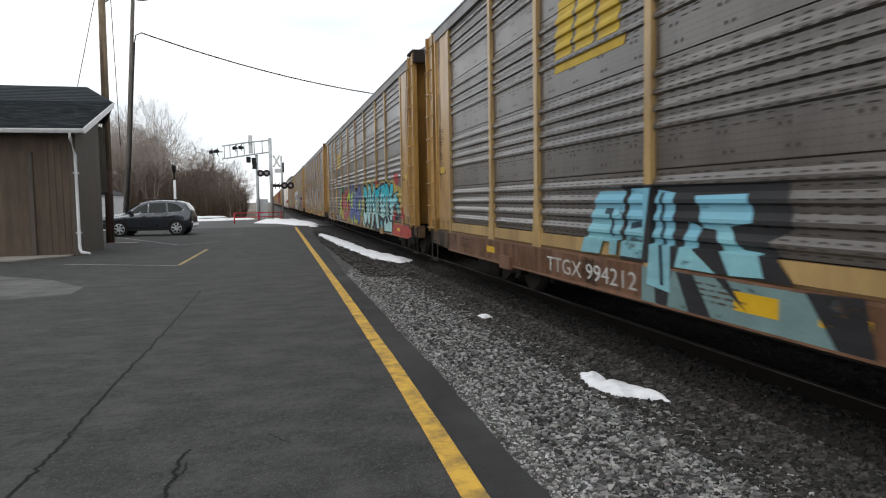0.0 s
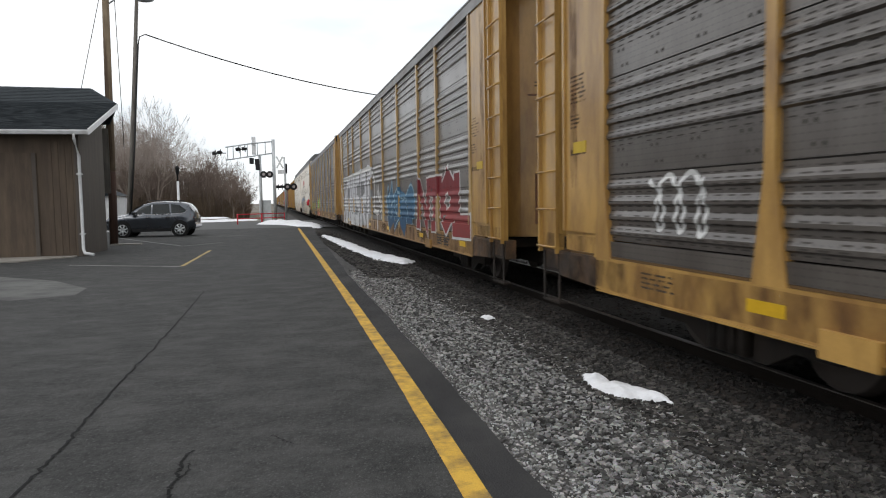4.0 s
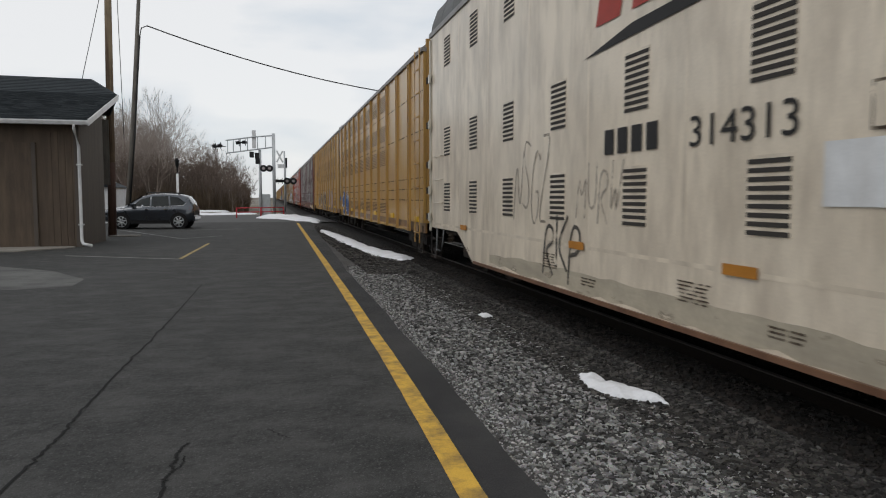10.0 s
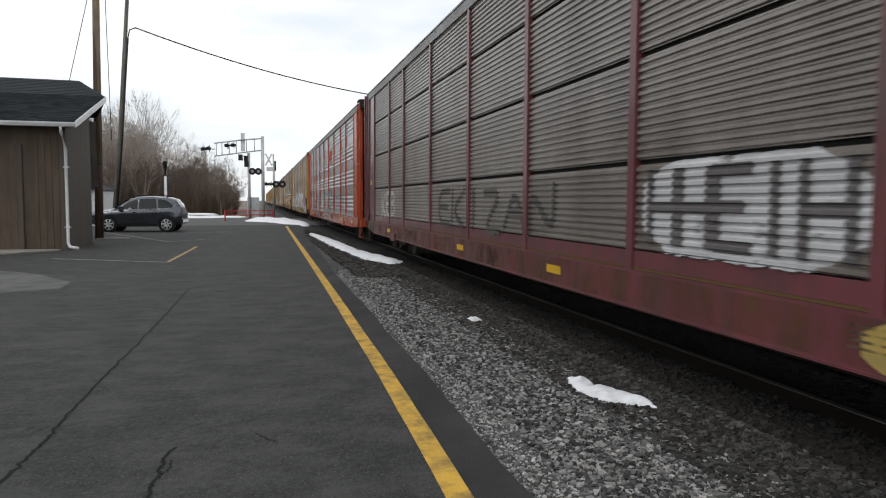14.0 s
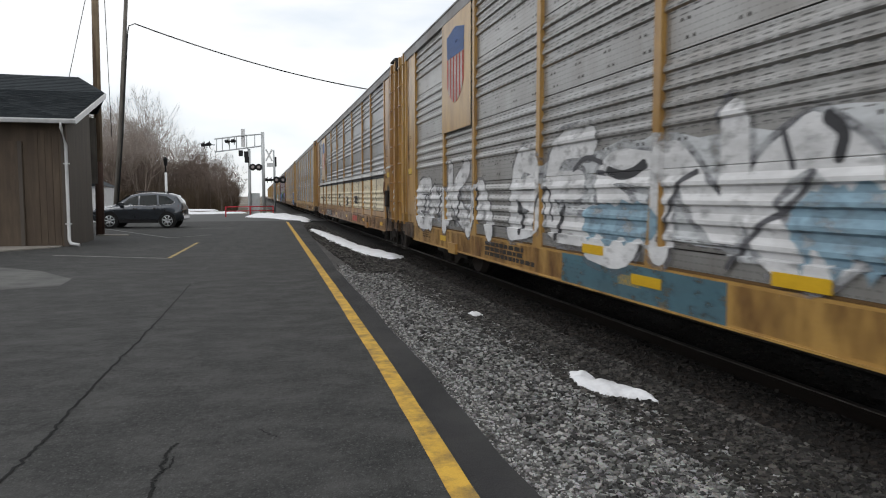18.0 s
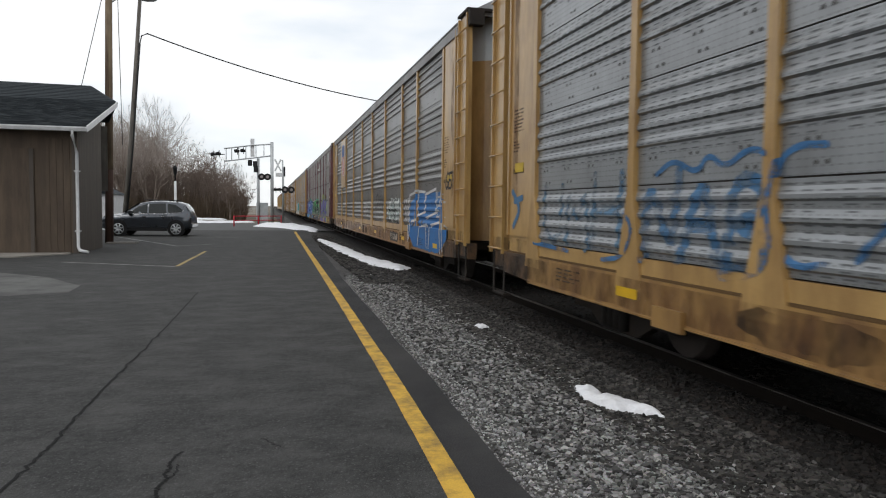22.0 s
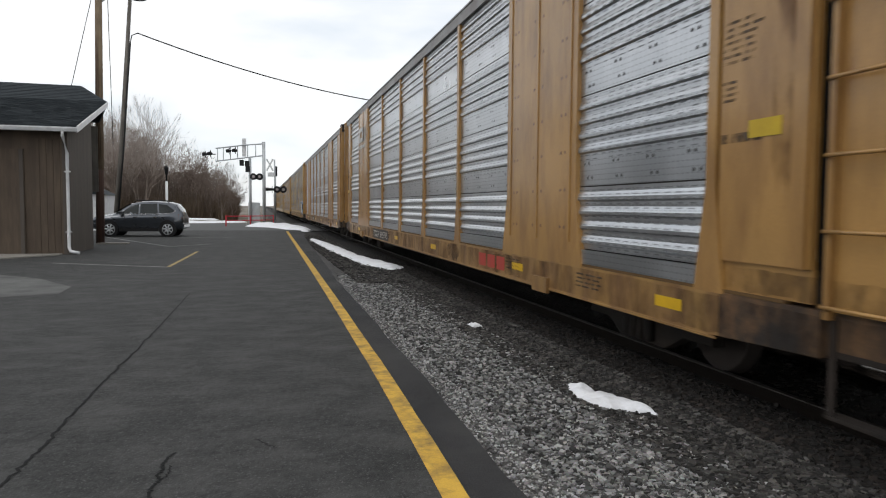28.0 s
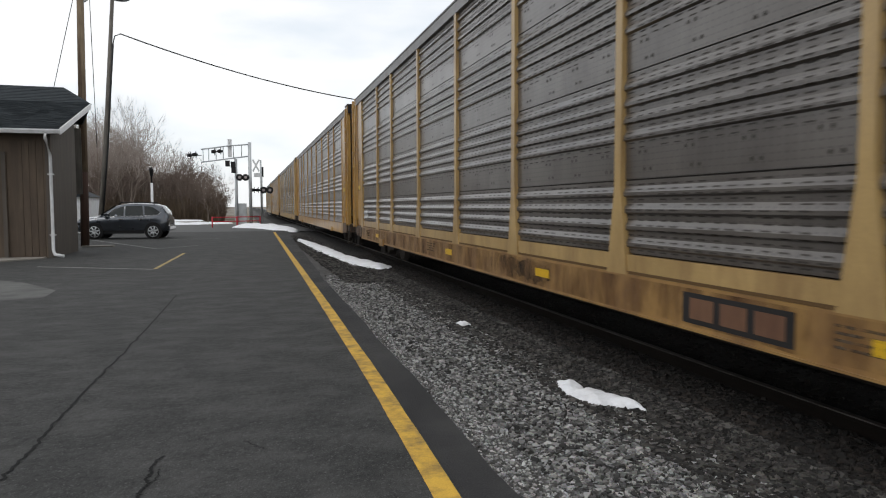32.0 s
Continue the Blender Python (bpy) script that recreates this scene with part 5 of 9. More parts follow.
def autorack(label, kind="rib", panel=None, post=None, sill=None, ends=None, door=None, flare=0.2, wide=False, kick=None, roof=None, cap=None, notice=True):
    """A long enclosed car carrier: sheets of steel between posts over a deep side sill, ladders and rounded doors at the ends."""
    panel, post = panel or sheet_old, post or yellow_old
    sill, ends = sill or post, ends or post
    door, kick, roof = door or ends, kick or panel, roof or roof_grey
    car = thing("autorack_car", label, "railway car", "freight train")
    under(car, HALF, 3.55, sill)
    for turned in (False, True):
        def sill_mesh(bm):
            prism(bm, [(-HALF + 1.70, 0.60), (-HALF + 2.2, 0.57), (HALF - 2.2, 0.57), (HALF - 1.70, 0.60), (HALF - 1.70, 0.945), (-HALF + 1.70, 0.945)], "x", SIDE - 0.022, SIDE + 0.2)
            box(bm, SIDE - 0.034, SIDE - 0.0221, -HALF + 1.72, HALF - 1.72, 0.572, 0.592)
        piece("side_sill", "side_sill", sill_mesh, [sill], car, turned=turned)
        piece("sill_seam", "sill_seam", lambda bm: box(bm, SIDE - 0.010, SIDE + 0.1, -HALF + 1.0, HALF - 1.0, 0.947, 0.970), [slot_brown], car, turned=turned)
        for s in (-1, 1):
            piece("end_sill", ("end_sill", s), lambda bm: (prism(bm, [(s * (HALF - 1.695), 0.60), (s * (HALF - 0.66), 0.64), (s * (HALF - 0.66), 0.945), (s * (HALF - 1.695), 0.945)][::s], "x", SIDE - 0.018, SIDE + 0.2),
                                                           box(bm, SIDE + 0.03, SIDE + 0.2, min(s * HALF, s * (HALF - 0.655)), max(s * HALF, s * (HALF - 0.655)), 0.66, 0.95)),
                  [sill if sill is orange else greasy], car, turned=turned, label="" if sill is orange else "greasy rusty end of the sill")
        piece("top_rail", "top_rail", lambda bm: (box(bm, SIDE - 0.03, SIDE + 0.10, -HALF + 0.7, HALF - 0.7, 4.863, 5.05), box(bm, SIDE - 0.045, SIDE + 0.02, -HALF + 0.7, HALF - 0.7, 5.052, 5.08)), [roof], car, turned=turned)
        for k, w in enumerate(BAYS):
            y = POSTS[k]
            if wide and k in (1, 7):
                wp = piece("wide_plate", ("plate", w), lambda bm: prism(bm, [(-0.34, 0.936), (w + 0.34, 0.936), (w + 0.16, 1.75), (w + 0.16, 4.95), (-0.16, 4.95), (-0.16, 1.75)], 'x', SIDE - 0.026, SIDE + 0.04), [post], car, (0, y, 0), turned, "wide plain painted steel plate")
                tagged(piece("plate_bolts", ("bolts", w), lambda bm: [box(bm, SIDE - 0.030, SIDE - 0.0255, q - 0.017, q + 0.017, 1.35 + 0.44 * r, 1.385 + 0.44 * r) for q in (0.14, 0.26, w / 2 - 0.14, w / 2 + 0.14, w - 0.26, w - 0.14) for r in range(9)], [rust_brown], wp), kind="stuff")
                for q in (0.0, w / 2, w):
                    piece("plate_rib", "wide_rib", lambda bm: box(bm, SIDE - 0.040, SIDE - 0.027, -0.02, 0.02, 1.2, 4.94), [post], wp, (0, q, 0))
                continue
            if turned:
                continue
            piece("kick_strip", ("kick", w), lambda bm: box(bm, SIDE - 0.004, SIDE + 0.05, 0.065, w - 0.065, 0.972, 1.128), [kick], car, (0, y, 0), turned)
            for j in range(TIERS):
                piece("steel_sheet", ("sheet", kind, w, j), sheet_mesh(kind, w, j), [panel, bolt_dark if kind == "rib" else slot_dark, DASH.get(panel.name, bolt_dark)], car, (0, y, 0), turned)
        for k, y in enumerate(POSTS):
            if wide and k in (1, 2, 7, 8):
                continue
            if turned:
                continue
            f = flare or (0.15 if k in (1, 2, 7, 8) and kind == "rib" else 0)
            piece("post", ("post", f), post_mesh(f), [post], car, (0, y, 0), turned)
        if turned:
            tagged(piece("far_flank_sheets", ("far", kind, wide), far_flank(kind, wide), [panel, bolt_dark if kind == "rib" else slot_dark, bolt_dark], car, turned=True), kind="stuff")
            tagged(piece("far_flank_posts", ("far_posts", flare, wide), far_posts(flare, wide), [post], car, turned=True), kind="stuff")
        for s in (-1, 1):
            e = s * HALF

            def plate(bm):
                box(bm, SIDE - 0.005, SIDE + 0.05, -0.50, 0.48, 1.20, 5.00)
                box(bm, SIDE + 0.02, SIDE + 0.06, -0.50, 0.48, 0.97, 1.198)
            piece("end_plate", "end_plate", plate, [ends], car, (0, e - s * 1.28, 0), turned)
            piece("plate_rib", "plate_rib", lambda bm: box(bm, SIDE - 0.035, SIDE - 0.006, -0.03, 0.03, 1.2, 4.98), [ends], car, (0, e - s * 0.84, 0), turned)
            if notice:
                piece("notice_plate", "notice_plate", lambda bm: box(bm, SIDE - 0.012, SIDE - 0.006, -0.17, 0.17, 2.12, 2.25), [decal_yellow], car, (0, e - s * 1.25, 0), turned, "yellow notice plate")
            piece("jacking_pad", "jacking_pad", lambda bm: box(bm, SIDE - 0.07, SIDE - 0.0225, -0.24, 0.24, 0.53, 0.72), [sill], car, (0, s * 8.3, 0), turned)

            def back(bm):
                box(bm, SIDE + 0.10, SIDE + 0.14, -0.11, 0.11, 0.97, 5.0)
            piece("dark_slot", "slot", back, [slot_dark], car, (0, e - s * 0.72, 0), turned)
            lad = piece("ladder", "ladder", lambda bm: box(bm, SIDE + 0.006, SIDE + 0.07, 0.0, 0.62, 0.95, 5.10), [ends], car, (0, e if s < 0 else e - 0.62, 0), turned)
            for y in (0.005, 0.57):
                piece("ladder_rail", "ladder_rail", lambda bm: box(bm, SIDE - 0.045, SIDE + 0.005, 0, 0.045, 0.90, 5.10), [ends], lad, (0, y, 0))
            for r in range(9):
                piece("rung", "rung", lambda bm: tube(bm, [(SIDE - 0.06, 0.0, 0), (SIDE - 0.06, 0.62, 0)], 0.014, 6), [ends], lad, (0, 0, 0.98 + 0.48 * r))
            if s < 0:
                d = piece("end_door", "arc_door", arc_door, [door], car, (0, -HALF, 0), turned)
                piece("hatch_frame", "door_hatch", door_hatch, [rust_brown], d, (0, 0.03, 0))
                piece("door_seam", "door_seam_bar", lambda bm: box(bm, -1.05, -0.02, 0.0, 0.05, 3.20, 3.225), [rust_brown], d, (0, 0.03, 0))
                tagged(piece("stencil_text", "door_stencil", door_stencil, [decal_grey], d, (0, 0.03, 0)), kind="stuff")
                if cap:
                    piece("door_cap", "door_cap", lambda bm: arc_door(bm, 4.36, 5.145, 0.006), [cap], d, (0, 0, 0), label="pale bare upper part of the end door")
                piece("top_bracket", "top_bracket", lambda bm: (box(bm, SIDE - 0.03, SIDE + 0.5, 0.0, 0.7, 5.142, 5.19), box(bm, SIDE - 0.02, SIDE + 0.25, -0.14, 0.06, 4.86, 5.141)), [iron], car, (0, -HALF, 0), turned)
            if s > 0:
                def mirrored(bm):
                    arc_door(bm)
                    bmesh.ops.transform(bm, matrix=Matrix.Diagonal((1, -1, 1, 1)), verts=bm.verts)
                    bmesh.ops.reverse_faces(bm, faces=bm.faces[:])
                piece("end_door", "arc_door_back", mirrored, [door], car, (0, HALF, 0), turned)
    piece("roof", "roof_a", roof_mesh(HALF, 5.08, 5.62), [roof], car)
    return car


# ---- paint on the flanks ----
def split(poly, axis, value):
    lo, hi = [], []
    for p, q in zip(poly, poly[1:] + poly[:1]):
        if p[axis] <= value:
            lo.append(p)
        if p[axis] >= value:
            hi.append(p)
        if (p[axis] - value) * (q[axis] - value) < 0:
            f = (value - p[axis]) / (q[axis] - p[axis])
            c = (p[0] + (q[0] - p[0]) * f, p[1] + (q[1] - p[1]) * f)
            lo.append(c)
            hi.append(c)
    return [r for r in (lo, hi) if len(r) > 2]


Z_BREAKS = {k: sorted({round(BASE[k] + STEP * j + a, 4) for j in range(TIERS) for a, d in PROFILE[k] if BASE[k] + STEP * j + a > Z0} | {Z0}) for k in PROFILE}
for k in PROFILE:
    Z_BREAKS[k] = sorted(set(Z_BREAKS[k]) | {Z0 + 0.009})
Z_BREAKS["flat"] = []


def on_flank(car, name, polys, material, kind, lift, label="", posts=True, half_post=0.061, joined=False):
    """Thin paint that follows the ribs, posts and sill of the flank: convex shapes in (y, z), or lists of them, each stroke a part of its own."""
    if joined:
        return stroke_on(car, name, polys, material, kind, lift, label, posts, half_post)
    for i, group in enumerate(polys):
        stroke_on(car, name, group if hasattr(group[0][0], "__len__") else [group], material, kind, lift + 0.0002 * (i % 11), label, posts, half_post)


def stroke_on(car, name, polys, material, kind, lift, label, posts, half_post):
    spots, faces = {}, []
    zb = Z_BREAKS[kind]
    yb = sorted(v for p in POSTS for v in (p - half_post - 0.009, p - half_post, p + half_post, p + half_post + 0.009)) if posts else []
    foot = {"cream": 0.47, "rack": 0.74}.get(car.get("flank", ""), 0.572)
    for poly in polys:
        bits = [[(p[0], max(p[1], foot)) for p in poly]]
        if max(p[1] for p in poly) < foot + 0.005:
            continue
        for axis, breaks in ((0, yb), (1, zb)):
            a, b = min(p[axis] for p in poly), max(p[axis] for p in poly)
            for v in breaks:
                if a < v < b:
                    bits = [r for q in bits for r in (split(q, axis, v) if min(p[axis] for p in q) < v < max(p[axis] for p in q) else [q])]
        for q in bits:
            cy = sum(p[0] for p in q) / len(q)
            cz = sum(p[1] for p in q) / len(q)
            on_post = posts and cz > 0.9 and any(abs(cy - p) < half_post for p in POSTS)
            face = []
            for y, z in q:
                d = 0.025 if on_post else (depth_at(kind, min(max(z + (1e-4 if cz > z else -1e-4), Z0), Z1)) - 0.03 if cz > Z0 else 0.023)
                key = (round(y, 3), round(z, 3))
                spot = spots.setdefault(key, [len(spots), -1.0])
                spot[1] = max(spot[1], 0.0 if kind == "flat" else d)
                if spot[0] not in face:
                    face.append(spot[0])
            if len(face) > 2:
                faces.append(tuple(face))
    if not faces:
        return None
    me = bpy.data.meshes.new(name)
    me.from_pydata([(SIDE - d - lift, *key) for key, (i, d) in spots.items()], [], faces)
    me.materials.append(material)
    return part(name, me, None, car, label)


GLYPHS = {
    "B": [[(.05, 0), (.05, 1), (.8, .9), (.8, .6), (.1, .52), (.9, .4), (.9, .1), (.05, 0)]], "D": [[(.05, 0), (.05, 1), (.7, .9), (.95, .5), (.7, .1), (.05, 0)]],
    "P": [[(.05, 0), (.05, 1), (.85, .95), (.85, .55), (.1, .48)]], "Q": [[(.5, 1), (.05, .7), (.05, .3), (.5, 0), (.95, .3), (.95, .7), (.5, 1)], [(.6, .3), (1, 0)]],
    "A": [[(0, 0), (.5, 1), (1, 0)], [(.22, .38), (.78, .38)]], "C": [[(1, .85), (.6, 1), (.1, .8), (.05, .3), (.5, 0), (1, .15)]],
    "E": [[(1, 1), (.05, 1), (.05, 0), (1, 0)], [(.05, .52), (.8, .52)]], "F": [[(1, 1), (.05, 1), (.05, 0)], [(.05, .5), (.75, .5)]],
    "G": [[(1, .85), (.5, 1), (.05, .7), (.05, .25), (.5, 0), (1, .15), (1, .45), (.55, .45)]], "H": [[(0, 0), (0, 1)], [(1, 0), (1, 1)], [(0, .5), (1, .5)]],
    "I": [[(.5, 0), (.5, 1)]], "J": [[(.8, 1), (.8, .2), (.4, 0), (.05, .2)]], "K": [[(.05, 0), (.05, 1)], [(1, 1), (.1, .45), (1, 0)]], "L": [[(.05, 1), (.05, 0), (1, .02)]],
    "M": [[(0, 0), (.1, 1), (.5, .35), (.9, 1), (1, 0)]], "N": [[(.02, 0), (.05, 1), (.95, 0), (1, 1)]], "O": [[(.5, 1), (.05, .7), (.05, .3), (.5, 0), (.95, .3), (.95, .7), (.5, 1)]],
    "R": [[(.05, 0), (.05, 1), (.8, .95), (.9, .65), (.1, .5), (1, 0)]], "S": [[(1, .9), (.3, 1), (.05, .72), (.9, .35), (.7, 0), (0, .08)]],
    "T": [[(0, .98), (1, .98)], [(.5, 1), (.5, 0)]], "U": [[(.05, 1), (.05, .25), (.5, 0), (.95, .25), (.95, 1)]], "V": [[(0, 1), (.5, 0), (1, 1)]],
    "W": [[(0, 1), (.25, 0), (.5, .7), (.75, 0), (1, 1)]], "X": [[(0, 0), (1, 1)], [(0, 1), (1, 0)]], "Y": [[(0, 1), (.5, .5), (1, 1)], [(.5, .5), (.5, 0)]], "Z": [[(0, 1), (1, 1), (0, 0), (1, 0)]],
}


def letters(text, y, z, width, height, lean=0.0, wobble=0.0, seed=1):
    """Lines of the strokes of a word that reads from y towards -y."""
    rng = random.Random(seed)
    out, n = [], len(text)
    for i, ch in enumerate(text):
        if ch not in GLYPHS:
            continue
        dz, h, tip = rng.uniform(-wobble, wobble) * height, height * (1 + rng.uniform(-wobble, wobble)), rng.uniform(-wobble, wobble)
        for line in GLYPHS[ch]:
            out.append([(y - (i + 0.08 + 0.84 * u) / n * width - (lean + tip) * h * (v - 0.5), z + dz + h * v) for u, v in line])
    return out


def smooth(line, rounds=2):
    """Cuts the corners of a line, so that it bends softly."""
    for _ in range(rounds if len(line) > 2 else 0):
        out = [line[0]]
        for (ay, az), (by, bz) in zip(line, line[1:]):
            out += [(ay * 0.75 + by * 0.25, az * 0.75 + bz * 0.25), (ay * 0.25 + by * 0.75, az * 0.25 + bz * 0.75)]
        line = out + [line[-1]]
    return line


def bars(lines, thick, soft=False):
    """Ribbons along lines, one list of shapes for each; soft ones bend and end round, hard ones keep their corners."""
    out = []
    for line in lines:
        line = smooth(line) if soft else [p for i, p in enumerate(line) if not i or math.dist(p, line[i - 1]) > 1e-4]
        n, sides, polys = len(line), [], []
        ways = []
        for (ay, az), (by, bz) in zip(line, line[1:]):
            d = math.hypot(by - ay, bz - az) or 1e-6
            ways.append(((by - ay) / d, (bz - az) / d))
        for i, (y, z) in enumerate(line):
            (py, pz), (qy, qz) = ways[max(0, i - 1)], ways[min(n - 2, i)]
            ty, tz = py + qy, pz + qz
            d = math.hypot(ty, tz)
            uy, uz = (ty / d, tz / d) if d > 0.3 else (qy, qz)
            w = thick / 2 * min(1.6, 1 / max(0.3, uy * qy + uz * qz))
            if not soft and i in (0, n - 1):
                push = thick * 0.4 * (-1 if i == 0 else 1)
                y, z = y + uy * push, z + uz * push
            sides.append(((y - uz * w, z + uy * w), (y + uz * w, z - uy * w), uy, uz))
        for a, b in zip(sides, sides[1:]):
            polys.append([a[0], b[0], b[1], a[1]])
        if soft:
            for (l, r, uy, uz), sign in ((sides[0], -1), (sides[-1], 1)):
                cy, cz, h = (l[0] + r[0]) / 2, (l[1] + r[1]) / 2, math.dist(l, r) / 2
                polys.append([(cy + h * (math.cos(q) * uy * sign - math.sin(q) * uz), cz + h * (math.cos(q) * uz * sign + math.sin(q) * uy)) for q in (math.pi * k / 6 - math.pi / 2 for k in range(7))])
        out.append(polys)
    return out


def cloud(y0, y1, z0, z1, seed, n=40, ragged=0.12, square=False):
    """A ragged patch as a fan of slices."""
    rng = random.Random(seed)
    cols = []
    for k in range(n + 1):
        y = y0 + (y1 - y0) * k / n
        f = 1 if square else min(1, 0.35 + 3.5 * min(k, n - k) / n) ** 0.7
        mid, h = (z0 + z1) / 2, (z1 - z0) / 2
        wave = 0.5 + 0.5 * noise.noise((y * 2.3, seed * 7.7, 0))
        cols.append((y, mid - h * f * (1 - ragged * rng.random()), mid + h * f * (1 - ragged * (0.6 * wave + 0.4 * rng.random()))))
    return [[(a[0], a[1]), (b[0], b[1]), (b[0], b[2]), (a[0], a[2])] for a, b in zip(cols, cols[1:])]


def coats(car, kind, lines, thick, fill, edge=None, rim=0.05, shadow=None, shine=None, halo=None, soft=True, lift=0.004):
    """Thin coats over one another along lines: halo, drop shadow, rim, body and shine."""
    posts = kind != "flat"
    step = 0.003 if posts else 0.002
    lift = lift if posts else 0.004
    if halo:
        on_flank(car, "graffiti", bars(lines, thick + 4.5 * rim, soft), spray(halo), kind, lift, posts=posts)
        lift += step
    if shadow:
        on_flank(car, "graffiti", bars([[(a - 0.10, b - 0.08) for a, b in ln] for ln in lines], thick + 2 * rim, soft), spray(shadow), kind, lift, posts=posts)
        lift += step
    if edge:
        on_flank(car, "graffiti", bars(lines, thick + 2 * rim, soft), spray(edge), kind, lift, posts=posts)
        lift += step
    zs = [p[1] for ln in lines for p in ln]
    on_flank(car, "graffiti", bars(lines, thick, soft), spray(fill, min(zs) - thick / 3, max(zs) + thick / 3), kind, lift, "spray-painted graffiti", posts=posts)
    if shine:
        lift += step
        on_flank(car, "graffiti", bars([[(a + thick * 0.22, b + thick * 0.22) for a, b in ln] for ln in lines], thick * 0.13, soft), spray(shine), kind, lift, posts=posts)


def shape(car, kind, outline, colour, lift):
    """A flat painted shape with any outline."""
    zs = [p[1] for p in outline]
    tris = mathutils.geometry.tessellate_polygon([[Vector((y, z, 0)) for y, z in outline]])
    return stroke_on(car, "graffiti", [[outline[i] for i in t] for t in tris], spray(colour, min(zs), max(zs)), kind, lift, "spray-painted shape", kind != "flat", 0.061)


def graffiti(car, kind, y, z, width, height, text, fill, edge, thick=0.2, rim=0.06, lean=0.1, wobble=0.08, seed=1, back=None, shine=None, shadow=None, halo=None, soft=True):
    """A painted word."""
    if back:
        on_flank(car, "graffiti", cloud(y + 0.25, y - width - 0.25, z - 0.25, z + height + 0.25, seed), spray(back), kind, 0.002, posts=kind != "flat")
    coats(car, kind, letters(text, y, z + thick * 0.3, width, height - thick * 0.6, lean, wobble, seed), thick, fill, edge, rim, shadow, shine, halo, soft)


def scribble(car, kind, y, z, width, height, colour, thick=0.04, loops=6, seed=1):
    """A loose tag of loops."""
    rng = random.Random(seed)
    line = []
    for k in range(loops * 8):
        f = k / (loops * 8)
        a = 2 * math.pi * loops * f
        line.append((y - width * f - 0.22 * width / loops * math.sin(a) * 2, z + height * (0.5 + 0.5 * math.cos(a) * rng.uniform(0.6, 1.0))))
    on_flank(car, "graffiti", bars([line], thick, True), spray(colour), kind, 0.004, "thin spray-painted scribble", posts=kind != "flat")


TEXTS = {}


def lettering(parent, text, y, z, size, material, out=0.028, squeeze=1.0, name="lettering", fit=0.0):
    """Stencilled characters on the flank, read from y towards -y."""
    if text not in TEXTS:
        cu = bpy.data.curves.new("text", 'FONT')
        cu.body, cu.size = text, 1.0
        cu.resolution_u = 3
        tmp = bpy.data.objects.new("text", cu)
        scene.collection.objects.link(tmp)
        me = bpy.data.meshes.new_from_object(tmp.evaluated_get(bpy.context.evaluated_depsgraph_get()))
        bpy.data.objects.remove(tmp)
        bpy.data.curves.remove(cu)
        TEXTS[text] = ([tuple(v.co) for v in me.vertices], [tuple(p.vertices) for p in me.polygons])
        bpy.data.meshes.remove(me)
    vs, fs = TEXTS[text]
    if fit:
        squeeze = fit / (max(v[0] for v in vs) * size)
    me = bpy.data.meshes.new(name)
    me.from_pydata([(SIDE - out, y - v[0] * size * squeeze, z + v[1] * size) for v in vs], [], fs)
    me.materials.append(material)
    return part(name, me, None, parent, "stencilled characters")


def patch(parent, name, y0, y1, z0, z1, material, out=0.026, label=""):
    bm = bmesh.new()
    box(bm, SIDE - out, SIDE - out + 0.003, min(y0, y1), max(y0, y1), z0, z1)
    return part(name, bm, material, parent, label)


def bar_text(parent, y, z, width, lines, material, out=0.012, h=0.035, gap=0.07, seed=1):
    """Small stencil lines that cannot be read, as bars."""
    rng = random.Random(seed)
    bm = bmesh.new()
    for k in range(lines):
        a = y
        end = y - width * rng.uniform(0.75, 1.0)
        while a > end + 0.06:
            w = min(rng.uniform(0.08, 0.26), a - end)
            box(bm, SIDE - out, SIDE - out + 0.003, a - w, a, z - k * gap, z - k * gap + h)
            a -= w + 0.04
    return tagged(part("stencil_text", bm, material, parent, "small stencilled lines"), kind="stuff")


def grime(car, seed):
    """Soot at the ends, rust that runs down from posts and over the sill."""
    rng = random.Random(seed)
    for s in (-1, 1):
        on_flank(car, "grime", cloud(s * 11.0, s * 13.55, 0.60, 0.93, seed, 20, 0.2, True), soot, "rib", 0.0015, "greasy soot stain", posts=False, joined=True)
        on_flank(car, "grime", cloud(s * 11.82, s * 13.5, 0.97, 1.17, seed + 1, 20, 0.3, True), soot, "flat", 0.007, "greasy soot stain", posts=False, joined=True)
        on_flank(car, "grime", cloud(s * 12.42, s * 12.62, 1.7, 4.98, seed + 2, 12, 0.1, True), rust_run, "flat", 0.0075, "rust streaks", posts=False, joined=True)
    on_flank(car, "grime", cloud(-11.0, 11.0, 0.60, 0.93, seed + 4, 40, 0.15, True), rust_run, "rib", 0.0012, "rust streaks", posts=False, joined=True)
    for k in range(3):
        y = rng.uniform(-9.5, 9.5)
        on_flank(car, "grime", cloud(y, y + rng.uniform(0.6, 1.6), 0.60, 0.93, seed + 5 + k, 12, 0.5), soot, "rib", 0.0016, "dark stain", posts=False, joined=True)


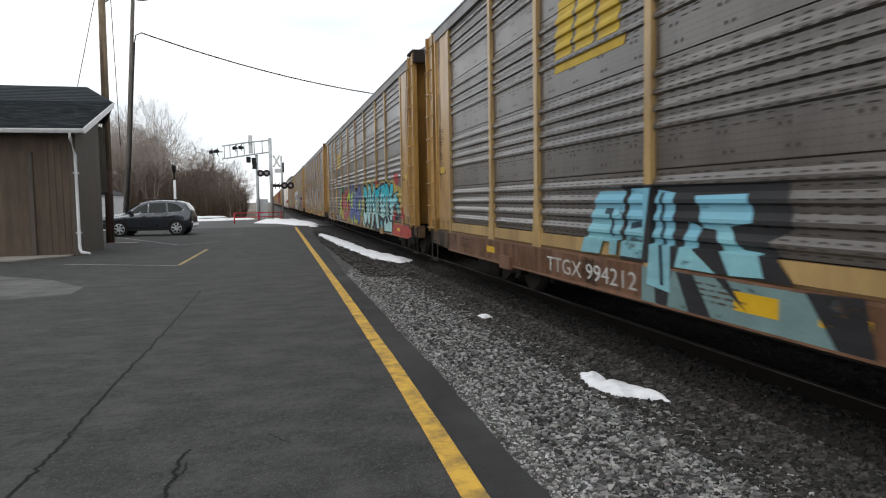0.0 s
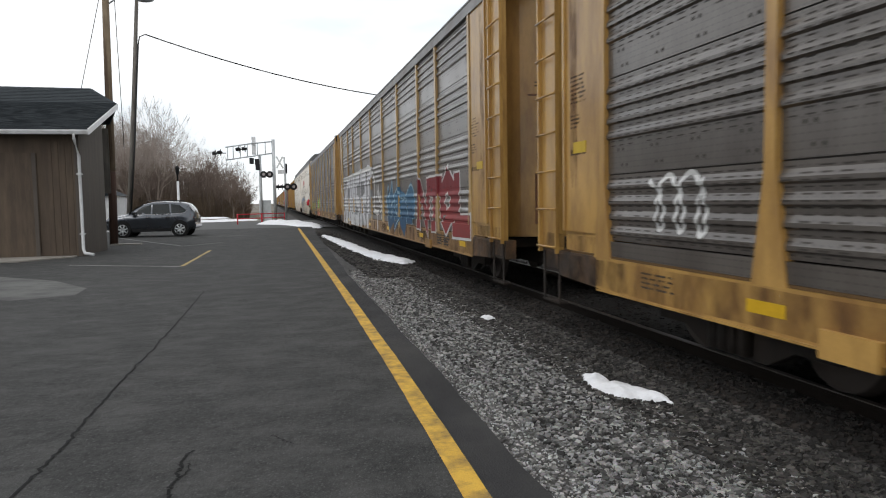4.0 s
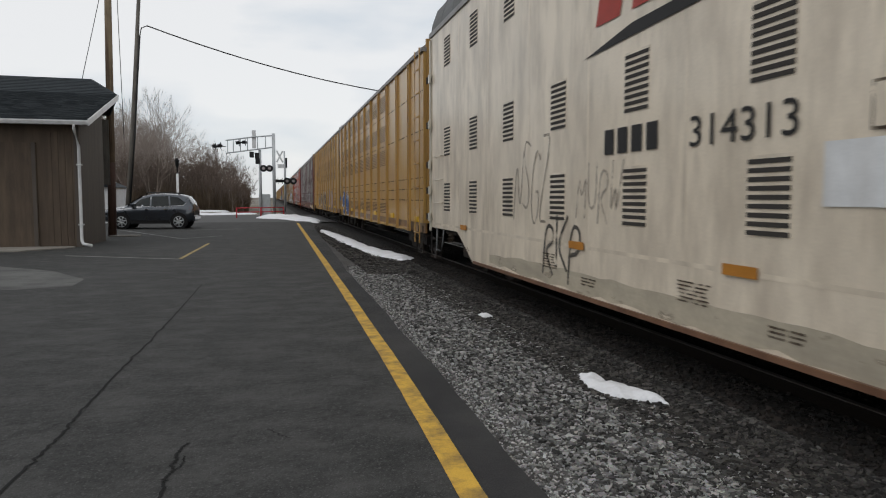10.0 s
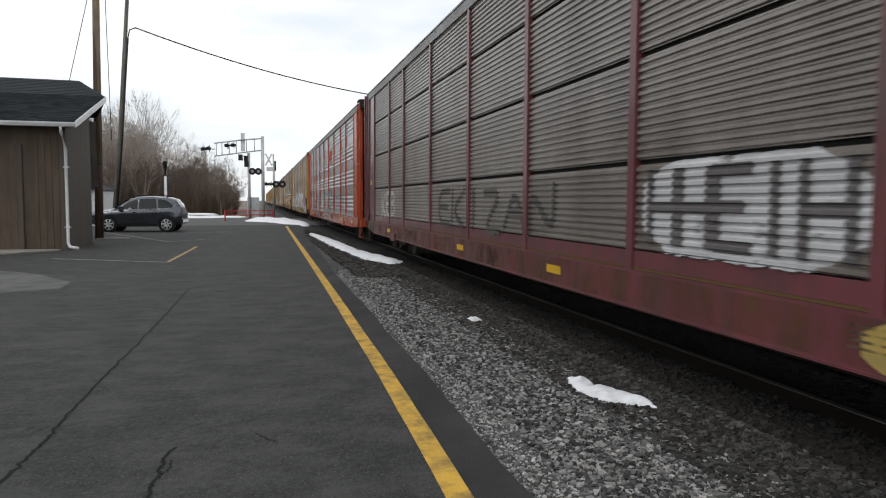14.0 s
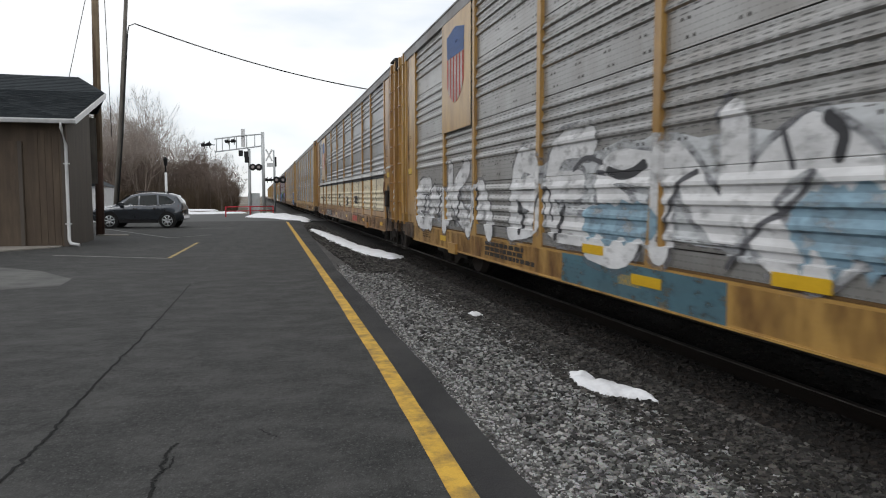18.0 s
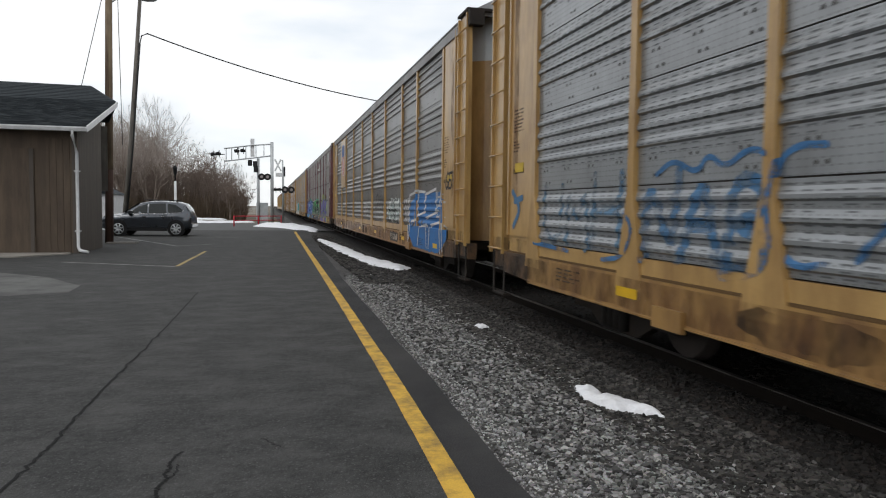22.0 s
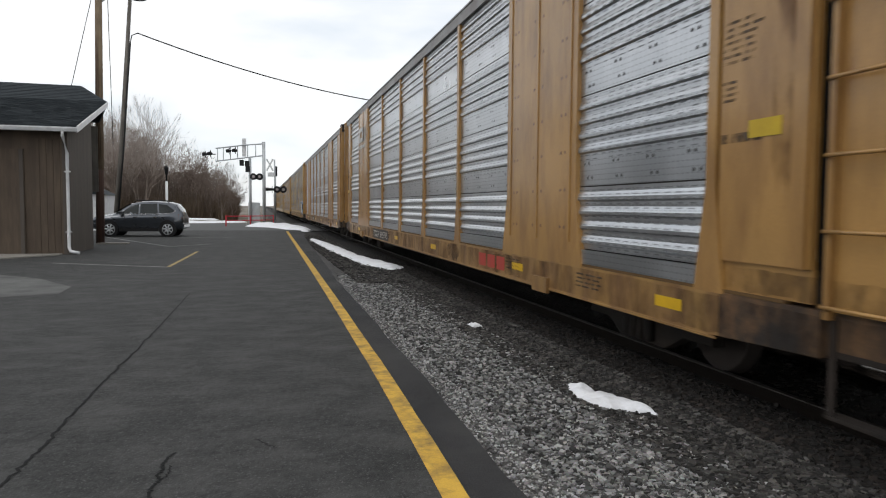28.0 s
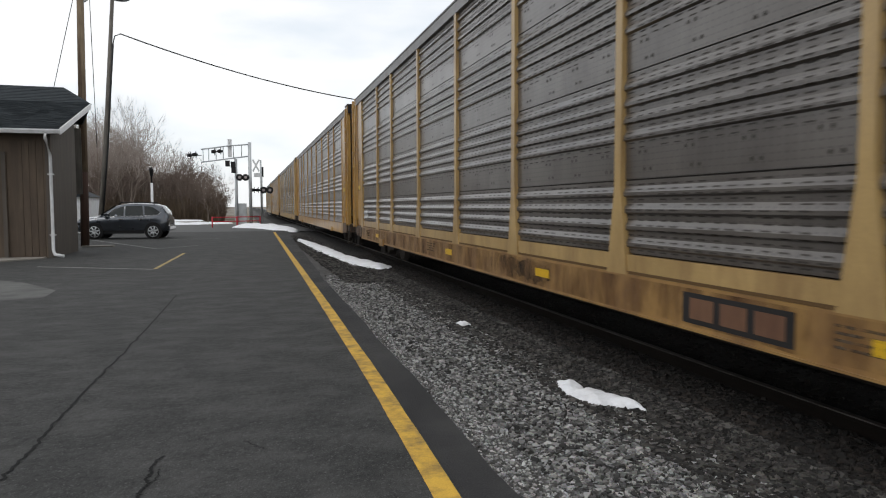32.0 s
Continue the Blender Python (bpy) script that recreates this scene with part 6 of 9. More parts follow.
def end_stencils(car, seed, colour):
    """The small notices that every car has on its end plates and sill."""
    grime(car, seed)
    for y in (-HALF + 1.75, HALF - 1.0):
        bar_text(car, y, 3.0, 0.46, 7, colour, 0.007, h=0.022, gap=0.05, seed=seed)
        bar_text(car, y, 2.1, 0.5, 1, colour, 0.007, h=0.07, seed=seed + 1)
        bar_text(car, y, 2.55, 0.3, 4, colour, 0.007, h=0.022, gap=0.045, seed=seed + 2)
    for k, y in enumerate((-11.4, -7.6, -2.6, 1.6, 8.9)):
        patch(car, "reflector", y, y + 0.42, 0.72, 0.82, reflector, label="yellow reflective strip")
    for y in (-6.9, -9.3, 3.4, 10.9):
        bar_text(car, y, 0.85, 0.7, 4, decal_grey, 0.026, h=0.018, gap=0.045, seed=seed + int(y))


def sill_number(car, y, text, width=2.62):
    patch(car, "number_board", y + 0.12, y - width, 0.61, 0.90, decal_black, label="black board on the side sill")
    lettering(car, text, y, 0.665, 0.27, decal_white, 0.030, fit=width - 0.12)


def shield(car, y, z, w, h):
    """A striped railway badge as plain shapes on a painted plate."""
    patch(car, "badge_plate", y - 0.15, y + w + 0.15, z - 0.5, z + h + 0.2, yellow_new, 0.034, "painted badge plate")
    mid, half = y + w / 2, 0.56

    def foot(a):
        return z + 0.42 * (a / half) ** 2 * 0.8
    bm = bmesh.new()
    prism(bm, [(mid - half, z + h * 0.62), (mid + half, z + h * 0.62), (mid + half + 0.03, z + h * 0.92), (mid, z + h), (mid - half - 0.03, z + h * 0.92)], "x", SIDE - 0.040, SIDE - 0.035)
    part("badge_field", bm, spray((0.10, 0.16, 0.34)), car)
    n = 11
    for k in range(n):
        a, b = -half + 2 * half * k / n, -half + 2 * half * (k + 1) / n - 0.004
        bm = bmesh.new()
        prism(bm, [(mid + a, foot(a)), (mid + b, foot(b)), (mid + b, z + h * 0.615), (mid + a, z + h * 0.615)], "x", SIDE - 0.040, SIDE - 0.035)
        part("badge_stripe", bm, decal_red if k % 2 == 0 else decal_white, car)


# ---- other carriers: smooth articulated units ----
def smooth_unit(label, length, paint_side, kind, joint_end):
    """One unit of an articulated carrier. joint_end: +1 or -1, the end that shares a truck with its partner."""
    half = length / 2
    car = thing("autorack_unit", label, "railway car", "freight train")
    car["flank"] = kind
    under(car, half, 2.6, paint_side, joint_end)
    low, edge = (0.42, 5.10) if kind == "cream" else (0.72, 5.0)
    pitch = 1.82 if kind == "cream" else 1.80
    n = int(length / pitch)
    lead = 1.24 if kind == "cream" else 1.2         # from the joint to the first panel seam
    j = joint_end
    spots = [half * j - j * (lead + pitch * k) for k in range(n)]
    if kind == "cream":
        spots = [9.64, 7.75, 5.86, 4.0, 2.2, 0.3, -1.4, -2.95, -4.81, -6.64] if j > 0 else [-9.47, -7.6, -5.7, -4.1, -2.45, -0.75, 1.2, 3.15, 5.07, 6.98, 8.9]
        n = len(spots)
    for turned in (False, True):
        flip = -1 if turned else 1
        if kind == "cream":
            def wall(bm):
                o = [(-half + 0.02, 0.93), (-half + 2.4, 0.93), (-half + 3.5, low), (half - 3.5, low), (half - 2.4, 0.93), (half - 0.02, 0.93), (half - 0.02, edge), (-half + 0.02, edge)]
                prism(bm, o, "x", SIDE, SIDE + 0.08)
            body = piece("side_wall", ("cream", round(half, 2)), wall, [paint_side], car, turned=turned)
            piece("belt_rail", ("belt", round(half, 2)), lambda bm: box(bm, SIDE - 0.0018, SIDE - 0.0003, -half + 0.02, half - 0.02, 1.00, 1.04), [paint_side], car, turned=turned)
            piece("lower_lip", ("lip", round(half, 2)), lambda bm: box(bm, SIDE - 0.03, SIDE - 0.0005, -half + 3.6, half - 3.6, low, low + 0.05), [rust_brown], car, turned=turned)
            for k, y in enumerate(spots):
                piece("seam_strip", "seam_strip", lambda bm: box(bm, SIDE - 0.0022, SIDE - 0.0005, -0.03, 0.03, 1.045, edge - 0.02), [paint_side], car, (0, (y + j * 0.65) * flip, 0), turned)
                for z in (1.31, 2.44, 4.25):
                    if k < n:
                        lv = piece("louvre", "louvre_c", lambda bm: box(bm, SIDE - 0.004, SIDE + 0.02, -0.24, 0.24, 0.0, 0.60), [paint_side], car, (0, (y - j * 0.21) * flip, z), turned)
                        for q in range(0 if turned else 9):
                            piece("slot", "slot_c", lambda bm: box(bm, SIDE - 0.010, SIDE - 0.0045, -0.23, 0.23, 0.0, 0.036), [bolt_dark], lv, (0, 0, 0.008 + 0.066 * q))
        else:
            piece("side_wall", ("rack", round(half, 2)), lambda bm: box(bm, SIDE + 0.02, SIDE + 0.08, -half + 0.02, half - 0.02, 0.98, edge), [paint_side], car, turned=turned)
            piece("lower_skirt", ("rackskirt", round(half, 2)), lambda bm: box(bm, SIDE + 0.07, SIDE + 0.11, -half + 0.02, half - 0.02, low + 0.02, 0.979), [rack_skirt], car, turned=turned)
            for k, y in enumerate(spots):
                piece("post", "rackpost", lambda bm: prism(bm, [(SIDE + 0.019, -0.105), (SIDE - 0.035, -0.105), (SIDE - 0.035, -0.075), (SIDE, -0.075), (SIDE, 0.075), (SIDE - 0.035, 0.075), (SIDE - 0.035, 0.105), (SIDE + 0.019, 0.105)], "z", low, edge), [paint_side], car, (0, y * flip, 0), turned)
                piece("post_web", "rackweb", lambda bm: box(bm, SIDE - 0.012, SIDE - 0.001, -0.074, 0.074, low + 0.02, edge - 0.02), [rack_shade], car, (0, y * flip, 0), turned, "rusty inner face of a post, darkened for the shade in its recess")

                def rivets(bm):
                    for q in (2.05, 1.79, 1.51, 3.18, 4.1):
                        for y0 in (-0.70, -0.52, -0.2, -0.06, 0.08, 0.22, 0.48, 0.66):
                            box(bm, SIDE + 0.013, SIDE + 0.0195, y0, y0 + 0.055, q, q + 0.028)
                tagged(piece("rivet_rows", "rack_rivets", rivets, [slot_dark], car, (0, (y - j * 0.9) * flip, 0), turned), kind="stuff")
                if not turned and k < n - 1:
                    piece("skirt_rail", "skirt_rail", lambda bm: box(bm, SIDE + 0.0, SIDE + 0.069, -0.77, 0.77, low + 0.01, low + 0.07), [paint_side], car, (0, (y - j * 0.9) * flip, 0), turned)
                for z, h, c in ((4.3, 0.5, 9), (3.36, 0.5, 9), (2.6, 0.5, 9), (1.10, 0.34, 7)):
                    if k < n - 3:
                        lv = piece("louvre", ("louvre_r", h), lambda bm: box(bm, SIDE + 0.012, SIDE + 0.0195, -0.68, 0.68, -0.02, h), [paint_side], car, (0, (y - j * 0.9) * flip, z), turned)
                        for q in range(0 if turned else c):
                            piece("slot", "slot_r", lambda bm: box(bm, SIDE + 0.006, SIDE + 0.0115, -0.66, 0.66, 0.0, 0.021), [slot_brown], lv, (0, 0, h / c * q))
                if k % 2 == 0:
                    piece("reflector", "rack_ref", lambda bm: box(bm, SIDE - 0.012, SIDE + 0.0195, -0.23, 0.23, 0, 0.13), [reflector], car, (0, (y - j * 0.9) * flip, 0.99), turned, "yellow reflective strip")
        piece("top_rail", ("u_top", round(half, 2), kind), lambda bm: box(bm, SIDE - 0.03, SIDE + 0.1, -half, half, edge + 0.002, edge + 0.1), [roof_grey], car, turned=turned)
    # the end away from the joint has ladders and doors; the joint has a dark bellows
    for turned in (False, True):
        def face(bm):
            box(bm, SIDE + 0.09, -0.01, 0.02, 0.10, 0.98, edge + 0.3)
        plain_end = (joint_end > 0) != turned
        y = -half
        piece("end_door" if plain_end else "joint_wall", ("face", kind, edge), face, [paint_side if plain_end else slot_dark], car, (0, y, 0), turned)

        def face2(bm):
            box(bm, 0.01, -SIDE - 0.09, 0.02, 0.10, 0.98, edge + 0.3)
        piece("end_door" if plain_end else "joint_wall", ("face2", kind, edge), face2, [paint_side if plain_end else slot_dark], car, (0, y, 0), turned)
        if not plain_end:
            piece("joint_bellows", ("bellows", kind), lambda bm: box(bm, SIDE + 0.35, -SIDE - 0.35, -0.5, 0.019, 0.9, edge), [slot_dark], car, (0, y, 0), turned, "black joint between the two units")
    s = -joint_end
    for turned in (False, True):
        flip = -1 if turned else 1
        if kind == "cream":
            y = (s * half - s * 0.93) * flip
            for z in (1.48, 1.97, 2.46):
                piece("rung", "c_rung", lambda bm: tube(bm, [(SIDE - 0.002, -0.27, 0), (SIDE - 0.07, -0.26, 0), (SIDE - 0.07, 0.26, 0), (SIDE - 0.002, 0.27, 0)], 0.013, 6), [paint_side], car, (0, y, z), turned, "thin grab rung")
            piece("stirrup", "c_stirrup", lambda bm: tube(bm, [(SIDE + 0.02, -0.28, 0.95), (SIDE + 0.0, -0.28, 0.62), (SIDE - 0.02, -0.20, 0.46), (SIDE - 0.02, 0.20, 0.46), (SIDE + 0.0, 0.28, 0.62), (SIDE + 0.02, 0.28, 0.95)], 0.02, 6), [roof_dull], car, (0, y, 0), turned)
            piece("end_post", "c_endpost", lambda bm: box(bm, SIDE - 0.03, SIDE - 0.001, -0.05, 0.05, 0.85, 5.05), [cream_door], car, ((0, (s * half - s * 0.09) * flip, 0)), turned)
            for q, z in enumerate((1.16, 1.75, 2.32, 3.2, 4.2)):
                hinge = piece("hinge_block", "c_hinge", lambda bm: box(bm, SIDE - 0.07, SIDE - 0.031, -0.07, 0.07, -0.09, 0.09), [cream_door], car, (0, (s * half - s * 0.16) * flip, z), turned, "white hinge block")
                piece("hinge_bar", "c_hingebar", lambda bm: box(bm, SIDE - 0.065, SIDE - 0.031, -0.10, 0.10, -0.07, 0.07), [iron], hinge, (0, s * 0.17 * flip, 0))
        else:
            ly = (s * half - (0.62 if s > 0 else 0) - 0.06 * s) if not turned else (-s * half - (0.62 if s < 0 else 0) + 0.06 * s)
            lad = piece("ladder", "u_ladder", lambda bm: box(bm, SIDE - 0.075, SIDE - 0.052, 0.02, 0.06, 0.5, 5.1), [paint_side], car, (0, ly, 0), turned)
            piece("ladder_rail", "u_rail", lambda bm: box(bm, SIDE - 0.075, SIDE - 0.052, 0.56, 0.60, 0.5, 5.1), [paint_side], lad)
            for r in range(8):
                piece("rung", "u_rung", lambda bm: tube(bm, [(SIDE - 0.085, 0.0, 0), (SIDE - 0.085, 0.62, 0)], 0.016, 6), [paint_side], lad, (0, 0, 0.75 + 0.55 * r))
    piece("roof", ("u_roof", round(half, 2), kind), roof_mesh(half, edge + 0.1, 6.15 if kind == "cream" else 5.66, True, kind == "cream"), [roof_dull if kind == "cream" else roof_grey], car)
    return car


# ---- the cars of the train, from the first to the last ----
GAPS = [16.11, 44.61, 73.13, 101.65, 130.15, 152.65, 174.9, 196.57, 218.4, 246.95, 275.44, 303.89, 331.85, 360.83, 389.32, 417.4, 446.6, 474.87, 503.38, 531.87, 560.37, 588.9, 617.4, 645.9]
SHIFT = {1: 0.2, 3: 0.25, 4: 0.1, 11: 0.4, 12: -0.1, 19: 0.1}   # slack in the couplings
TRAIN = []


def placed(car, k):
    """k: the car lies between joints k-1 and k."""
    a = GAPS[k - 1] if k else GAPS[0] - 28.5
    TRAIN.append((car, (a + GAPS[k]) / 2 + SHIFT.get(k, 0)))
    return car


WHITE, BLACK, GREY = (0.62, 0.62, 0.61), (0.018, 0.018, 0.02), (0.16, 0.16, 0.17)


def coat(car, kind, y0, y1, z0, z1, colour, seed=1, ragged=0.1, lift=0.002, n=40, square=False):
    """A plain sprayed patch."""
    return on_flank(car, "graffiti", cloud(y0, y1, z0, z1, seed, n, ragged, square), spray(colour, z0, z1), kind, lift, "spray-painted patch", posts=kind != "flat", joined=True)


def lines_on(car, kind, lines, thick, colour, lift=0.01, soft=False):
    return on_flank(car, "graffiti", bars(lines, thick, soft), spray(colour), kind, lift, "spray-painted lines", posts=kind != "flat")


def owner_board(car, y, w=1.15, colour=decal_dim):
    """The leasing mark on the sill, as plain blocks on a black board."""
    patch(car, "owner_board", y + 0.08, y - w - 0.02, 0.635, 0.885, decal_black, label="black board with a pale owner's mark")
    for k in range(3):
        a = y - k * w / 3
        patch(car, "mark_block", a - 0.02, a - w / 3 + 0.06, 0.675, 0.845, colour, 0.030)


def badge(car, y, z, w, h, colour):
    """A railway's emblem as plain slanted blocks with a bar under it."""
    polys = []
    for k in range(3):
        a = y - k * w / 3
        polys.append([(a, z + 0.16), (a - w / 3 + 0.1, z + 0.16), (a - w / 3 - 0.02, z + h), (a - 0.1, z + h)])
    polys.append([(y + 0.05, z), (y - w, z), (y - w - 0.05, z + 0.1), (y, z + 0.1)])
    on_flank(car, "emblem", polys, colour, "rib", 0.006, "plain painted emblem")


def hand_brake(car, y):
    """Chain box and wheel of the hand brake, with its dark grease."""
    bm = bmesh.new()
    box(bm, SIDE - 0.10, SIDE - 0.0055, y - 0.14, y + 0.14, 1.30, 1.75)
    hb = part("hand_brake", bevelled(bm, 0.03), iron, car, "greasy black hand brake housing")
    bm = bmesh.new()
    tube(bm, [(SIDE - 0.11, y, 1.62), (SIDE - 0.14, y + 0.03, 1.75), (SIDE - 0.12, y + 0.02, 2.0)], 0.02, 6)
    part("lever", bm, rust_brown, hb)
    bm = bmesh.new()
    tube(bm, [(SIDE - 0.06, y, 1.3), (SIDE - 0.05, y - 0.1, 0.9), (SIDE - 0.04, y + 0.2, 0.5), (SIDE + 0.1, y + 0.9, 0.42)], 0.018, 6)
    part("chain", bm, iron, hb)
    coat(car, "flat", y + 0.25, y - 0.22, 1.0, 2.0, (0.05, 0.035, 0.025), 5, 0.5, 0.0065, 12)


c = placed(autorack("grey ribbed car carrier with rusty sill and pale blue graffiti", panel=sheet_old, post=yellow_old, sill=rust_brown, ends=yellow_mid, kick=yellow_old, flare=0), 0)
end_stencils(c, 1, decal_grey)
CYAN = ((0.24, 0.50, 0.56), (0.17, 0.40, 0.52))
coat(c, "rib", 4.3, 1.85, 0.575, 0.925, (0.16, 0.25, 0.25), 3, 0.05, square=True)
for outline in ([(4.75, 1.71), (2.38, 1.67), (2.31, 1.35), (2.55, 1.25), (2.25, 0.96), (4.73, 0.96)], [(4.09, 0.92), (3.78, 0.92), (3.85, 0.58), (4.05, 0.60)], [(3.71, 0.92), (3.45, 0.92), (3.18, 0.58), (3.5, 0.58)], [(3.15, 0.93), (3.0, 0.93), (2.75, 0.70)], [(2.15, 0.93), (1.65, 0.95), (1.55, 0.575), (1.85, 0.575)]):
    shape(c, "rib", outline, BLACK, 0.004)
for outline in ([(5.29, 1.65), (4.69, 1.65), (4.82, 0.99), (4.98, 0.99), (4.95, 1.12), (5.12, 1.12), (5.2, 0.98), (5.67, 0.97)], [(4.58, 1.67), (4.15, 1.67), (4.30, 0.99), (4.73, 0.99)], [(4.08, 1.65), (3.80, 1.62), (3.80, 0.72), (4.20, 0.76)],
                [(3.47, 1.59), (2.8, 1.6), (2.72, 1.38), (3.02, 1.34), (2.86, 1.17), (2.63, 1.16), (2.56, 0.98), (2.96, 0.96), (3.2, 1.31), (3.37, 1.32)], [(3.56, 1.37), (3.39, 1.32), (3.46, 1.13), (3.14, 0.96), (3.73, 0.96)]):
    shape(c, "rib", outline, CYAN, 0.007)
lines_on(c, "rib", [[(5.1, 1.44), (4.98, 1.44), (4.96, 1.2)], [(4.0, 1.6), (3.93, 0.8)], [(4.56, 1.3), (4.4, 1.32)]], 0.06, (0.02, 0.05, 0.07), 0.010)
coat(c, "rib", 1.2, -3.0, 0.60, 0.925, (0.10, 0.10, 0.10), 6, 0.3)
badge(c, 6.5, 3.12, 1.75, 0.85, decal_yellow)
lettering(c, "TTGX 994212", 6.69, 0.665, 0.26, decal_white, 0.030, fit=2.3)
patch(c, "reflector", 2.9, 2.4, 0.70, 0.85, reflector)

c = placed(autorack("grey ribbed car carrier covered with teal and red graffiti", panel=sheet_old, post=yellow_old, sill=sill_worn, ends=yellow_mid, flare=0), 1)
end_stencils(c, 2, decal_grey)
coat(c, "rib", -3.3, -11.7, 0.96, 2.25, (0.46, 0.36, 0.07), 2, 0.35)
for y0, y1, z0, z1, s in ((-10.4, -11.1, 1.95, 2.4, 4), (-6.6, -7.2, 1.9, 2.3, 5), (-10.3, -11.0, 0.97, 1.3, 6)):
    coat(c, "rib", y0, y1, z0, z1, (0.42, 0.055, 0.06), s, 0.5, 0.009, 14)
coat(c, "rib", -3.6, -10.0, 0.57, 0.92, (0.24, 0.48, 0.46), 7, 0.15)
coat(c, "rib", -10.0, -13.0, 0.57, 0.92, (0.40, 0.06, 0.05), 8, 0.1)
for y0, y1, z0, z1, s in ((-11.5, -12.1, 1.0, 1.5, 31), (-12.0, -12.7, 1.7, 2.2, 32)):
    coat(c, "rib", y0, y1, z0, z1, (0.36, 0.07, 0.065), s, 0.8, 0.003, 14)
coats(c, "rib", [[(-3.81, 2.0), (-4.06, 0.95), (-4.7, 0.9), (-4.6, 1.8), (-3.9, 2.0)], [(-5.12, 2.0), (-5.0, 0.95), (-5.54, 0.9), (-5.62, 1.85), (-5.1, 2.0)], [(-6.39, 2.0), (-6.02, 1.52), (-6.55, 1.24), (-6.2, 0.85)]], 0.34, ((0.42, 0.66, 0.65), (0.03, 0.38, 0.44)), BLACK, 0.09, BLACK, (0.60, 0.78, 0.76), (0.40, 0.34, 0.10))
shape(c, "rib", [(-6.64, 1.9), (-7.87, 2.14), (-8.4, 2.15), (-8.76, 2.1), (-9.04, 2.21), (-9.5, 1.99), (-9.79, 2.12), (-10.12, 2.09), (-10.25, 1.98), (-10.22, 1.78), (-10.58, 1.8), (-10.96, 1.86), (-11.05, 1.83), (-10.92, 1.71), (-11.1, 1.62), (-11.23, 1.47), (-11.24, 1.24), (-11.12, 1.09), (-10.76, 1.01), (-10.7, 1.31), (-10.32, 1.27), (-10.29, 0.8), (-10.19, 0.65), (-9.68, 0.61), (-8.62, 0.59), (-6.63, 0.52)], BLACK, 0.012)
shape(c, "rib", [(-6.72, 1.85), (-7.87, 2.08), (-7.52, 1.77), (-7.41, 1.3), (-7.71, 0.67), (-7.27, 0.67), (-6.8, 1.25)], ((0.40, 0.64, 0.63), (0.03, 0.38, 0.46)), 0.015)
shape(c, "rib", [(-8.0, 2.02), (-8.4, 2.08), (-8.66, 1.97), (-8.71, 1.68), (-8.95, 1.5), (-9.05, 1.13), (-8.62, 1.02), (-7.88, 1.11), (-7.75, 1.58)], ((0.40, 0.64, 0.63), (0.03, 0.38, 0.46)), 0.015)
shape(c, "rib", [(-8.76, 1.99), (-9.04, 2.15), (-9.46, 1.92), (-9.5, 1.58), (-9.36, 1.41), (-9.43, 1.15), (-9.82, 0.94), (-10.15, 0.96), (-10.23, 0.79), (-10.09, 0.66), (-9.68, 0.66), (-8.81, 0.64), (-8.77, 0.9), (-9.14, 1.11), (-9.09, 1.38), (-8.91, 1.58)], ((0.40, 0.64, 0.63), (0.03, 0.38, 0.46)), 0.015)
shape(c, "rib", [(-9.58, 1.76), (-9.79, 2.06), (-10.15, 2.05), (-10.2, 1.9), (-10.1, 1.78), (-10.06, 1.59), (-10.48, 1.72), (-10.92, 1.8), (-10.86, 1.68), (-10.82, 1.48), (-10.48, 1.49), (-10.17, 1.39), (-10.27, 1.02), (-9.97, 0.99), (-9.66, 1.35), (-9.54, 1.58)], ((0.40, 0.64, 0.63), (0.03, 0.38, 0.46)), 0.015)
shape(c, "rib", [(-10.88, 1.64), (-11.0, 1.6), (-10.93, 1.46), (-10.92, 1.25), (-10.82, 1.26)], ((0.40, 0.64, 0.63), (0.03, 0.38, 0.46)), 0.015)
shape(c, "rib", [(-11.04, 1.46), (-11.19, 1.45), (-11.2, 1.27), (-11.12, 1.12), (-11.03, 1.15)], ((0.40, 0.64, 0.63), (0.03, 0.38, 0.46)), 0.015)
shape(c, "rib", [(-8.0, 0.91), (-8.35, 0.96), (-8.43, 0.67), (-8.21, 0.66)], ((0.40, 0.64, 0.63), (0.03, 0.38, 0.46)), 0.015)
shape(c, "rib", [(-8.14, 1.58), (-8.27, 1.68), (-8.4, 1.65), (-8.38, 1.5), (-8.24, 1.38)], BLACK, 0.018)
shape(c, "rib", [(-8.54, 1.32), (-8.83, 1.5), (-9.02, 1.42)], BLACK, 0.018)
shape(c, "rib", [(-9.88, 1.68), (-10.04, 1.74), (-9.99, 1.59)], BLACK, 0.018)
shape(c, "rib", [(-9.01, 1.1), (-9.39, 1.11), (-9.61, 0.94), (-9.19, 0.86)], BLACK, 0.018)
lines_on(c, "rib", [[(-6.64, 1.93), (-7.87, 2.17), (-8.39, 2.18), (-8.79, 2.12), (-9.04, 2.24), (-9.5, 2.03), (-9.79, 2.15), (-10.15, 2.11)], [(-10.22, 1.76), (-10.58, 1.82), (-10.99, 1.88)]], 0.05, (0.52, 0.42, 0.16), 0.01, True)
lines_on(c, "rib", [[(-3.9, 0.75), (-10.0, 0.72)]], 0.22, (0.33, 0.55, 0.54), 0.004)
for k in range(7):
    lines_on(c, "rib", [[(-4.4 - 0.85 * k, 0.90), (-4.7 - 0.85 * k, 0.62)]], 0.16, BLACK, 0.006)
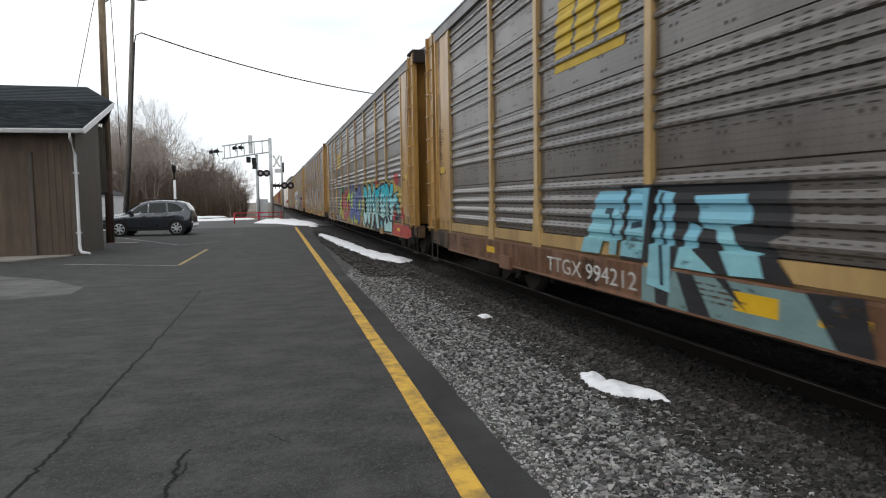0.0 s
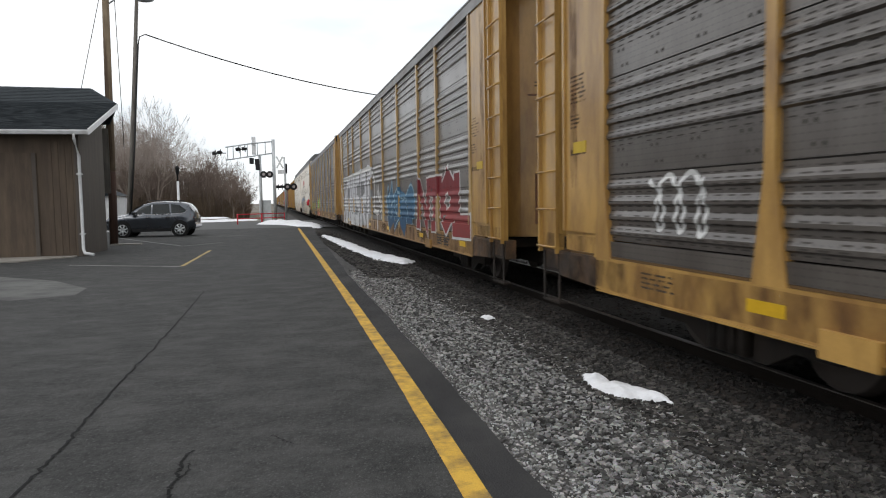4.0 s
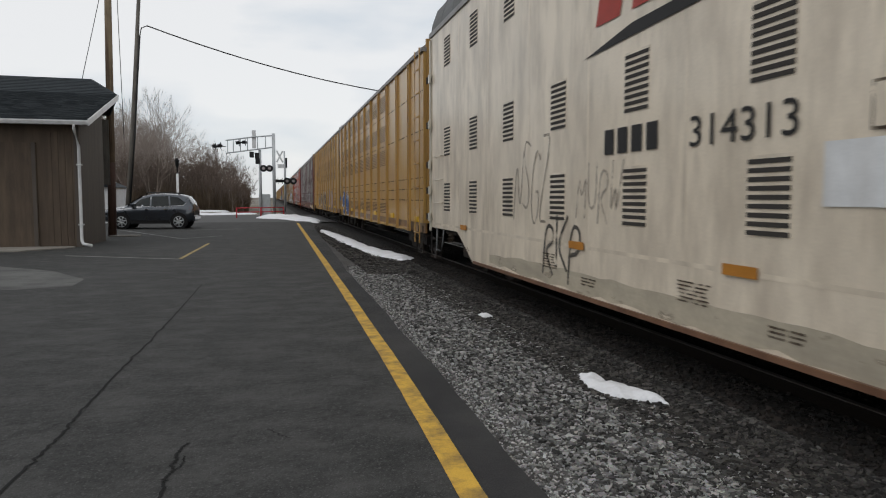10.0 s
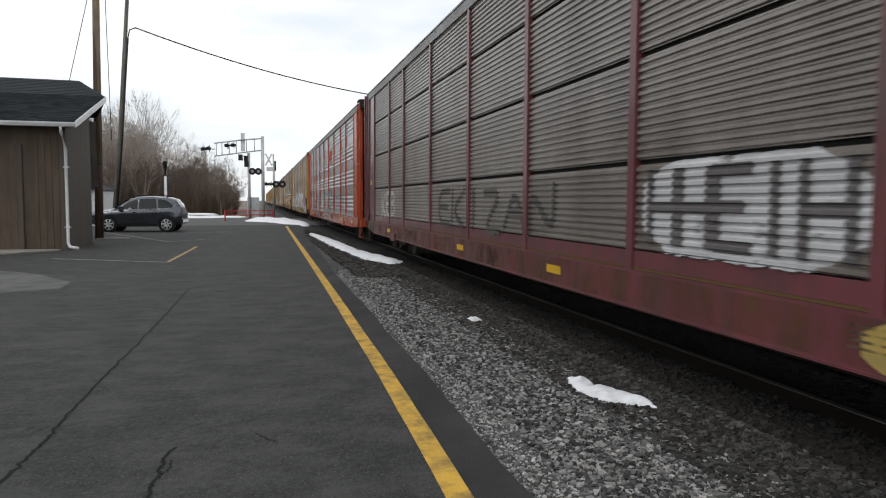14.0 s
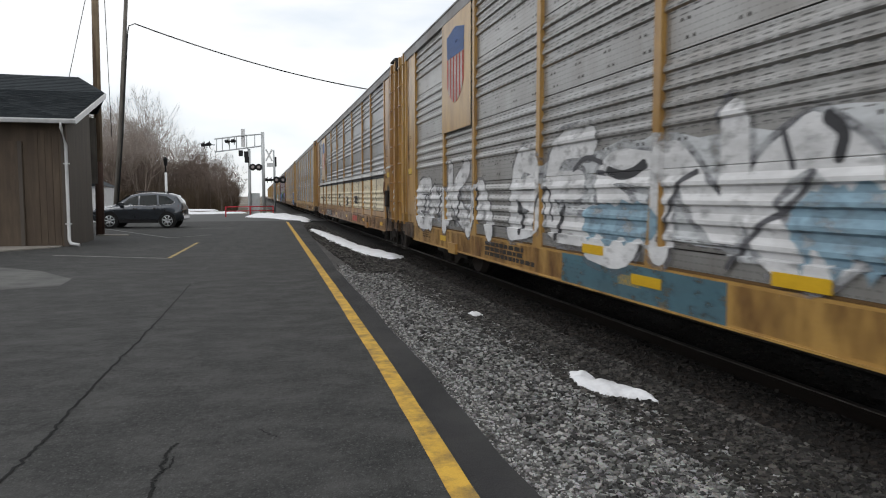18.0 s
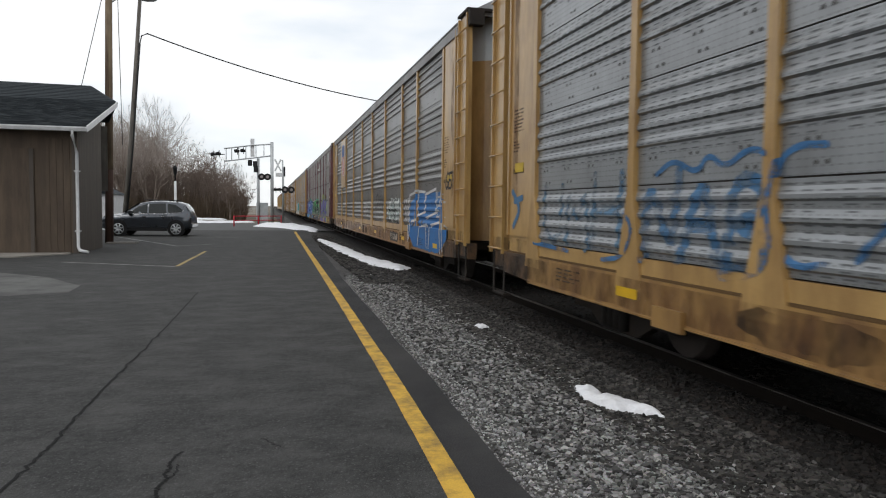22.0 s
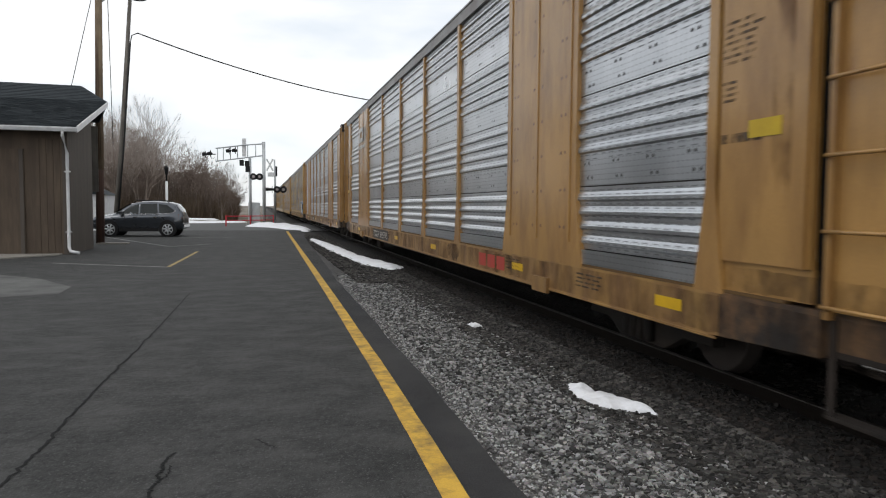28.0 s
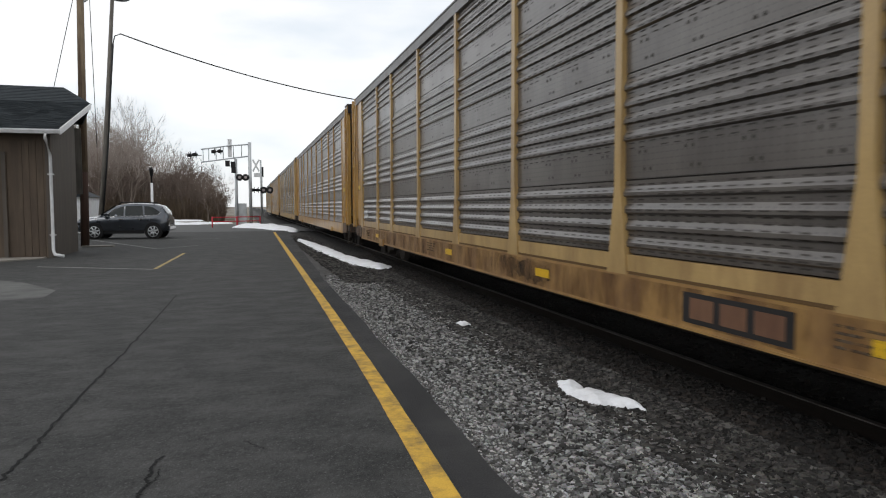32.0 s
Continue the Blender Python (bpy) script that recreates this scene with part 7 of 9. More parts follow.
lines_on(c, "rib", [[(4.2, 2.12), (4.65, 2.04), (4.94, 1.95), (5.02, 1.74), (5.32, 1.72), (5.21, 1.53), (5.47, 1.41), (5.36, 1.26), (5.41, 1.06), (5.29, 0.95), (5.4, 0.7)]], 0.22, (0.03, 0.30, 0.15), 0.003, True)
coat(c, "rib", 5.28, -3.2, 0.60, 2.0, ((0.42, 0.56, 0.05), (0.34, 0.50, 0.06)), 9, 0.25, 0.004)
lines_on(c, "rib", [[(5.35, 1.5), (5.1, 1.35), (5.3, 1.2), (5.1, 1.0), (5.3, 0.85)]], 0.2, (0.40, 0.54, 0.06), 0.005, True)
coats(c, "rib", [[(5.05, 1.47), (4.83, 1.39), (4.5, 1.5)], [(5.0, 1.40), (4.75, 1.34)]], 0.12, (0.42, 0.09, 0.10), BLACK, 0.05)
graffiti(c, "rib", 4.4, 0.72, 3.3, 1.25, "MEA", ((0.40, 0.09, 0.09), (0.30, 0.05, 0.06)), BLACK, 0.40, 0.05, 0.05, 0.06, 5, shine=(0.5, 0.3, 0.3))
graffiti(c, "rib", 1.0, 0.70, 3.9, 1.4, "UNO", ((0.10, 0.13, 0.34), (0.06, 0.09, 0.24)), BLACK, 0.46, 0.06, 0.05, 0.08, 6, shine=(0.25, 0.3, 0.5))
sill_number(c, 7.24, "TTGX 978672")
badge(c, 6.57, 3.2, 1.6, 0.75, decal_yellow)

c = placed(autorack("dirty grey ribbed car carrier with yellow posts", panel=sheet_old, post=yellow_mid, flare=0.2), 2)
end_stencils(c, 3, decal_grey)
scribble(c, "rib", 10.8, 1.15, 1.0, 0.7, WHITE, 0.05, 3, 4)
owner_board(c, -5.3)
coat(c, "rib", -9.5, -11.4, 0.98, 1.2, (0.06, 0.20, 0.10), 4, 0.4)

c = placed(autorack("grey ribbed car carrier with red, white and blue graffiti", panel=sheet_old, post=yellow_old, sill=sill_worn, ends=yellow_mid, flare=0.2), 3)
end_stencils(c, 4, decal_grey)
graffiti(c, "rib", -7.0, 0.98, 4.7, 1.12, "NTOL", ((0.26, 0.04, 0.04), (0.15, 0.02, 0.025)), WHITE, 0.42, 0.05, 0.0, 0.04, 4, soft=False)
scribble(c, "flat", -11.9, 1.2, 0.9, 0.9, WHITE, 0.05, 3, 6)
coat(c, "rib", 11.2, 1.2, 0.60, 2.5, (0.25, 0.25, 0.255), 7, 0.1)
coats(c, "rib", [[(11.0, 0.8), (11.1, 2.4), (10.7, 1.4), (10.3, 2.4), (10.3, 0.8)], [(9.7, 0.75), (9.6, 2.45), (8.6, 2.5), (8.6, 0.75)], [(9.6, 1.5), (8.6, 1.5)], [(7.9, 2.55), (7.9, 0.8), (6.9, 0.8), (6.9, 2.6)], [(5.2, 2.6), (6.2, 2.5), (6.2, 1.7), (5.3, 1.5), (5.3, 0.8), (6.2, 0.8)], [(4.4, 0.75), (4.4, 2.65), (3.2, 2.6), (3.2, 1.7), (4.2, 1.6), (3.2, 0.75)], [(2.4, 0.75), (2.3, 2.7), (1.5, 2.6)]], 0.50, ((0.62, 0.62, 0.63), (0.50, 0.50, 0.52)), None, soft=False)
lines_on(c, "rib", [[(11.2, 2.66), (7.04, 2.74), (1.67, 2.82), (0.6, 2.36), (0.81, 1.25), (-0.22, 1.21), (-0.22, 0.69)]], 0.17, WHITE, 0.008)
lines_on(c, "rib", [[(0.11, 2.1), (0.18, 1.75), (-0.23, 2.1), (-0.23, 1.8)], [(-0.31, 1.92), (-0.36, 1.62), (-0.6, 1.65), (-0.58, 1.9)], [(-0.80, 1.71), (-0.78, 1.14), (-1.13, 1.7), (-1.13, 1.06)]], 0.12, WHITE, 0.008)
BLUE = ((0.022, 0.075, 0.155), (0.045, 0.13, 0.22))
on_flank(c, "graffiti", [[(-1.9, 1.69), (-3.14, 1.78), (-3.76, 1.05), (-2.66, 0.85)], [(-3.14, 1.78), (-4.08, 2.02), (-4.42, 1.97), (-4.5, 1.05), (-3.76, 1.05)], [(-2.08, 1.70), (-2.37, 2.17), (-2.56, 1.6)], [(-2.4, 1.7), (-3.05, 2.29), (-3.18, 1.68)], [(-4.0, 1.97), (-4.15, 2.32), (-4.29, 1.66)], [(-2.52, 1.0), (-3.63, 1.03), (-2.66, 0.68)], [(-3.44, 1.0), (-4.47, 1.07), (-3.6, 0.68)],
                           [(-4.45, 1.9), (-5.3, 1.75), (-5.6, 1.0), (-4.47, 0.95)], [(-5.3, 1.75), (-6.0, 2.1), (-6.6, 1.6), (-6.3, 1.0), (-5.6, 1.0)], [(-4.5, 0.95), (-5.5, 1.0), (-5.2, 0.62)]], spray(BLUE, 0.7, 2.1), "rib", 0.004, "deep blue spray-painted figure")
lines_on(c, "rib", [[(-1.92, 1.66), (-2.71, 0.68)], [(-1.92, 1.72), (-2.37, 2.19), (-2.57, 1.47)], [(-2.38, 1.7), (-2.98, 2.11), (-3.05, 2.31), (-3.14, 1.78), (-3.39, 1.74)], [(-2.78, 1.45), (-3.36, 1.61)], [(-3.39, 1.72), (-3.67, 1.05)], [(-3.42, 1.79), (-4.05, 2.03)], [(-4.12, 2.3), (-4.21, 1.88), (-4.47, 1.65), (-4.77, 1.68)], [(-4.29, 1.51), (-4.49, 1.16)], [(-3.61, 0.76), (-3.94, 0.95), (-4.44, 1.1)]], 0.05, (0.34, 0.50, 0.60), 0.008, True)
lines_on(c, "rib", [[(-3.69, 1.49), (-4.04, 1.47)], [(-3.75, 1.26), (-3.9, 1.2), (-4.07, 1.26)], [(-2.83, 1.31), (-3.15, 1.11)], [(-3.07, 1.34), (-2.91, 1.1)], [(-4.8, 1.6), (-5.3, 1.75), (-5.6, 1.0)], [(-5.3, 1.75), (-6.0, 2.12), (-6.6, 1.6), (-6.3, 1.0)]], 0.045, (0.34, 0.50, 0.60), 0.008, True)
sill_number(c, 7.64, "TTGX 983774")
lines_on(c, "flat", [[(12.12, 2.40), (12.46, 2.41), (12.45, 2.12), (12.12, 2.10), (12.12, 2.25), (12.40, 2.28)], [(11.98, 1.85), (12.01, 2.24), (11.89, 2.03), (11.73, 2.24), (11.73, 1.81)]], 0.085, WHITE, 0.012)
lines_on(c, "rib", [[(11.60, 1.82), (11.60, 1.42), (11.37, 1.41)], [(11.32, 3.0), (11.32, 2.05)]], 0.15, WHITE, 0.012)
for k in range(2):
    bar_text(c, -9.1 - 0.6 * k, 0.84, 0.5, 4, decal_black, 0.026, h=0.04, gap=0.06, seed=4 + k)

c = placed(autorack("dark grey ribbed car carrier with yellow ends", panel=sheet_dark, post=yellow_old, sill=sill_worn, ends=yellow_mid, flare=0.2), 4)
end_stencils(c, 5, decal_grey)
graffiti(c, "rib", 3.75, 1.16, 2.3, 0.72, "AKMA", ((0.20, 0.46, 0.05), (0.34, 0.62, 0.10)), None, 0.22, 0.03, 0.0, 0.12, 4)
lines_on(c, "rib", [[(3.5, 1.3), (3.3, 1.6), (3.0, 1.3)], [(2.6, 1.3), (2.5, 1.7), (2.2, 1.4)], [(1.9, 1.3), (1.7, 1.5)]], 0.03, (0.05, 0.12, 0.03), 0.012, True)
coat(c, "rib", 3.9, 1.1, 0.97, 1.20, (0.40, 0.14, 0.05), 5, 0.4, 0.001)
coat(c, "rib", 3.9, 0.9, 0.58, 0.92, (0.40, 0.11, 0.06), 6, 0.15)
graffiti(c, "rib", 11.6, 1.02, 4.2, 0.62, "RALKH", (0.30, 0.36, 0.10), BLACK, 0.13, 0.03, 0.1, 0.1, 4)
scribble(c, "rib", -6.9, 1.15, 3.8, 0.7, (0.33, 0.32, 0.31), 0.035, 6, 5)
scribble(c, "rib", 4.7, 1.2, 0.9, 0.6, (0.42, 0.42, 0.44), 0.05, 3, 6)
coat(c, "rib", 7.3, 4.2, 0.58, 0.92, (0.02, 0.022, 0.024), 8, 0.1)
lettering(c, "TTGX", 7.1, 0.66, 0.28, decal_white, 0.034)


def cream_marks(c, j):
    """Emblem and number of the cream unit."""
    s = 0.0 if j > 0 else -0.68
    polys = [[(y + s, 3.45), (y + s - 0.55, 3.45), (y + s - 0.7, 4.0), (y + s - 0.15, 4.0)] for y in (3.0, 2.2, 1.4, 0.6)]
    on_flank(c, "emblem", polys, decal_red, "flat", 0.012, "plain painted emblem", posts=False)
    on_flank(c, "emblem", [[(3.3 + s, 3.15), (2.2 + s, 3.32), (-0.6 + s, 3.40), (-0.2 + s, 3.28)]], decal_black, "flat", 0.012, posts=False)
    for k in range(4):
        patch(c, "mark_block", 2.74 + s - 0.29 * k, 2.54 + s - 0.29 * k, 2.05, 2.31, decal_black, 0.014)
    lettering(c, "314313", 1.17 + s, 2.03, 0.37, decal_black, 0.014, 1.22)
    patch(c, "notice_plate", -0.75 + s, -1.05 + s, 2.0, 2.3, decal_grey, 0.011)
    patch(c, "notice_plate", -0.77 + s, -1.03 + s, 2.02, 2.28, cream, 0.013)
    for y in (2.95, -0.05, 8.0, -5.2):
        patch(c, "reflector", y, y - 0.42, 0.99, 1.08, orange_strip, 0.024, "orange reflective strip")
    for k, y in enumerate((9.0, 3.8, 0.6, -3.0)):
        bar_text(c, y, 0.86, 0.5, 6, decal_grey, 0.011, h=0.014, gap=0.034, seed=k)
        bar_text(c, y - 1.2, 0.66, 0.42, 3, decal_grey, 0.011, h=0.016, gap=0.036, seed=k + 9)
    coat(c, "flat", 6.2, -4.0, 0.43, 0.75, (0.50, 0.44, 0.34), 4, 0.5, 0.001)


orange_strip = surface("orange_strip", (0.48, 0.20, 0.03), scale=4, rough=0.5, bump=0.0)
c = placed(smooth_unit("cream smooth-sided carrier unit with dark louvres and grey graffiti", 21.4, cream, "cream", 1), 5)
cream_marks(c, 1)
STEEL = ((0.27, 0.27, 0.27), (0.09, 0.17, 0.30))
ACE = [[[(7.0, 0.66), (7.0, 1.62), (6.62, 1.93), (6.22, 1.78), (6.14, 0.62)], [(6.9, 1.12), (6.2, 1.12)]], [[(4.6, 1.85), (5.35, 1.95), (5.35, 0.75), (4.6, 0.66)]], [[(3.2, 1.95), (4.0, 1.95), (4.0, 0.66), (3.2, 0.66)], [(4.0, 1.3), (3.4, 1.3)]], [[(2.7, 1.95), (1.4, 1.95)], [(2.05, 1.95), (2.05, 0.66)]], [[(0.9, 0.66), (0.8, 1.9), (0.3, 1.5)]]]
for word in ACE:
    coats(c, "flat", word, 0.24, STEEL, (0.60, 0.58, 0.55), 0.06, None, None, (0.30, 0.28, 0.25), soft=False)
lines_on(c, "flat", [[(6.86, 1.50), (6.60, 1.70), (6.36, 1.56)], [(6.80, 1.22), (6.60, 1.40), (6.38, 1.28)]], 0.07, (0.56, 0.54, 0.51), 0.014)
graffiti(c, "flat", -1.3, 0.62, 2.6, 0.42, "VEIR", (0.42, 0.40, 0.36), (0.18, 0.17, 0.16), 0.08, 0.025, 0.0, 0.08, 5)
patch(c, "door_seam", -8.50, -9.30, 2.15, 2.17, decal_black, 0.010)
patch(c, "door_seam", -8.50, -8.52, 1.25, 2.149, decal_black, 0.010)
bm = bmesh.new()
box(bm, SIDE - 0.06, SIDE - 0.001, -9.12, -8.82, 1.10, 1.36)
part("brake_housing", bevelled(bm, 0.03), iron, c)
patch(c, "tag_plate", -8.17, -8.45, 1.06, 1.20, decal_grey, 0.03)
for y, z0, z1, w in ((-8.40, 1.28, 2.22, 0.07), (-10.28, 1.5, 2.05, 0.14)):
    patch(c, "orange_strip", y, y - w, z0, z1, orange_strip, 0.012)
patch(c, "notice_plate", -9.13, -9.58, 1.06, 1.24, decal_yellow, 0.024, "yellow notice plate")
bm = bmesh.new()
tube(bm, [(SIDE - 0.08, -9.02, 1.36), (SIDE - 0.12, -8.98, 1.45), (SIDE - 0.12, -8.96, 1.62), (SIDE - 0.08, -8.93, 1.78), (SIDE - 0.05, -8.91, 1.90)], [0.13, 0.15, 0.14, 0.10, 0.03], 9)
part("brake_cover", bm, red_paint, c, "faded red cloth cover over the hand brake")
bar_text(c, -8.6, 2.05, 0.5, 4, decal_grey, 0.011, h=0.02, gap=0.05)
bar_text(c, -8.75, 2.72, 0.5, 1, decal_grey, 0.011, h=0.018)
bar_text(c, -8.75, 2.66, 0.42, 5, decal_grey, 0.011, h=0.028, gap=0.06, seed=3)
c = placed(smooth_unit("cream smooth-sided articulated carrier unit with dark louvres", 21.4, cream, "cream", -1), 6)
cream_marks(c, -1)
patch(c, "paper_notice", -1.07, -1.69, 1.54, 1.96, white_paint, 0.011, "pale paper notice")
lines_on(c, "flat", letters("NSGZ", 4.96, 1.38, 1.34, 0.94, 0.2, 0.2, 3), 0.035, (0.36, 0.32, 0.27, 0.34), 0.006, True)
lines_on(c, "flat", letters("MURW", 2.77, 1.42, 1.1, 0.51, 0.2, 0.2, 3), 0.03, (0.42, 0.37, 0.31, 0.36), 0.006, True)
lines_on(c, "flat", letters("RKP", 3.82, 0.68, 1.22, 0.62, 0.2, 0.2, 3), 0.05, (0.10, 0.09, 0.08, 0.30), 0.006, True)

c = placed(smooth_unit("yellow articulated carrier unit with louvred flanks and blue graffiti", 20.9, rack_yellow, "rack", 1), 7)
SEA = ((0.006, 0.060, 0.22), (0.010, 0.080, 0.27))
coats(c, "flat", [[(8.75, 1.42), (8.37, 1.46), (8.1, 1.70), (7.6, 1.62)], [(8.72, 1.40), (8.40, 1.25), (8.36, 0.95), (8.0, 0.95)], [(7.4, 1.6), (7.2, 1.0), (6.8, 1.65)], [(6.7, 0.95), (6.35, 1.6), (6.1, 0.95)]], 0.36, SEA, WHITE, 0.06, None, None)
coats(c, "flat", [[(8.2, 1.5), (8.0, 1.2), (7.6, 1.3), (7.5, 1.0)]], 0.40, SEA, None)
lines_on(c, "flat", [[(8.55, 1.32), (8.3, 1.25), (8.2, 1.05)], [(8.1, 1.5), (7.9, 1.3)], [(7.3, 1.4), (7.1, 1.2)]], 0.05, (0.01, 0.04, 0.12), 0.02, True)
lines_on(c, "flat", [[(8.95, 1.19), (8.65, 1.18)]], 0.14, WHITE, 0.02, True)
lines_on(c, "flat", [[(8.86, 1.84), (8.48, 1.84), (8.0, 1.90)], [(8.3, 1.88), (8.35, 2.1), (8.0, 2.12)]], 0.06, (0.08, 0.05, 0.03), 0.006, True)
lines_on(c, "flat", [[(9.85 + 0.42 * math.cos(a), 1.52 + 0.12 * math.sin(2.7 * a)), (9.85 - 0.12 * math.cos(a * 1.7), 1.50 + 0.05 * math.sin(a))] for a in (0.35 * q for q in range(18))], 0.06, (0.06, 0.20, 0.42), 0.004, True)
patch(c, "reflector", 10.0, 9.5, 0.99, 1.12, reflector, 0.006, "yellow reflective strip")
c = placed(smooth_unit("yellow articulated carrier unit with louvred flanks and black graffiti", 20.9, rack_yellow, "rack", -1), 8)
SOOT = ((0.05, 0.055, 0.06), (0.025, 0.03, 0.035))
PALE, TAR = (0.56, 0.54, 0.51), (0.042, 0.046, 0.050)
shape(c, "flat", [(5.1, 1.4), (5.03, 1.05), (4.87, 0.95), (4.49, 0.91), (3.98, 0.9), (3.55, 0.91), (3.27, 0.94), (3.31, 1.8), (4.1, 1.78), (4.31, 1.93), (4.57, 1.89), (4.62, 1.56), (4.85, 1.56), (5.02, 1.45)], PALE, 0.004)
shape(c, "flat", [(3.17, 1.77), (3.0, 1.76), (2.92, 1.63), (2.66, 1.76), (2.29, 1.77), (2.24, 0.94), (2.53, 0.95), (2.81, 0.94), (3.1, 0.94), (3.12, 1.32)], PALE, 0.004)
shape(c, "flat", [(4.52, 1.79), (4.31, 1.88), (4.06, 1.75), (4.01, 1.59), (4.05, 1.45), (4.0, 1.27), (4.15, 1.02), (4.44, 0.94), (4.49, 1.49)], TAR, 0.007)
shape(c, "flat", [(4.94, 1.38), (4.75, 1.51), (4.6, 1.54), (4.58, 0.95), (4.87, 1.01)], TAR, 0.007)
shape(c, "flat", [(3.8, 1.7), (3.34, 1.76), (3.42, 1.51), (3.64, 1.42), (3.47, 1.26), (3.63, 1.11), (3.69, 0.98), (3.95, 0.97), (3.85, 1.23), (3.9, 1.46)], TAR, 0.007)
shape(c, "flat", [(3.41, 1.39), (3.26, 1.41), (3.26, 1.23), (3.47, 1.21)], TAR, 0.007)
shape(c, "flat", [(3.46, 1.0), (3.25, 1.15), (3.24, 0.95), (3.49, 0.93)], TAR, 0.007)
shape(c, "flat", [(3.1, 1.63), (3.0, 1.71), (2.89, 1.56), (2.7, 1.69), (2.71, 1.49), (2.56, 1.65), (2.39, 1.7), (2.33, 1.55), (2.46, 1.42), (2.78, 1.3), (2.93, 1.29), (3.12, 1.32)], TAR, 0.007)
shape(c, "flat", [(2.54, 1.28), (2.27, 1.47), (2.24, 0.94), (2.42, 0.96), (2.57, 0.99), (2.6, 1.17)], TAR, 0.007)
shape(c, "flat", [(2.9, 1.29), (2.8, 1.26), (2.81, 1.0), (2.88, 0.95)], TAR, 0.007)
lines_on(c, "flat", [[(5.12, 1.37), (5.0, 1.51), (4.65, 1.61), (4.6, 1.89), (4.29, 1.95), (4.02, 1.79), (3.33, 1.82)], [(3.14, 1.78), (2.99, 1.78), (2.89, 1.69), (2.57, 1.78), (2.29, 1.8)]], 0.05, BLACK, 0.01, True)
lines_on(c, "flat", [[(6.45, 1.72), (6.15, 1.34), (5.95, 1.56)], [(5.89, 1.83), (5.95, 1.56), (5.38, 1.56)], [(5.52, 1.93), (5.48, 1.82)], [(5.81, 1.47), (5.43, 1.36), (5.39, 1.73), (5.89, 1.74)], [(6.05, 1.31), (6.05, 1.43)]], 0.035, (0.52, 0.47, 0.38, 0.36), 0.004, True)
coats(c, "flat", [[(2.0, 0.86), (1.9, 1.75), (1.3, 1.3), (0.9, 1.75), (0.8, 0.86)], [(0.2, 1.75), (0.2, 0.9), (-0.6, 0.9)], [(-0.2, 1.3), (-0.7, 1.7)], [(-1.1, 0.9), (-1.1, 1.75), (-1.8, 1.5), (-1.2, 1.25), (-1.9, 0.9)]], 0.32, SOOT, (0.52, 0.50, 0.47), 0.075, None, None, None, False)
lines_on(c, "flat", [[(0.5, 1.6), (0.45, 0.95)]], 0.09, (0.55, 0.52, 0.48), 0.02)
graffiti(c, "flat", -4.3, 0.98, 2.9, 0.95, "KUN", (0.40, 0.29, 0.25), (0.13, 0.14, 0.24), 0.34, 0.06, 0.0, 0.08, 6)
scribble(c, "flat", -3.0, 1.4, 0.9, 0.5, (0.16, 0.13, 0.1), 0.04, 3, 7)
lettering(c, "NOKL", 8.30, 2.16, 0.36, decal_black, 0.004)
lettering(c, "7983", 6.56, 2.15, 0.38, decal_black, 0.004)
lettering(c, "47", 5.00, 2.16, 0.38, decal_black, 0.004)
for k in range(4):
    patch(c, "emblem_bar", 7.4, 6.6, 3.2 + 0.1 * k, 3.25 + 0.1 * k, decal_black, 0.004)
on_flank(c, "emblem", [[(6.5, 3.15), (6.1, 3.15), (5.9, 3.6), (6.3, 3.6)], [(6.0, 3.15), (5.65, 3.15), (5.5, 3.6), (5.85, 3.6)]], decal_black, "flat", 0.004, "plain painted emblem", posts=False)
bar_text(c, 7.2, 2.98, 1.6, 2, decal_grey, 0.004, h=0.08, gap=0.13)

c = placed(autorack("maroon car carrier with finely ribbed grey sheets and white graffiti", "fine", sheet_ribbed, maroon, maroon, kick=maroon, flare=0), 9)
end_stencils(c, 6, decal_white)
coat(c, "fine", -4.4, -7.0, 1.12, 1.98, (0.55, 0.55, 0.56), 4, 0.06)
lines_on(c, "fine", letters("HHEIH", -4.5, 1.25, 2.4, 0.6), 0.10, (0.13, 0.12, 0.12))
graffiti(c, "fine", -7.3, 1.12, 1.8, 0.8, "ONE", (0.30, 0.28, 0.26), BLACK, 0.2, 0.05, 0.0, 0.1, 5)
graffiti(c, "fine", -9.2, 1.1, 2.4, 0.65, "SACO", (0.36, 0.36, 0.33), BLACK, 0.18, 0.05, 0.0, 0.1, 6)
for k, (y0, y1, col) in enumerate(((-7.0, -8.0, (0.45, 0.32, 0.09)), (-8.0, -9.2, (0.5, 0.5, 0.48)), (-9.3, -10.1, (0.5, 0.22, 0.1)), (-10.1, -11.0, (0.48, 0.48, 0.45)), (-11.0, -12.0, (0.55, 0.33, 0.06)))):
    coat(c, "fine", y0, y1, 0.58, 0.92, col, k, 0.2, n=12)
graffiti(c, "fine", 10.5, 1.12, 2.2, 0.75, "KEB", WHITE, None, 0.1, 0.03, 0.0, 0.1, 9)
graffiti(c, "fine", 3.6, 1.12, 6.0, 0.7, "EKIZAN", (0.10, 0.09, 0.085), None, 0.12, 0.03, 0.0, 0.1, 10)
on_flank(c, "emblem_plate", [[(-9.2, 3.02), (-11.7, 3.02), (-11.7, 4.0), (-9.2, 4.0)]], maroon, "fine", 0.006, "maroon emblem plate")
lines_on(c, "fine", letters("O", -10.5, 3.2, 0.6, 0.6), 0.1, WHITE, 0.012)
lines_on(c, "fine", [[(-9.4, 3.3), (-10.4, 3.3)]], 0.06, WHITE, 0.012)
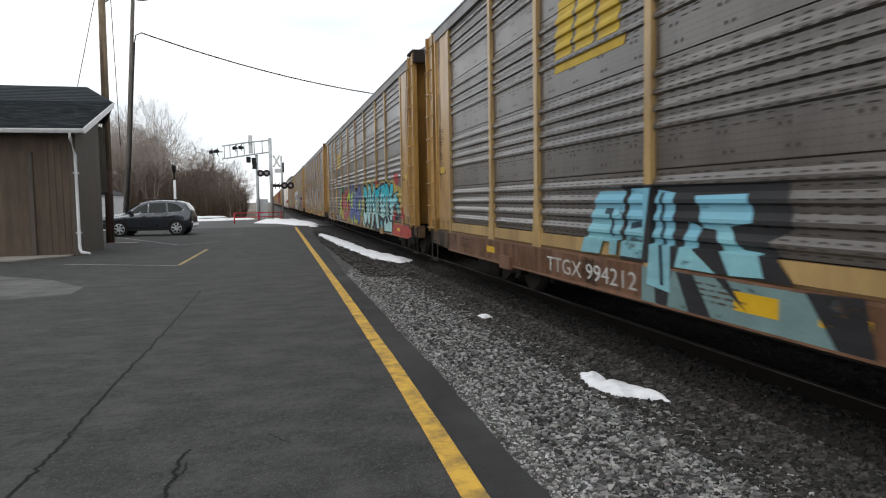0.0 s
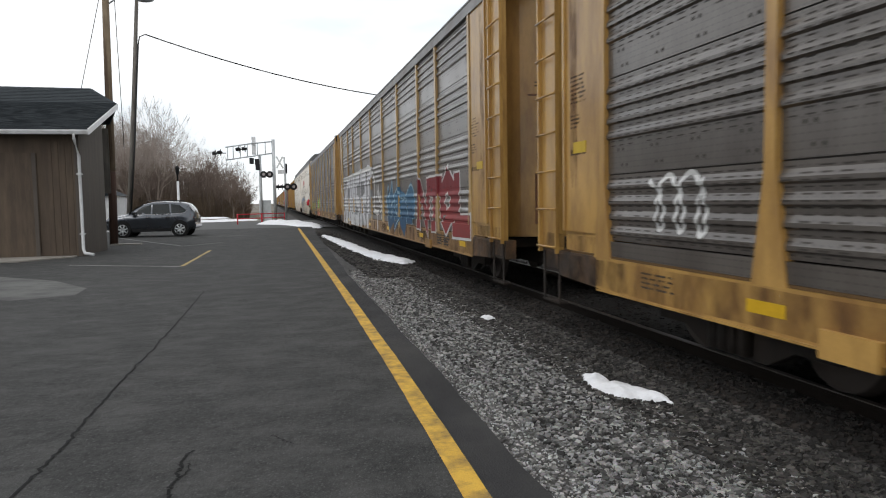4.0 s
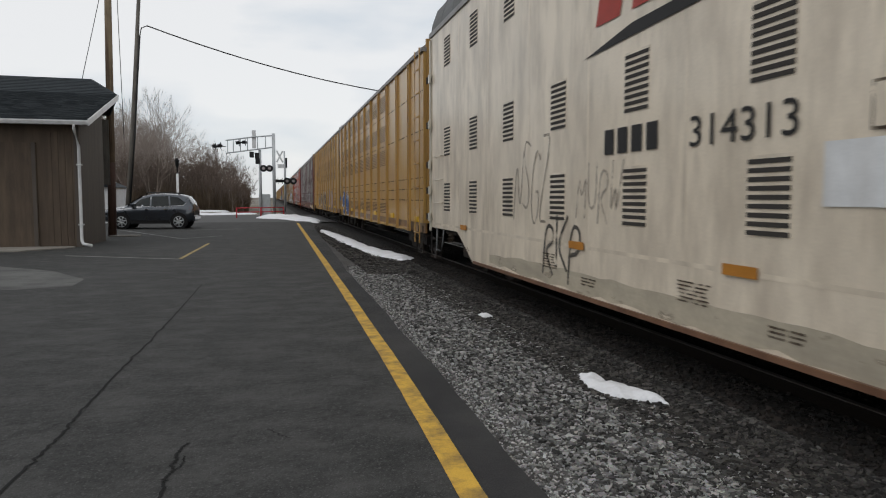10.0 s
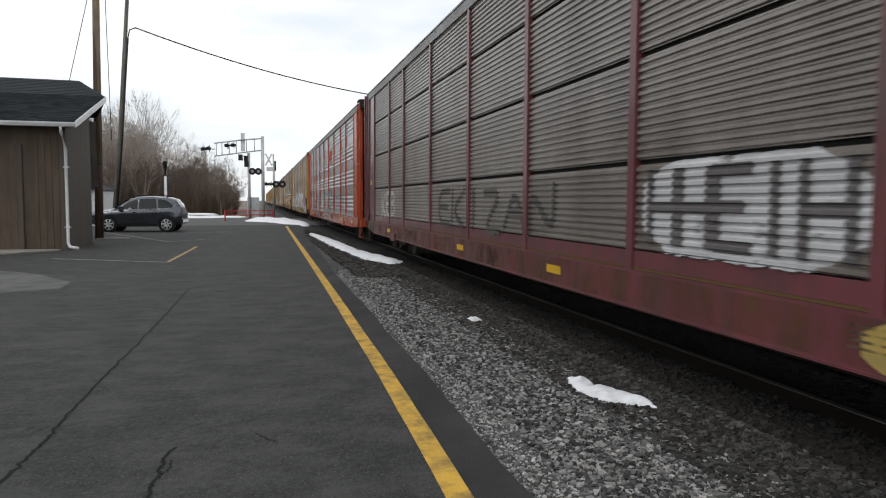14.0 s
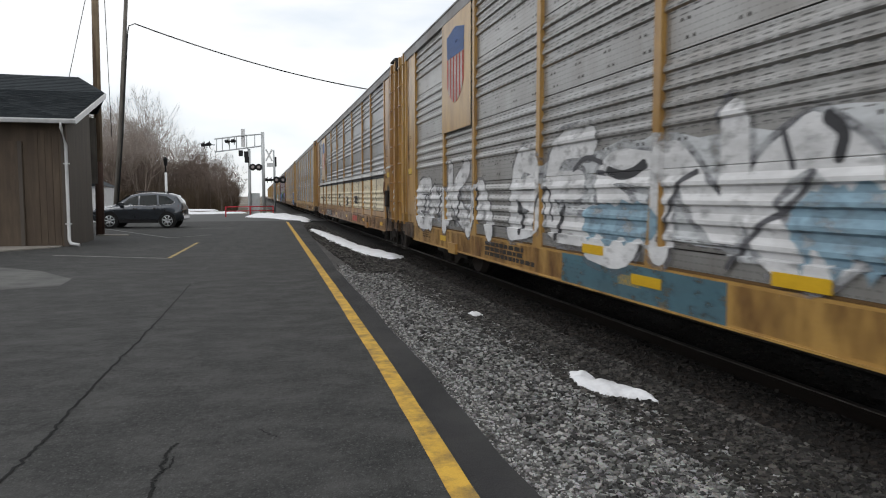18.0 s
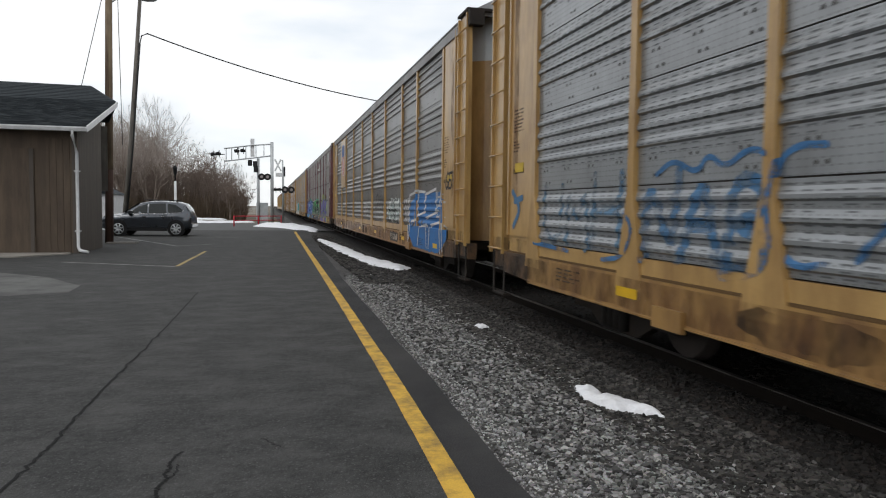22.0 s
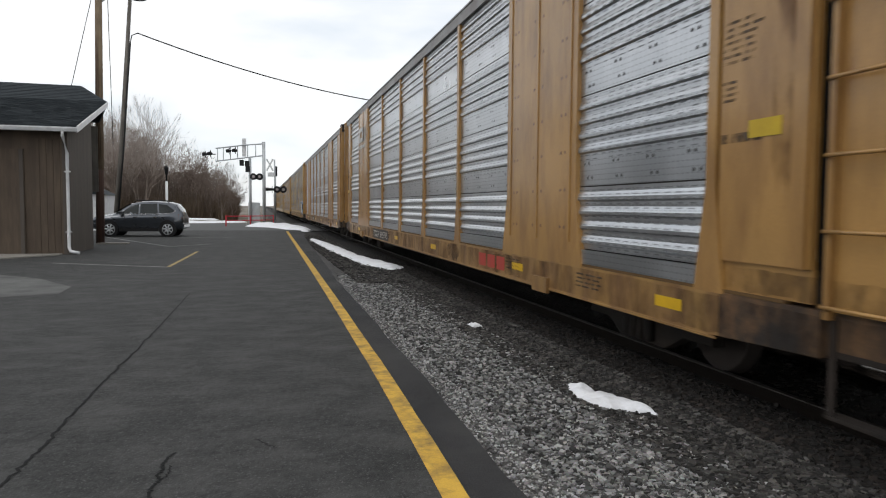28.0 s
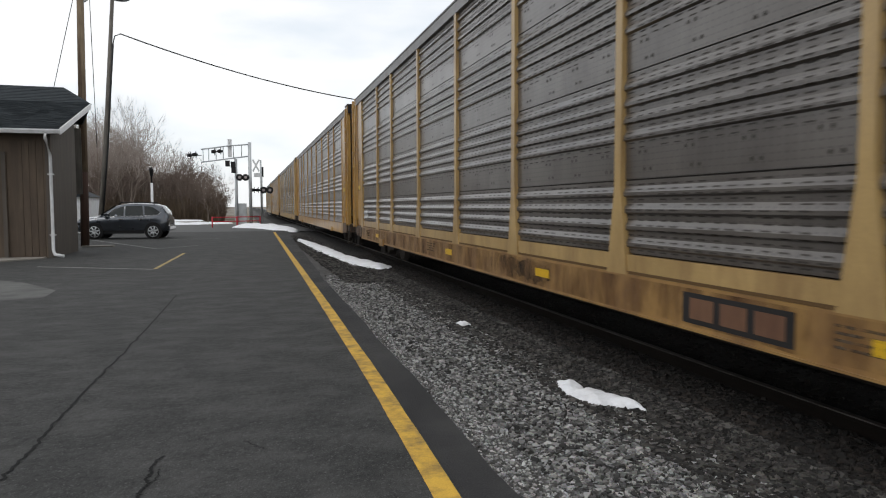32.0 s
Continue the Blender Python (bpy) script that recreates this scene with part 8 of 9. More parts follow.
lines_on(c, "flat", letters("F", -13.05, 3.3, 0.45, 0.42) + letters("A", -13.05, 2.7, 0.45, 0.42) + letters("B", -13.05, 2.1, 0.4, 0.42) + letters("O", -13.05, 2.1, 0.4, 0.42), 0.07, (0.5, 0.5, 0.5), 0.012)

c = placed(autorack("orange car carrier with silver ribbed sheets and thin dark graffiti", panel=sheet_new, post=orange, flare=0.17, notice=False), 10)
end_stencils(c, 7, decal_grey)
coat(c, "rib", 1.5, -1.75, 0.97, 2.06, (0.46, 0.54, 0.51, 0.36), 4, 0.04, square=True)
on_flank(c, "graffiti", [[(-1.75, 2.1), (-2.1, 2.1), (-1.95, 1.65), (-2.3, 1.6), (-2.15, 1.2), (-2.6, 1.2), (-2.76, 0.95), (-1.75, 0.95)]], spray((0.44, 0.52, 0.49, 0.34)), "rib", 0.003, "pale green wash of spray paint")
on_flank(c, "graffiti", [[(1.5, 0.93), (-1.75, 0.93), (-1.75, 0.60), (1.5, 0.60)], [(-1.78, 0.93), (-2.76, 0.93), (-2.92, 0.60), (-1.78, 0.60)]], spray((0.46, 0.43, 0.40, 0.34)), "rib", 0.003, "pale wash of spray paint on the sill")
on_flank(c, "graffiti", [[(-1.2, 0.75), (-1.75, 0.78), (-1.85, 0.60), (-1.15, 0.62)]], spray((0.40, 0.09, 0.04)), "rib", 0.006)
lines_on(c, "rib", [[(-1.55, 2.1), (-2.13, 2.1), (-1.96, 1.66), (-2.38, 1.64), (-2.23, 1.5), (-2.12, 1.19)], [(-1.57, 2.08), (-1.59, 1.79), (-1.42, 1.27)], [(-1.59, 1.76), (-1.78, 1.04)]], 0.045, (0.03, 0.035, 0.04), 0.012)
lines_on(c, "rib", [[(-2.15, 1.29), (-2.42, 1.32), (-2.66, 1.16), (-2.76, 0.95)], [(-2.39, 1.92), (-2.66, 2.03), (-2.93, 1.92), (-2.99, 1.69), (-2.8, 1.46), (-2.48, 1.45), (-2.32, 1.58), (-2.39, 1.92)], [(-2.57, 1.8), (-2.84, 1.77)], [(-2.58, 1.67), (-2.71, 1.64), (-2.84, 1.67)], [(-1.41, 1.33), (-1.61, 1.38), (-1.73, 1.3)]], 0.045, (0.03, 0.035, 0.04), 0.012, True)
lines_on(c, "rib", [[(1.31, 2.06), (0.59, 1.04), (0.51, 2.08)], [(-1.25, 2.06), (-1.24, 1.48)], [(-0.74, 1.28), (-0.86, 0.95)], [(0.01, 1.03), (-0.24, 0.74)], [(-1.79, 0.91), (-1.95, 0.6)]], 0.03, (0.10, 0.12, 0.12), 0.012)
lines_on(c, "rib", [[(-3.44, 1.38), (-3.46, 1.8), (-3.52, 1.95), (-3.68, 2.09), (-4.1, 2.04), (-4.3, 1.7), (-4.2, 1.3)], [(-2.96, 1.35), (-3.1, 1.46), (-3.28, 1.37), (-3.16, 1.13), (-2.96, 1.28)], [(-3.73, 1.65), (-3.81, 1.48)], [(-3.6, 1.2), (-3.8, 1.35), (-4.05, 1.2)]], 0.06, (0.22, 0.06, 0.10), 0.01, True)
scribble(c, "rib", 8.8, 1.1, 1.7, 0.6, (0.08, 0.02, 0.045), 0.05, 4, 5)
lines_on(c, "rib", [[(6.6, 1.2), (6.5, 1.75), (6.2, 1.8), (5.9, 1.3)], [(5.9, 1.55), (5.5, 2.0), (5.2, 1.95), (4.6, 1.4), (4.25, 1.0)], [(5.6, 1.2), (5.5, 1.55), (5.1, 1.5), (5.0, 1.15)], [(4.9, 1.7), (4.7, 2.05), (4.2, 2.05)], [(4.0, 1.0), (4.1, 1.9), (3.8, 2.1), (3.5, 1.6), (3.7, 0.7)]], 0.06, (0.09, 0.02, 0.05))
scribble(c, "rib", -3.3, 1.15, 3.6, 0.75, (0.14, 0.03, 0.06), 0.05, 5, 6)
lines_on(c, "rib", letters("CW", -6.6, 1.2, 1.6, 0.6), 0.08, (0.16, 0.16, 0.17))
lines_on(c, "flat", [[(12.52, 1.98), (12.45, 2.08), (12.35, 2.06), (12.3, 1.95)], [(12.4, 1.92), (12.25, 2.08)]], 0.07, (0.05, 0.035, 0.03), 0.010, True)
lines_on(c, "flat", [[(12.12, 2.18), (12.05, 1.98), (11.95, 2.1)], [(12.05, 1.88), (11.92, 1.92)]], 0.08, (0.04, 0.035, 0.05), 0.010, True)
sill_number(c, 6.68, "TTGX 953400")
badge(c, -1.6, 3.4, 1.6, 0.7, decal_red)

c = placed(autorack("yellow car carrier with grey sheets and white and blue graffiti", panel=sheet_grey, post=yellow_mid, flare=0.17), 11)
end_stencils(c, 8, decal_grey)
graffiti(c, "rib", 11.7, 1.0, 5.6, 1.05, "EMKA", (0.70, 0.70, 0.71, 0.26), (0.22, 0.21, 0.23, 0.42), 0.34, 0.05, 0.0, 0.12, 4)
coat(c, "rib", 11.5, 6.4, 1.0, 1.85, (0.50, 0.51, 0.53, 0.40), 13, 0.35)
coat(c, "rib", 5.2, -7.4, 1.0, 2.25, (0.62, 0.64, 0.66, 0.27), 3, 0.4)
for y0, y1, z0, z1, s in ((2.9, 1.3, 1.05, 1.6, 4), (-0.3, -1.2, 1.05, 1.75, 5), (-2.6, -4.1, 1.0, 1.5, 6), (-5.3, -6.6, 1.1, 1.8, 7)):
    coat(c, "rib", y0, y1, z0, z1, (0.26, 0.40, 0.50, 0.30), s, 0.6, 0.012, 16)
graffiti(c, "rib", 5.3, 1.0, 6.4, 1.15, "BESNO", (0.74, 0.74, 0.75, 0.24), (0.24, 0.24, 0.26, 0.44), 0.34, 0.07, 0.0, 0.12, 5)
graffiti(c, "rib", -1.2, 1.0, 6.2, 1.2, "DWNSR", (0.74, 0.74, 0.75, 0.24), (0.26, 0.26, 0.29, 0.45), 0.36, 0.05, 0.0, 0.12, 6)
lines_on(c, "rib", [[(4.4, 1.2), (4.2, 1.6), (3.9, 1.75), (3.8, 1.3)], [(3.2, 1.9), (2.9, 2.05), (2.5, 1.95)], [(2.6, 1.85), (2.0, 1.80), (1.6, 1.88)], [(1.3, 1.2), (1.1, 1.7), (0.8, 1.8)], [(0.3, 1.05), (0.0, 1.4), (-0.3, 1.5), (-0.5, 1.75)], [(-0.2, 2.05), (-0.3, 1.8)], [(-1.1, 1.9), (-1.4, 2.0), (-1.5, 1.7)], [(-1.7, 1.4), (-1.6, 1.1)], [(-2.4, 2.0), (-2.6, 1.5), (-2.3, 1.2)], [(-3.5, 1.9), (-3.9, 1.6), (-3.6, 1.2)], [(-5.0, 1.95), (-5.3, 1.3)]], 0.055, (0.09, 0.09, 0.10), 0.010, True)
lines_on(c, "rib", [[(2.35, 1.86), (2.1, 1.80), (1.85, 1.82), (1.65, 1.9)], [(-0.6, 2.1), (-0.75, 2.0), (-0.7, 1.85)], [(-2.0, 1.95), (-2.15, 1.8)], [(5.0, 1.5), (4.75, 1.3), (4.85, 1.1)], [(-0.9, 1.25), (-1.3, 1.45), (-1.25, 1.65)], [(3.6, 1.1), (3.45, 1.45)], [(10.9, 1.15), (10.7, 1.6)], [(9.6, 1.2), (9.3, 1.7)], [(8.2, 1.1), (8.0, 1.65)], [(7.0, 1.3), (6.9, 1.7)]], 0.10, (0.05, 0.05, 0.055), 0.011, True)
coat(c, "rib", -8.5, -11.6, 0.62, 1.85, (0.42, 0.42, 0.50), 7, 0.2)
graffiti(c, "rib", -8.7, 1.0, 2.7, 0.75, "ENS", (0.44, 0.45, 0.55), (0.06, 0.06, 0.18), 0.2, 0.05, 0.0, 0.1, 8)
coat(c, "rib", 3.4, 0.3, 0.57, 0.93, (0.07, 0.15, 0.19, 0.24), 9, 0.05, 0.003, 24, True)
for a, b, z in ((2.84, 2.34, 1.02), (1.75, 1.22, 0.8), (-0.19, -0.74, 1.02)):
    patch(c, "reflector", a, b, z - 0.05, z + 0.05, reflector, 0.034, "orange reflective strip")
shield(c, 7.35, 3.3, 1.65, 1.35)
owner_board(c, -4.3)
hand_brake(c, -12.4)
bar_text(c, 6.4, 0.82, 2.2, 3, decal_black, 0.026, h=0.06, gap=0.08)

c = placed(autorack("yellow car carrier with silver sheets, cream and black lower half", panel=sheet_blue, post=ochre, sill=sill_rust, kick=ochre, flare=0.2), 12)
end_stencils(c, 9, decal_grey)
ys = [p for p in POSTS]
for k, (a, b) in enumerate(zip(ys, ys[1:])):
    coat(c, "rib", b - 0.07, a + 0.07, 1.145, 2.13, (0.72, 0.64, 0.47), 4 + k, 0.0, n=2, square=True)
lines_on(c, "rib", [[(11.6, 2.17), (-11.7, 2.17)]], 0.09, BLACK)
lines_on(c, "rib", [[(11.6, 2.28), (-11.9, 2.30), (-12.1, 2.36), (-13.0, 2.38), (-13.2, 1.7), (-13.2, 1.2)]], 0.12, WHITE, 0.018)
lines_on(c, "rib", [[(y, 0.7), (y + 0.05, 2.15)] for y in (8.9, 4.0, 2.3, -0.85, -3.69, -6.0, -10.1)], 0.08, BLACK, 0.012)
for y0, y1, z0, z1 in ((-2.19, -2.72, 1.2, 1.58), (0.74, 0.2, 1.52, 1.68), (0.70, 0.15, 1.14, 1.30), (-4.8, -5.7, 1.3, 1.6), (5.9, 5.5, 1.4, 1.7), (10.6, 10.0, 1.45, 1.55), (9.9, 9.5, 1.45, 1.55), (8.4, 7.9, 1.3, 1.55)):
    coat(c, "rib", y0, y1, z0, z1, BLACK, 3, 0.05, 0.012, 3, True)
shield(c, 7.35, 3.0, 1.65, 1.55)
sill_number(c, 6.56, "TTGX 160243")
for k in range(3):
    patch(c, "mark_block", -4.4 - 0.45 * k, -4.75 - 0.45 * k, 0.66, 0.86, decal_red, 0.027)
hand_brake(c, -12.35)

c = placed(autorack("yellow car carrier with blue-grey sheets and flared posts", panel=sheet_blue, post=yellow_new, sill=sill_worn, kick=yellow_new, flare=0.26, cap=steel_silver), 13)
end_stencils(c, 10, decal_grey)
FADED = (0.10, 0.20, 0.31, 0.40)
graffiti(c, "rib", 11.5, 1.15, 2.2, 0.8, "UMH", FADED, None, 0.10, 0.03, 0.0, 0.05, 4)
graffiti(c, "rib", 8.9, 1.10, 1.9, 0.85, "NAB", (0.06, 0.16, 0.30, 0.38), None, 0.13, 0.03, 0.0, 0.05, 5)
lines_on(c, "rib", [[(6.6, 2.04), (6.87, 2.06), (7.06, 1.94), (7.09, 1.37), (6.8, 1.21), (6.55, 1.26)], [(9.25, 1.58), (9.0, 1.44), (9.17, 1.12), (9.66, 1.06)], [(11.67, 1.14), (10.55, 1.10)], [(8.67, 1.93), (8.39, 2.06), (8.03, 1.9), (7.88, 2.08), (7.65, 1.93), (7.38, 2.08), (7.13, 2.02)], [(6.3, 1.3), (5.9, 1.7), (5.6, 1.2)]], 0.05, (0.05, 0.16, 0.34, 0.30), 0.008, True)
lines_on(c, "flat", [[(12.6, 1.84), (12.25, 1.6), (12.55, 1.34)], [(12.5, 1.7), (12.2, 1.75)]], 0.09, (0.07, 0.16, 0.28), 0.012, True)
scribble(c, "rib", 1.2, 1.2, 1.4, 0.5, (0.5, 0.5, 0.52), 0.05, 4, 5)
scribble(c, "rib", 4.2, 1.2, 2.4, 0.7, (0.42, 0.43, 0.44), 0.06, 5, 6)
owner_board(c, -5.14)
coat(c, "rib", -8.2, -9.1, 0.58, 0.92, (0.13, 0.055, 0.025, 0.34), 8, 0.3, 0.003, 12)
coat(c, "rib", -7.6, -8.2, 0.62, 0.90, (0.03, 0.027, 0.025, 0.36), 9, 0.1, 0.003, 6, True)

c = placed(autorack("yellow car carrier with dirty grey sheets, white and blue graffiti", panel=sheet_dull, post=yellow_new, sill=sill_rust, kick=yellow_new, flare=0.26, cap=steel_silver), 14)
end_stencils(c, 11, decal_grey)
coat(c, "rib", -8.15, -12.2, 0.60, 1.95, (0.03, 0.16, 0.42), 4, 0.06)
lines_on(c, "rib", [[(-8.2, 0.7), (-8.15, 1.9), (-9.2, 2.0), (-9.2, 1.2)], [(-9.25, 1.2), (-9.3, 1.98), (-10.0, 1.95), (-10.05, 1.5), (-9.3, 1.4)], [(-10.1, 1.6), (-10.1, 1.9), (-11.1, 2.0), (-11.2, 1.5), (-10.2, 1.35)], [(-8.3, 0.8), (-8.5, 1.25), (-9.2, 1.3)], [(-9.4, 0.7), (-9.6, 1.15), (-10.3, 1.2), (-10.4, 0.7)], [(-10.6, 0.7), (-10.7, 1.2), (-11.6, 1.3), (-11.7, 0.65)], [(-11.9, 0.7), (-11.8, 1.25), (-12.1, 1.2)]], 0.06, WHITE, 0.018)
lines_on(c, "rib", letters("HAS", -11.2, 1.7, 0.9, 0.24) + letters("ETC", -11.2, 1.4, 0.9, 0.24), 0.05, (0.5, 0.5, 0.5))
coat(c, "rib", -4.6, -7.2, 1.16, 1.90, (0.66, 0.69, 0.67, 0.31), 5, 0.3)
coat(c, "rib", -4.8, -7.0, 1.2, 1.7, (0.34, 0.44, 0.41, 0.44), 15, 0.3, 0.004)
lines_on(c, "rib", letters("EHEI", -4.8, 1.2, 2.2, 0.6), 0.08, (0.13, 0.15, 0.14, 0.38), 0.014)
scribble(c, "rib", -7.4, 1.2, 0.7, 0.7, (0.5, 0.5, 0.5), 0.05, 3, 3)
lines_on(c, "rib", letters("CAWN", -2.2, 1.6, 1.6, 0.42, 0.2, 0.2), 0.06, BLACK)
scribble(c, "rib", 0.8, 1.2, 1.0, 0.6, (0.45, 0.45, 0.45), 0.04, 3, 9)
shield(c, 7.35, 3.0, 1.65, 1.55)
owner_board(c, -5.47)
lines_on(c, "flat", letters("GEM", -12.05, 2.0, 0.7, 0.3, 0.3, 0.1), 0.05, BLACK, 0.012)

c = placed(autorack("maroon finely ribbed car carrier with purple, green and blue graffiti", "fine", sheet_ribbed, maroon, yellow_mid, ends=maroon, flare=0), 15)
end_stencils(c, 12, decal_white)
coat(c, "fine", -4.3, -10.2, 0.97, 2.1, (0.11, 0.10, 0.30), 4, 0.3)
coat(c, "fine", -4.3, -10.4, 0.58, 0.92, (0.11, 0.09, 0.28), 5, 0.1)
coat(c, "fine", -9.4, -11.6, 0.98, 2.1, (0.30, 0.30, 0.26), 6, 0.4, 0.003)
graffiti(c, "fine", -4.8, 1.0, 4.6, 1.1, "MAUR", ((0.10, 0.09, 0.25), (0.20, 0.18, 0.44)), (0.26, 0.36, 0.09), 0.30, 0.06, 0.05, 0.15, 7)
for y, z in ((-5.6, 1.9), (-6.9, 2.25), (-8.6, 2.2), (-9.5, 1.6), (-10.0, 0.8)):
    coat(c, "fine", y, y - 0.5, z - 0.2, z + 0.15, (0.40, 0.52, 0.07), int(-y * 9), 0.6, 0.03, 8)
coat(c, "fine", 4.5, -3.8, 0.58, 0.92, (0.010, 0.013, 0.040), 9, 0.1)
INK = ((0.016, 0.018, 0.034), (0.012, 0.012, 0.016))
LEAF, JADE, BONE = ((0.030, 0.20, 0.045), (0.05, 0.30, 0.085)), (0.055, 0.33, 0.21), (0.50, 0.53, 0.48)
shape(c, "fine", [(2.39, 1.93), (1.23, 2.01), (-1.04, 2.14), (-1.31, 2.04), (-2.78, 2.09), (-2.85, 1.59), (-3.42, 1.49), (-3.44, 1.0), (-3.07, 0.83), (-2.66, 0.85), (-1.97, 1.0), (-1.58, 1.35), (-1.07, 0.97), (1.22, 0.98), (2.16, 1.13)], LEAF, 0.004)
shape(c, "fine", [(-2.83, 1.96), (-3.4, 1.95), (-3.42, 1.52), (-2.97, 1.58)], (0.085, 0.030, 0.026), 0.004)
shape(c, "fine", [(-2.79, 1.7), (-2.91, 1.77), (-2.97, 1.59), (-3.42, 1.54), (-3.42, 1.49), (-2.8, 1.51)], (0.46, 0.38, 0.12), 0.006)
shape(c, "fine", [(-3.24, 1.74), (-3.23, 1.7), (-3.19, 1.67), (-3.14, 1.65), (-3.07, 1.65), (-3.01, 1.67), (-2.97, 1.71), (-2.95, 1.75), (-2.97, 1.8), (-3.01, 1.84), (-3.07, 1.85), (-3.13, 1.85), (-3.19, 1.83), (-3.23, 1.79)], (0.50, 0.43, 0.13), 0.007)
shape(c, "fine", [(-1.49, 2.22), (-1.75, 2.26), (-2.07, 2.13), (-1.48, 2.1)], (0.50, 0.43, 0.13), 0.007)
shape(c, "fine", [(-1.15, 2.07), (-1.42, 2.01), (-2.44, 2.03), (-2.44, 1.81), (-1.51, 1.7), (-1.49, 1.16), (-1.21, 1.23)], INK, 0.008)
shape(c, "fine", [(-1.56, 1.44), (-2.35, 1.56), (-2.35, 1.38), (-1.98, 1.07), (-1.61, 1.08)], INK, 0.008)
shape(c, "fine", [(0.6, 2.02), (-0.77, 2.0), (-0.76, 1.77), (0.29, 1.76), (0.04, 1.41), (-0.11, 1.33), (-0.46, 1.5), (-0.86, 1.53), (-1.15, 1.39), (-1.25, 1.14), (-1.07, 1.02), (-0.56, 1.03), (-0.09, 1.09), (0.31, 1.46), (0.52, 1.78)], INK, 0.008)
shape(c, "fine", [(1.23, 1.78), (0.75, 1.78), (0.44, 1.33), (0.09, 0.92), (0.58, 1.0), (1.06, 1.45)], INK, 0.008)
shape(c, "fine", [(2.17, 1.66), (1.49, 1.78), (1.22, 1.45), (0.89, 1.04), (1.48, 1.09), (1.96, 1.29)], INK, 0.008)
shape(c, "fine", [(-2.59, 1.23), (-2.7, 1.36), (-2.9, 1.41), (-3.09, 1.36), (-3.27, 1.25), (-3.4, 1.09), (-3.28, 0.94), (-3.11, 0.84), (-2.87, 0.82), (-2.69, 0.91), (-2.6, 1.08)], INK, 0.008)
lines_on(c, "fine", [[(0.75, 2.12), (-1.02, 2.09)], [(-1.09, 2.17), (-1.4, 2.06), (-2.67, 2.12), (-2.81, 2.08), (-2.78, 1.97)], [(-2.41, 1.58), (-2.79, 1.66)], [(-2.64, 1.43), (-3.04, 1.51), (-3.42, 1.47)]], 0.075, JADE, 0.012, True)
lines_on(c, "fine", [[(2.39, 1.93), (0.75, 2.07), (-1.04, 2.06), (-1.1, 2.13), (-1.42, 2.02), (-2.78, 2.05)], [(-1.12, 2.12), (-1.17, 1.43), (-1.5, 1.44), (-1.56, 1.2)], [(-2.45, 1.79), (-1.51, 1.68)], [(-2.35, 1.56), (-1.56, 1.46)], [(0.29, 1.76), (-0.86, 1.76)], [(0.31, 1.71), (0.1, 1.22), (-0.15, 1.12), (-0.55, 1.31), (-0.92, 1.33), (-1.07, 1.13)], [(0.75, 2.04), (0.67, 1.78), (0.44, 1.33), (0.03, 0.87)]], 0.035, BONE, 0.014, True)
lines_on(c, "fine", [[(-1.97, 1.02), (-2.66, 0.85), (-2.92, 0.78), (-3.22, 0.8)], [(-2.59, 1.23), (-2.7, 1.37), (-3.04, 1.43), (-3.27, 1.28), (-3.42, 1.09)], [(-1.2, 1.21), (-1.67, 1.26)], [(-1.44, 1.2), (-1.49, 0.91), (-1.4, 0.71)], [(0.89, 0.92), (0.22, 0.7)], [(-0.28, 0.95), (-0.62, 0.71)]], 0.045, BONE, 0.014, True)
lines_on(c, "fine", [[(-2.81, 1.03), (-2.89, 1.14), (-3.05, 1.19), (-3.14, 1.16), (-3.23, 1.1)], [(-2.87, 0.97), (-2.97, 0.89), (-3.11, 0.91), (-3.13, 1.0)], [(-0.45, 1.03), (-0.67, 1.1), (-0.77, 1.21), (-0.66, 1.29), (-0.45, 1.22)]], 0.06, BONE, 0.016, True)
coats(c, "fine", [[(4.05, 1.85), (3.8, 1.4), (3.2, 1.05)], [(3.1, 1.9), (2.6, 1.3), (2.2, 1.0)]], 0.26, INK, (0.52, 0.55, 0.50), 0.035)
coat(c, "fine", 4.6, 2.2, 0.97, 2.0, (0.05, 0.28, 0.09), 8, 0.2)
coat(c, "fine", 12.2, 4.6, 0.97, 2.05, (0.06, 0.20, 0.42), 12, 0.15)
coat(c, "fine", 12.4, 4.4, 0.575, 0.925, (0.10, 0.33, 0.58), 13, 0.1)
graffiti(c, "fine", 12.0, 0.98, 7.2, 1.0, "QVEKS", (0.10, 0.17, 0.48), (0.02, 0.025, 0.09), 0.34, 0.06, -0.1, 0.1, 14, shine=(0.5, 0.6, 0.75))
lines_on(c, "fine", [[(7.9, 2.1), (7.3, 2.2), (6.8, 2.15), (6.3, 2.1), (5.2, 2.1)]], 0.08, (0.04, 0.36, 0.22), 0.05)
patch(c, "number_board", 8.2, 5.4, 0.61, 0.90, decal_black, 0.031)
lettering(c, "TTGX 159537", 8.06, 0.665, 0.27, decal_white, 0.036, fit=2.5)
on_flank(c, "emblem_plate", [[(-1.4, 3.95), (-4.3, 3.95), (-4.3, 4.75), (-1.4, 4.75)]], maroon, "fine", 0.006, "maroon emblem plate")
on_flank(c, "emblem", [[(-1.5, 4.15), (-2.7, 4.15), (-2.7, 4.3), (-1.5, 4.3)], [(-2.9, 4.1), (-4.2, 4.1), (-4.2, 4.55), (-2.9, 4.55)]], decal_white, "fine", 0.012, "plain painted emblem")

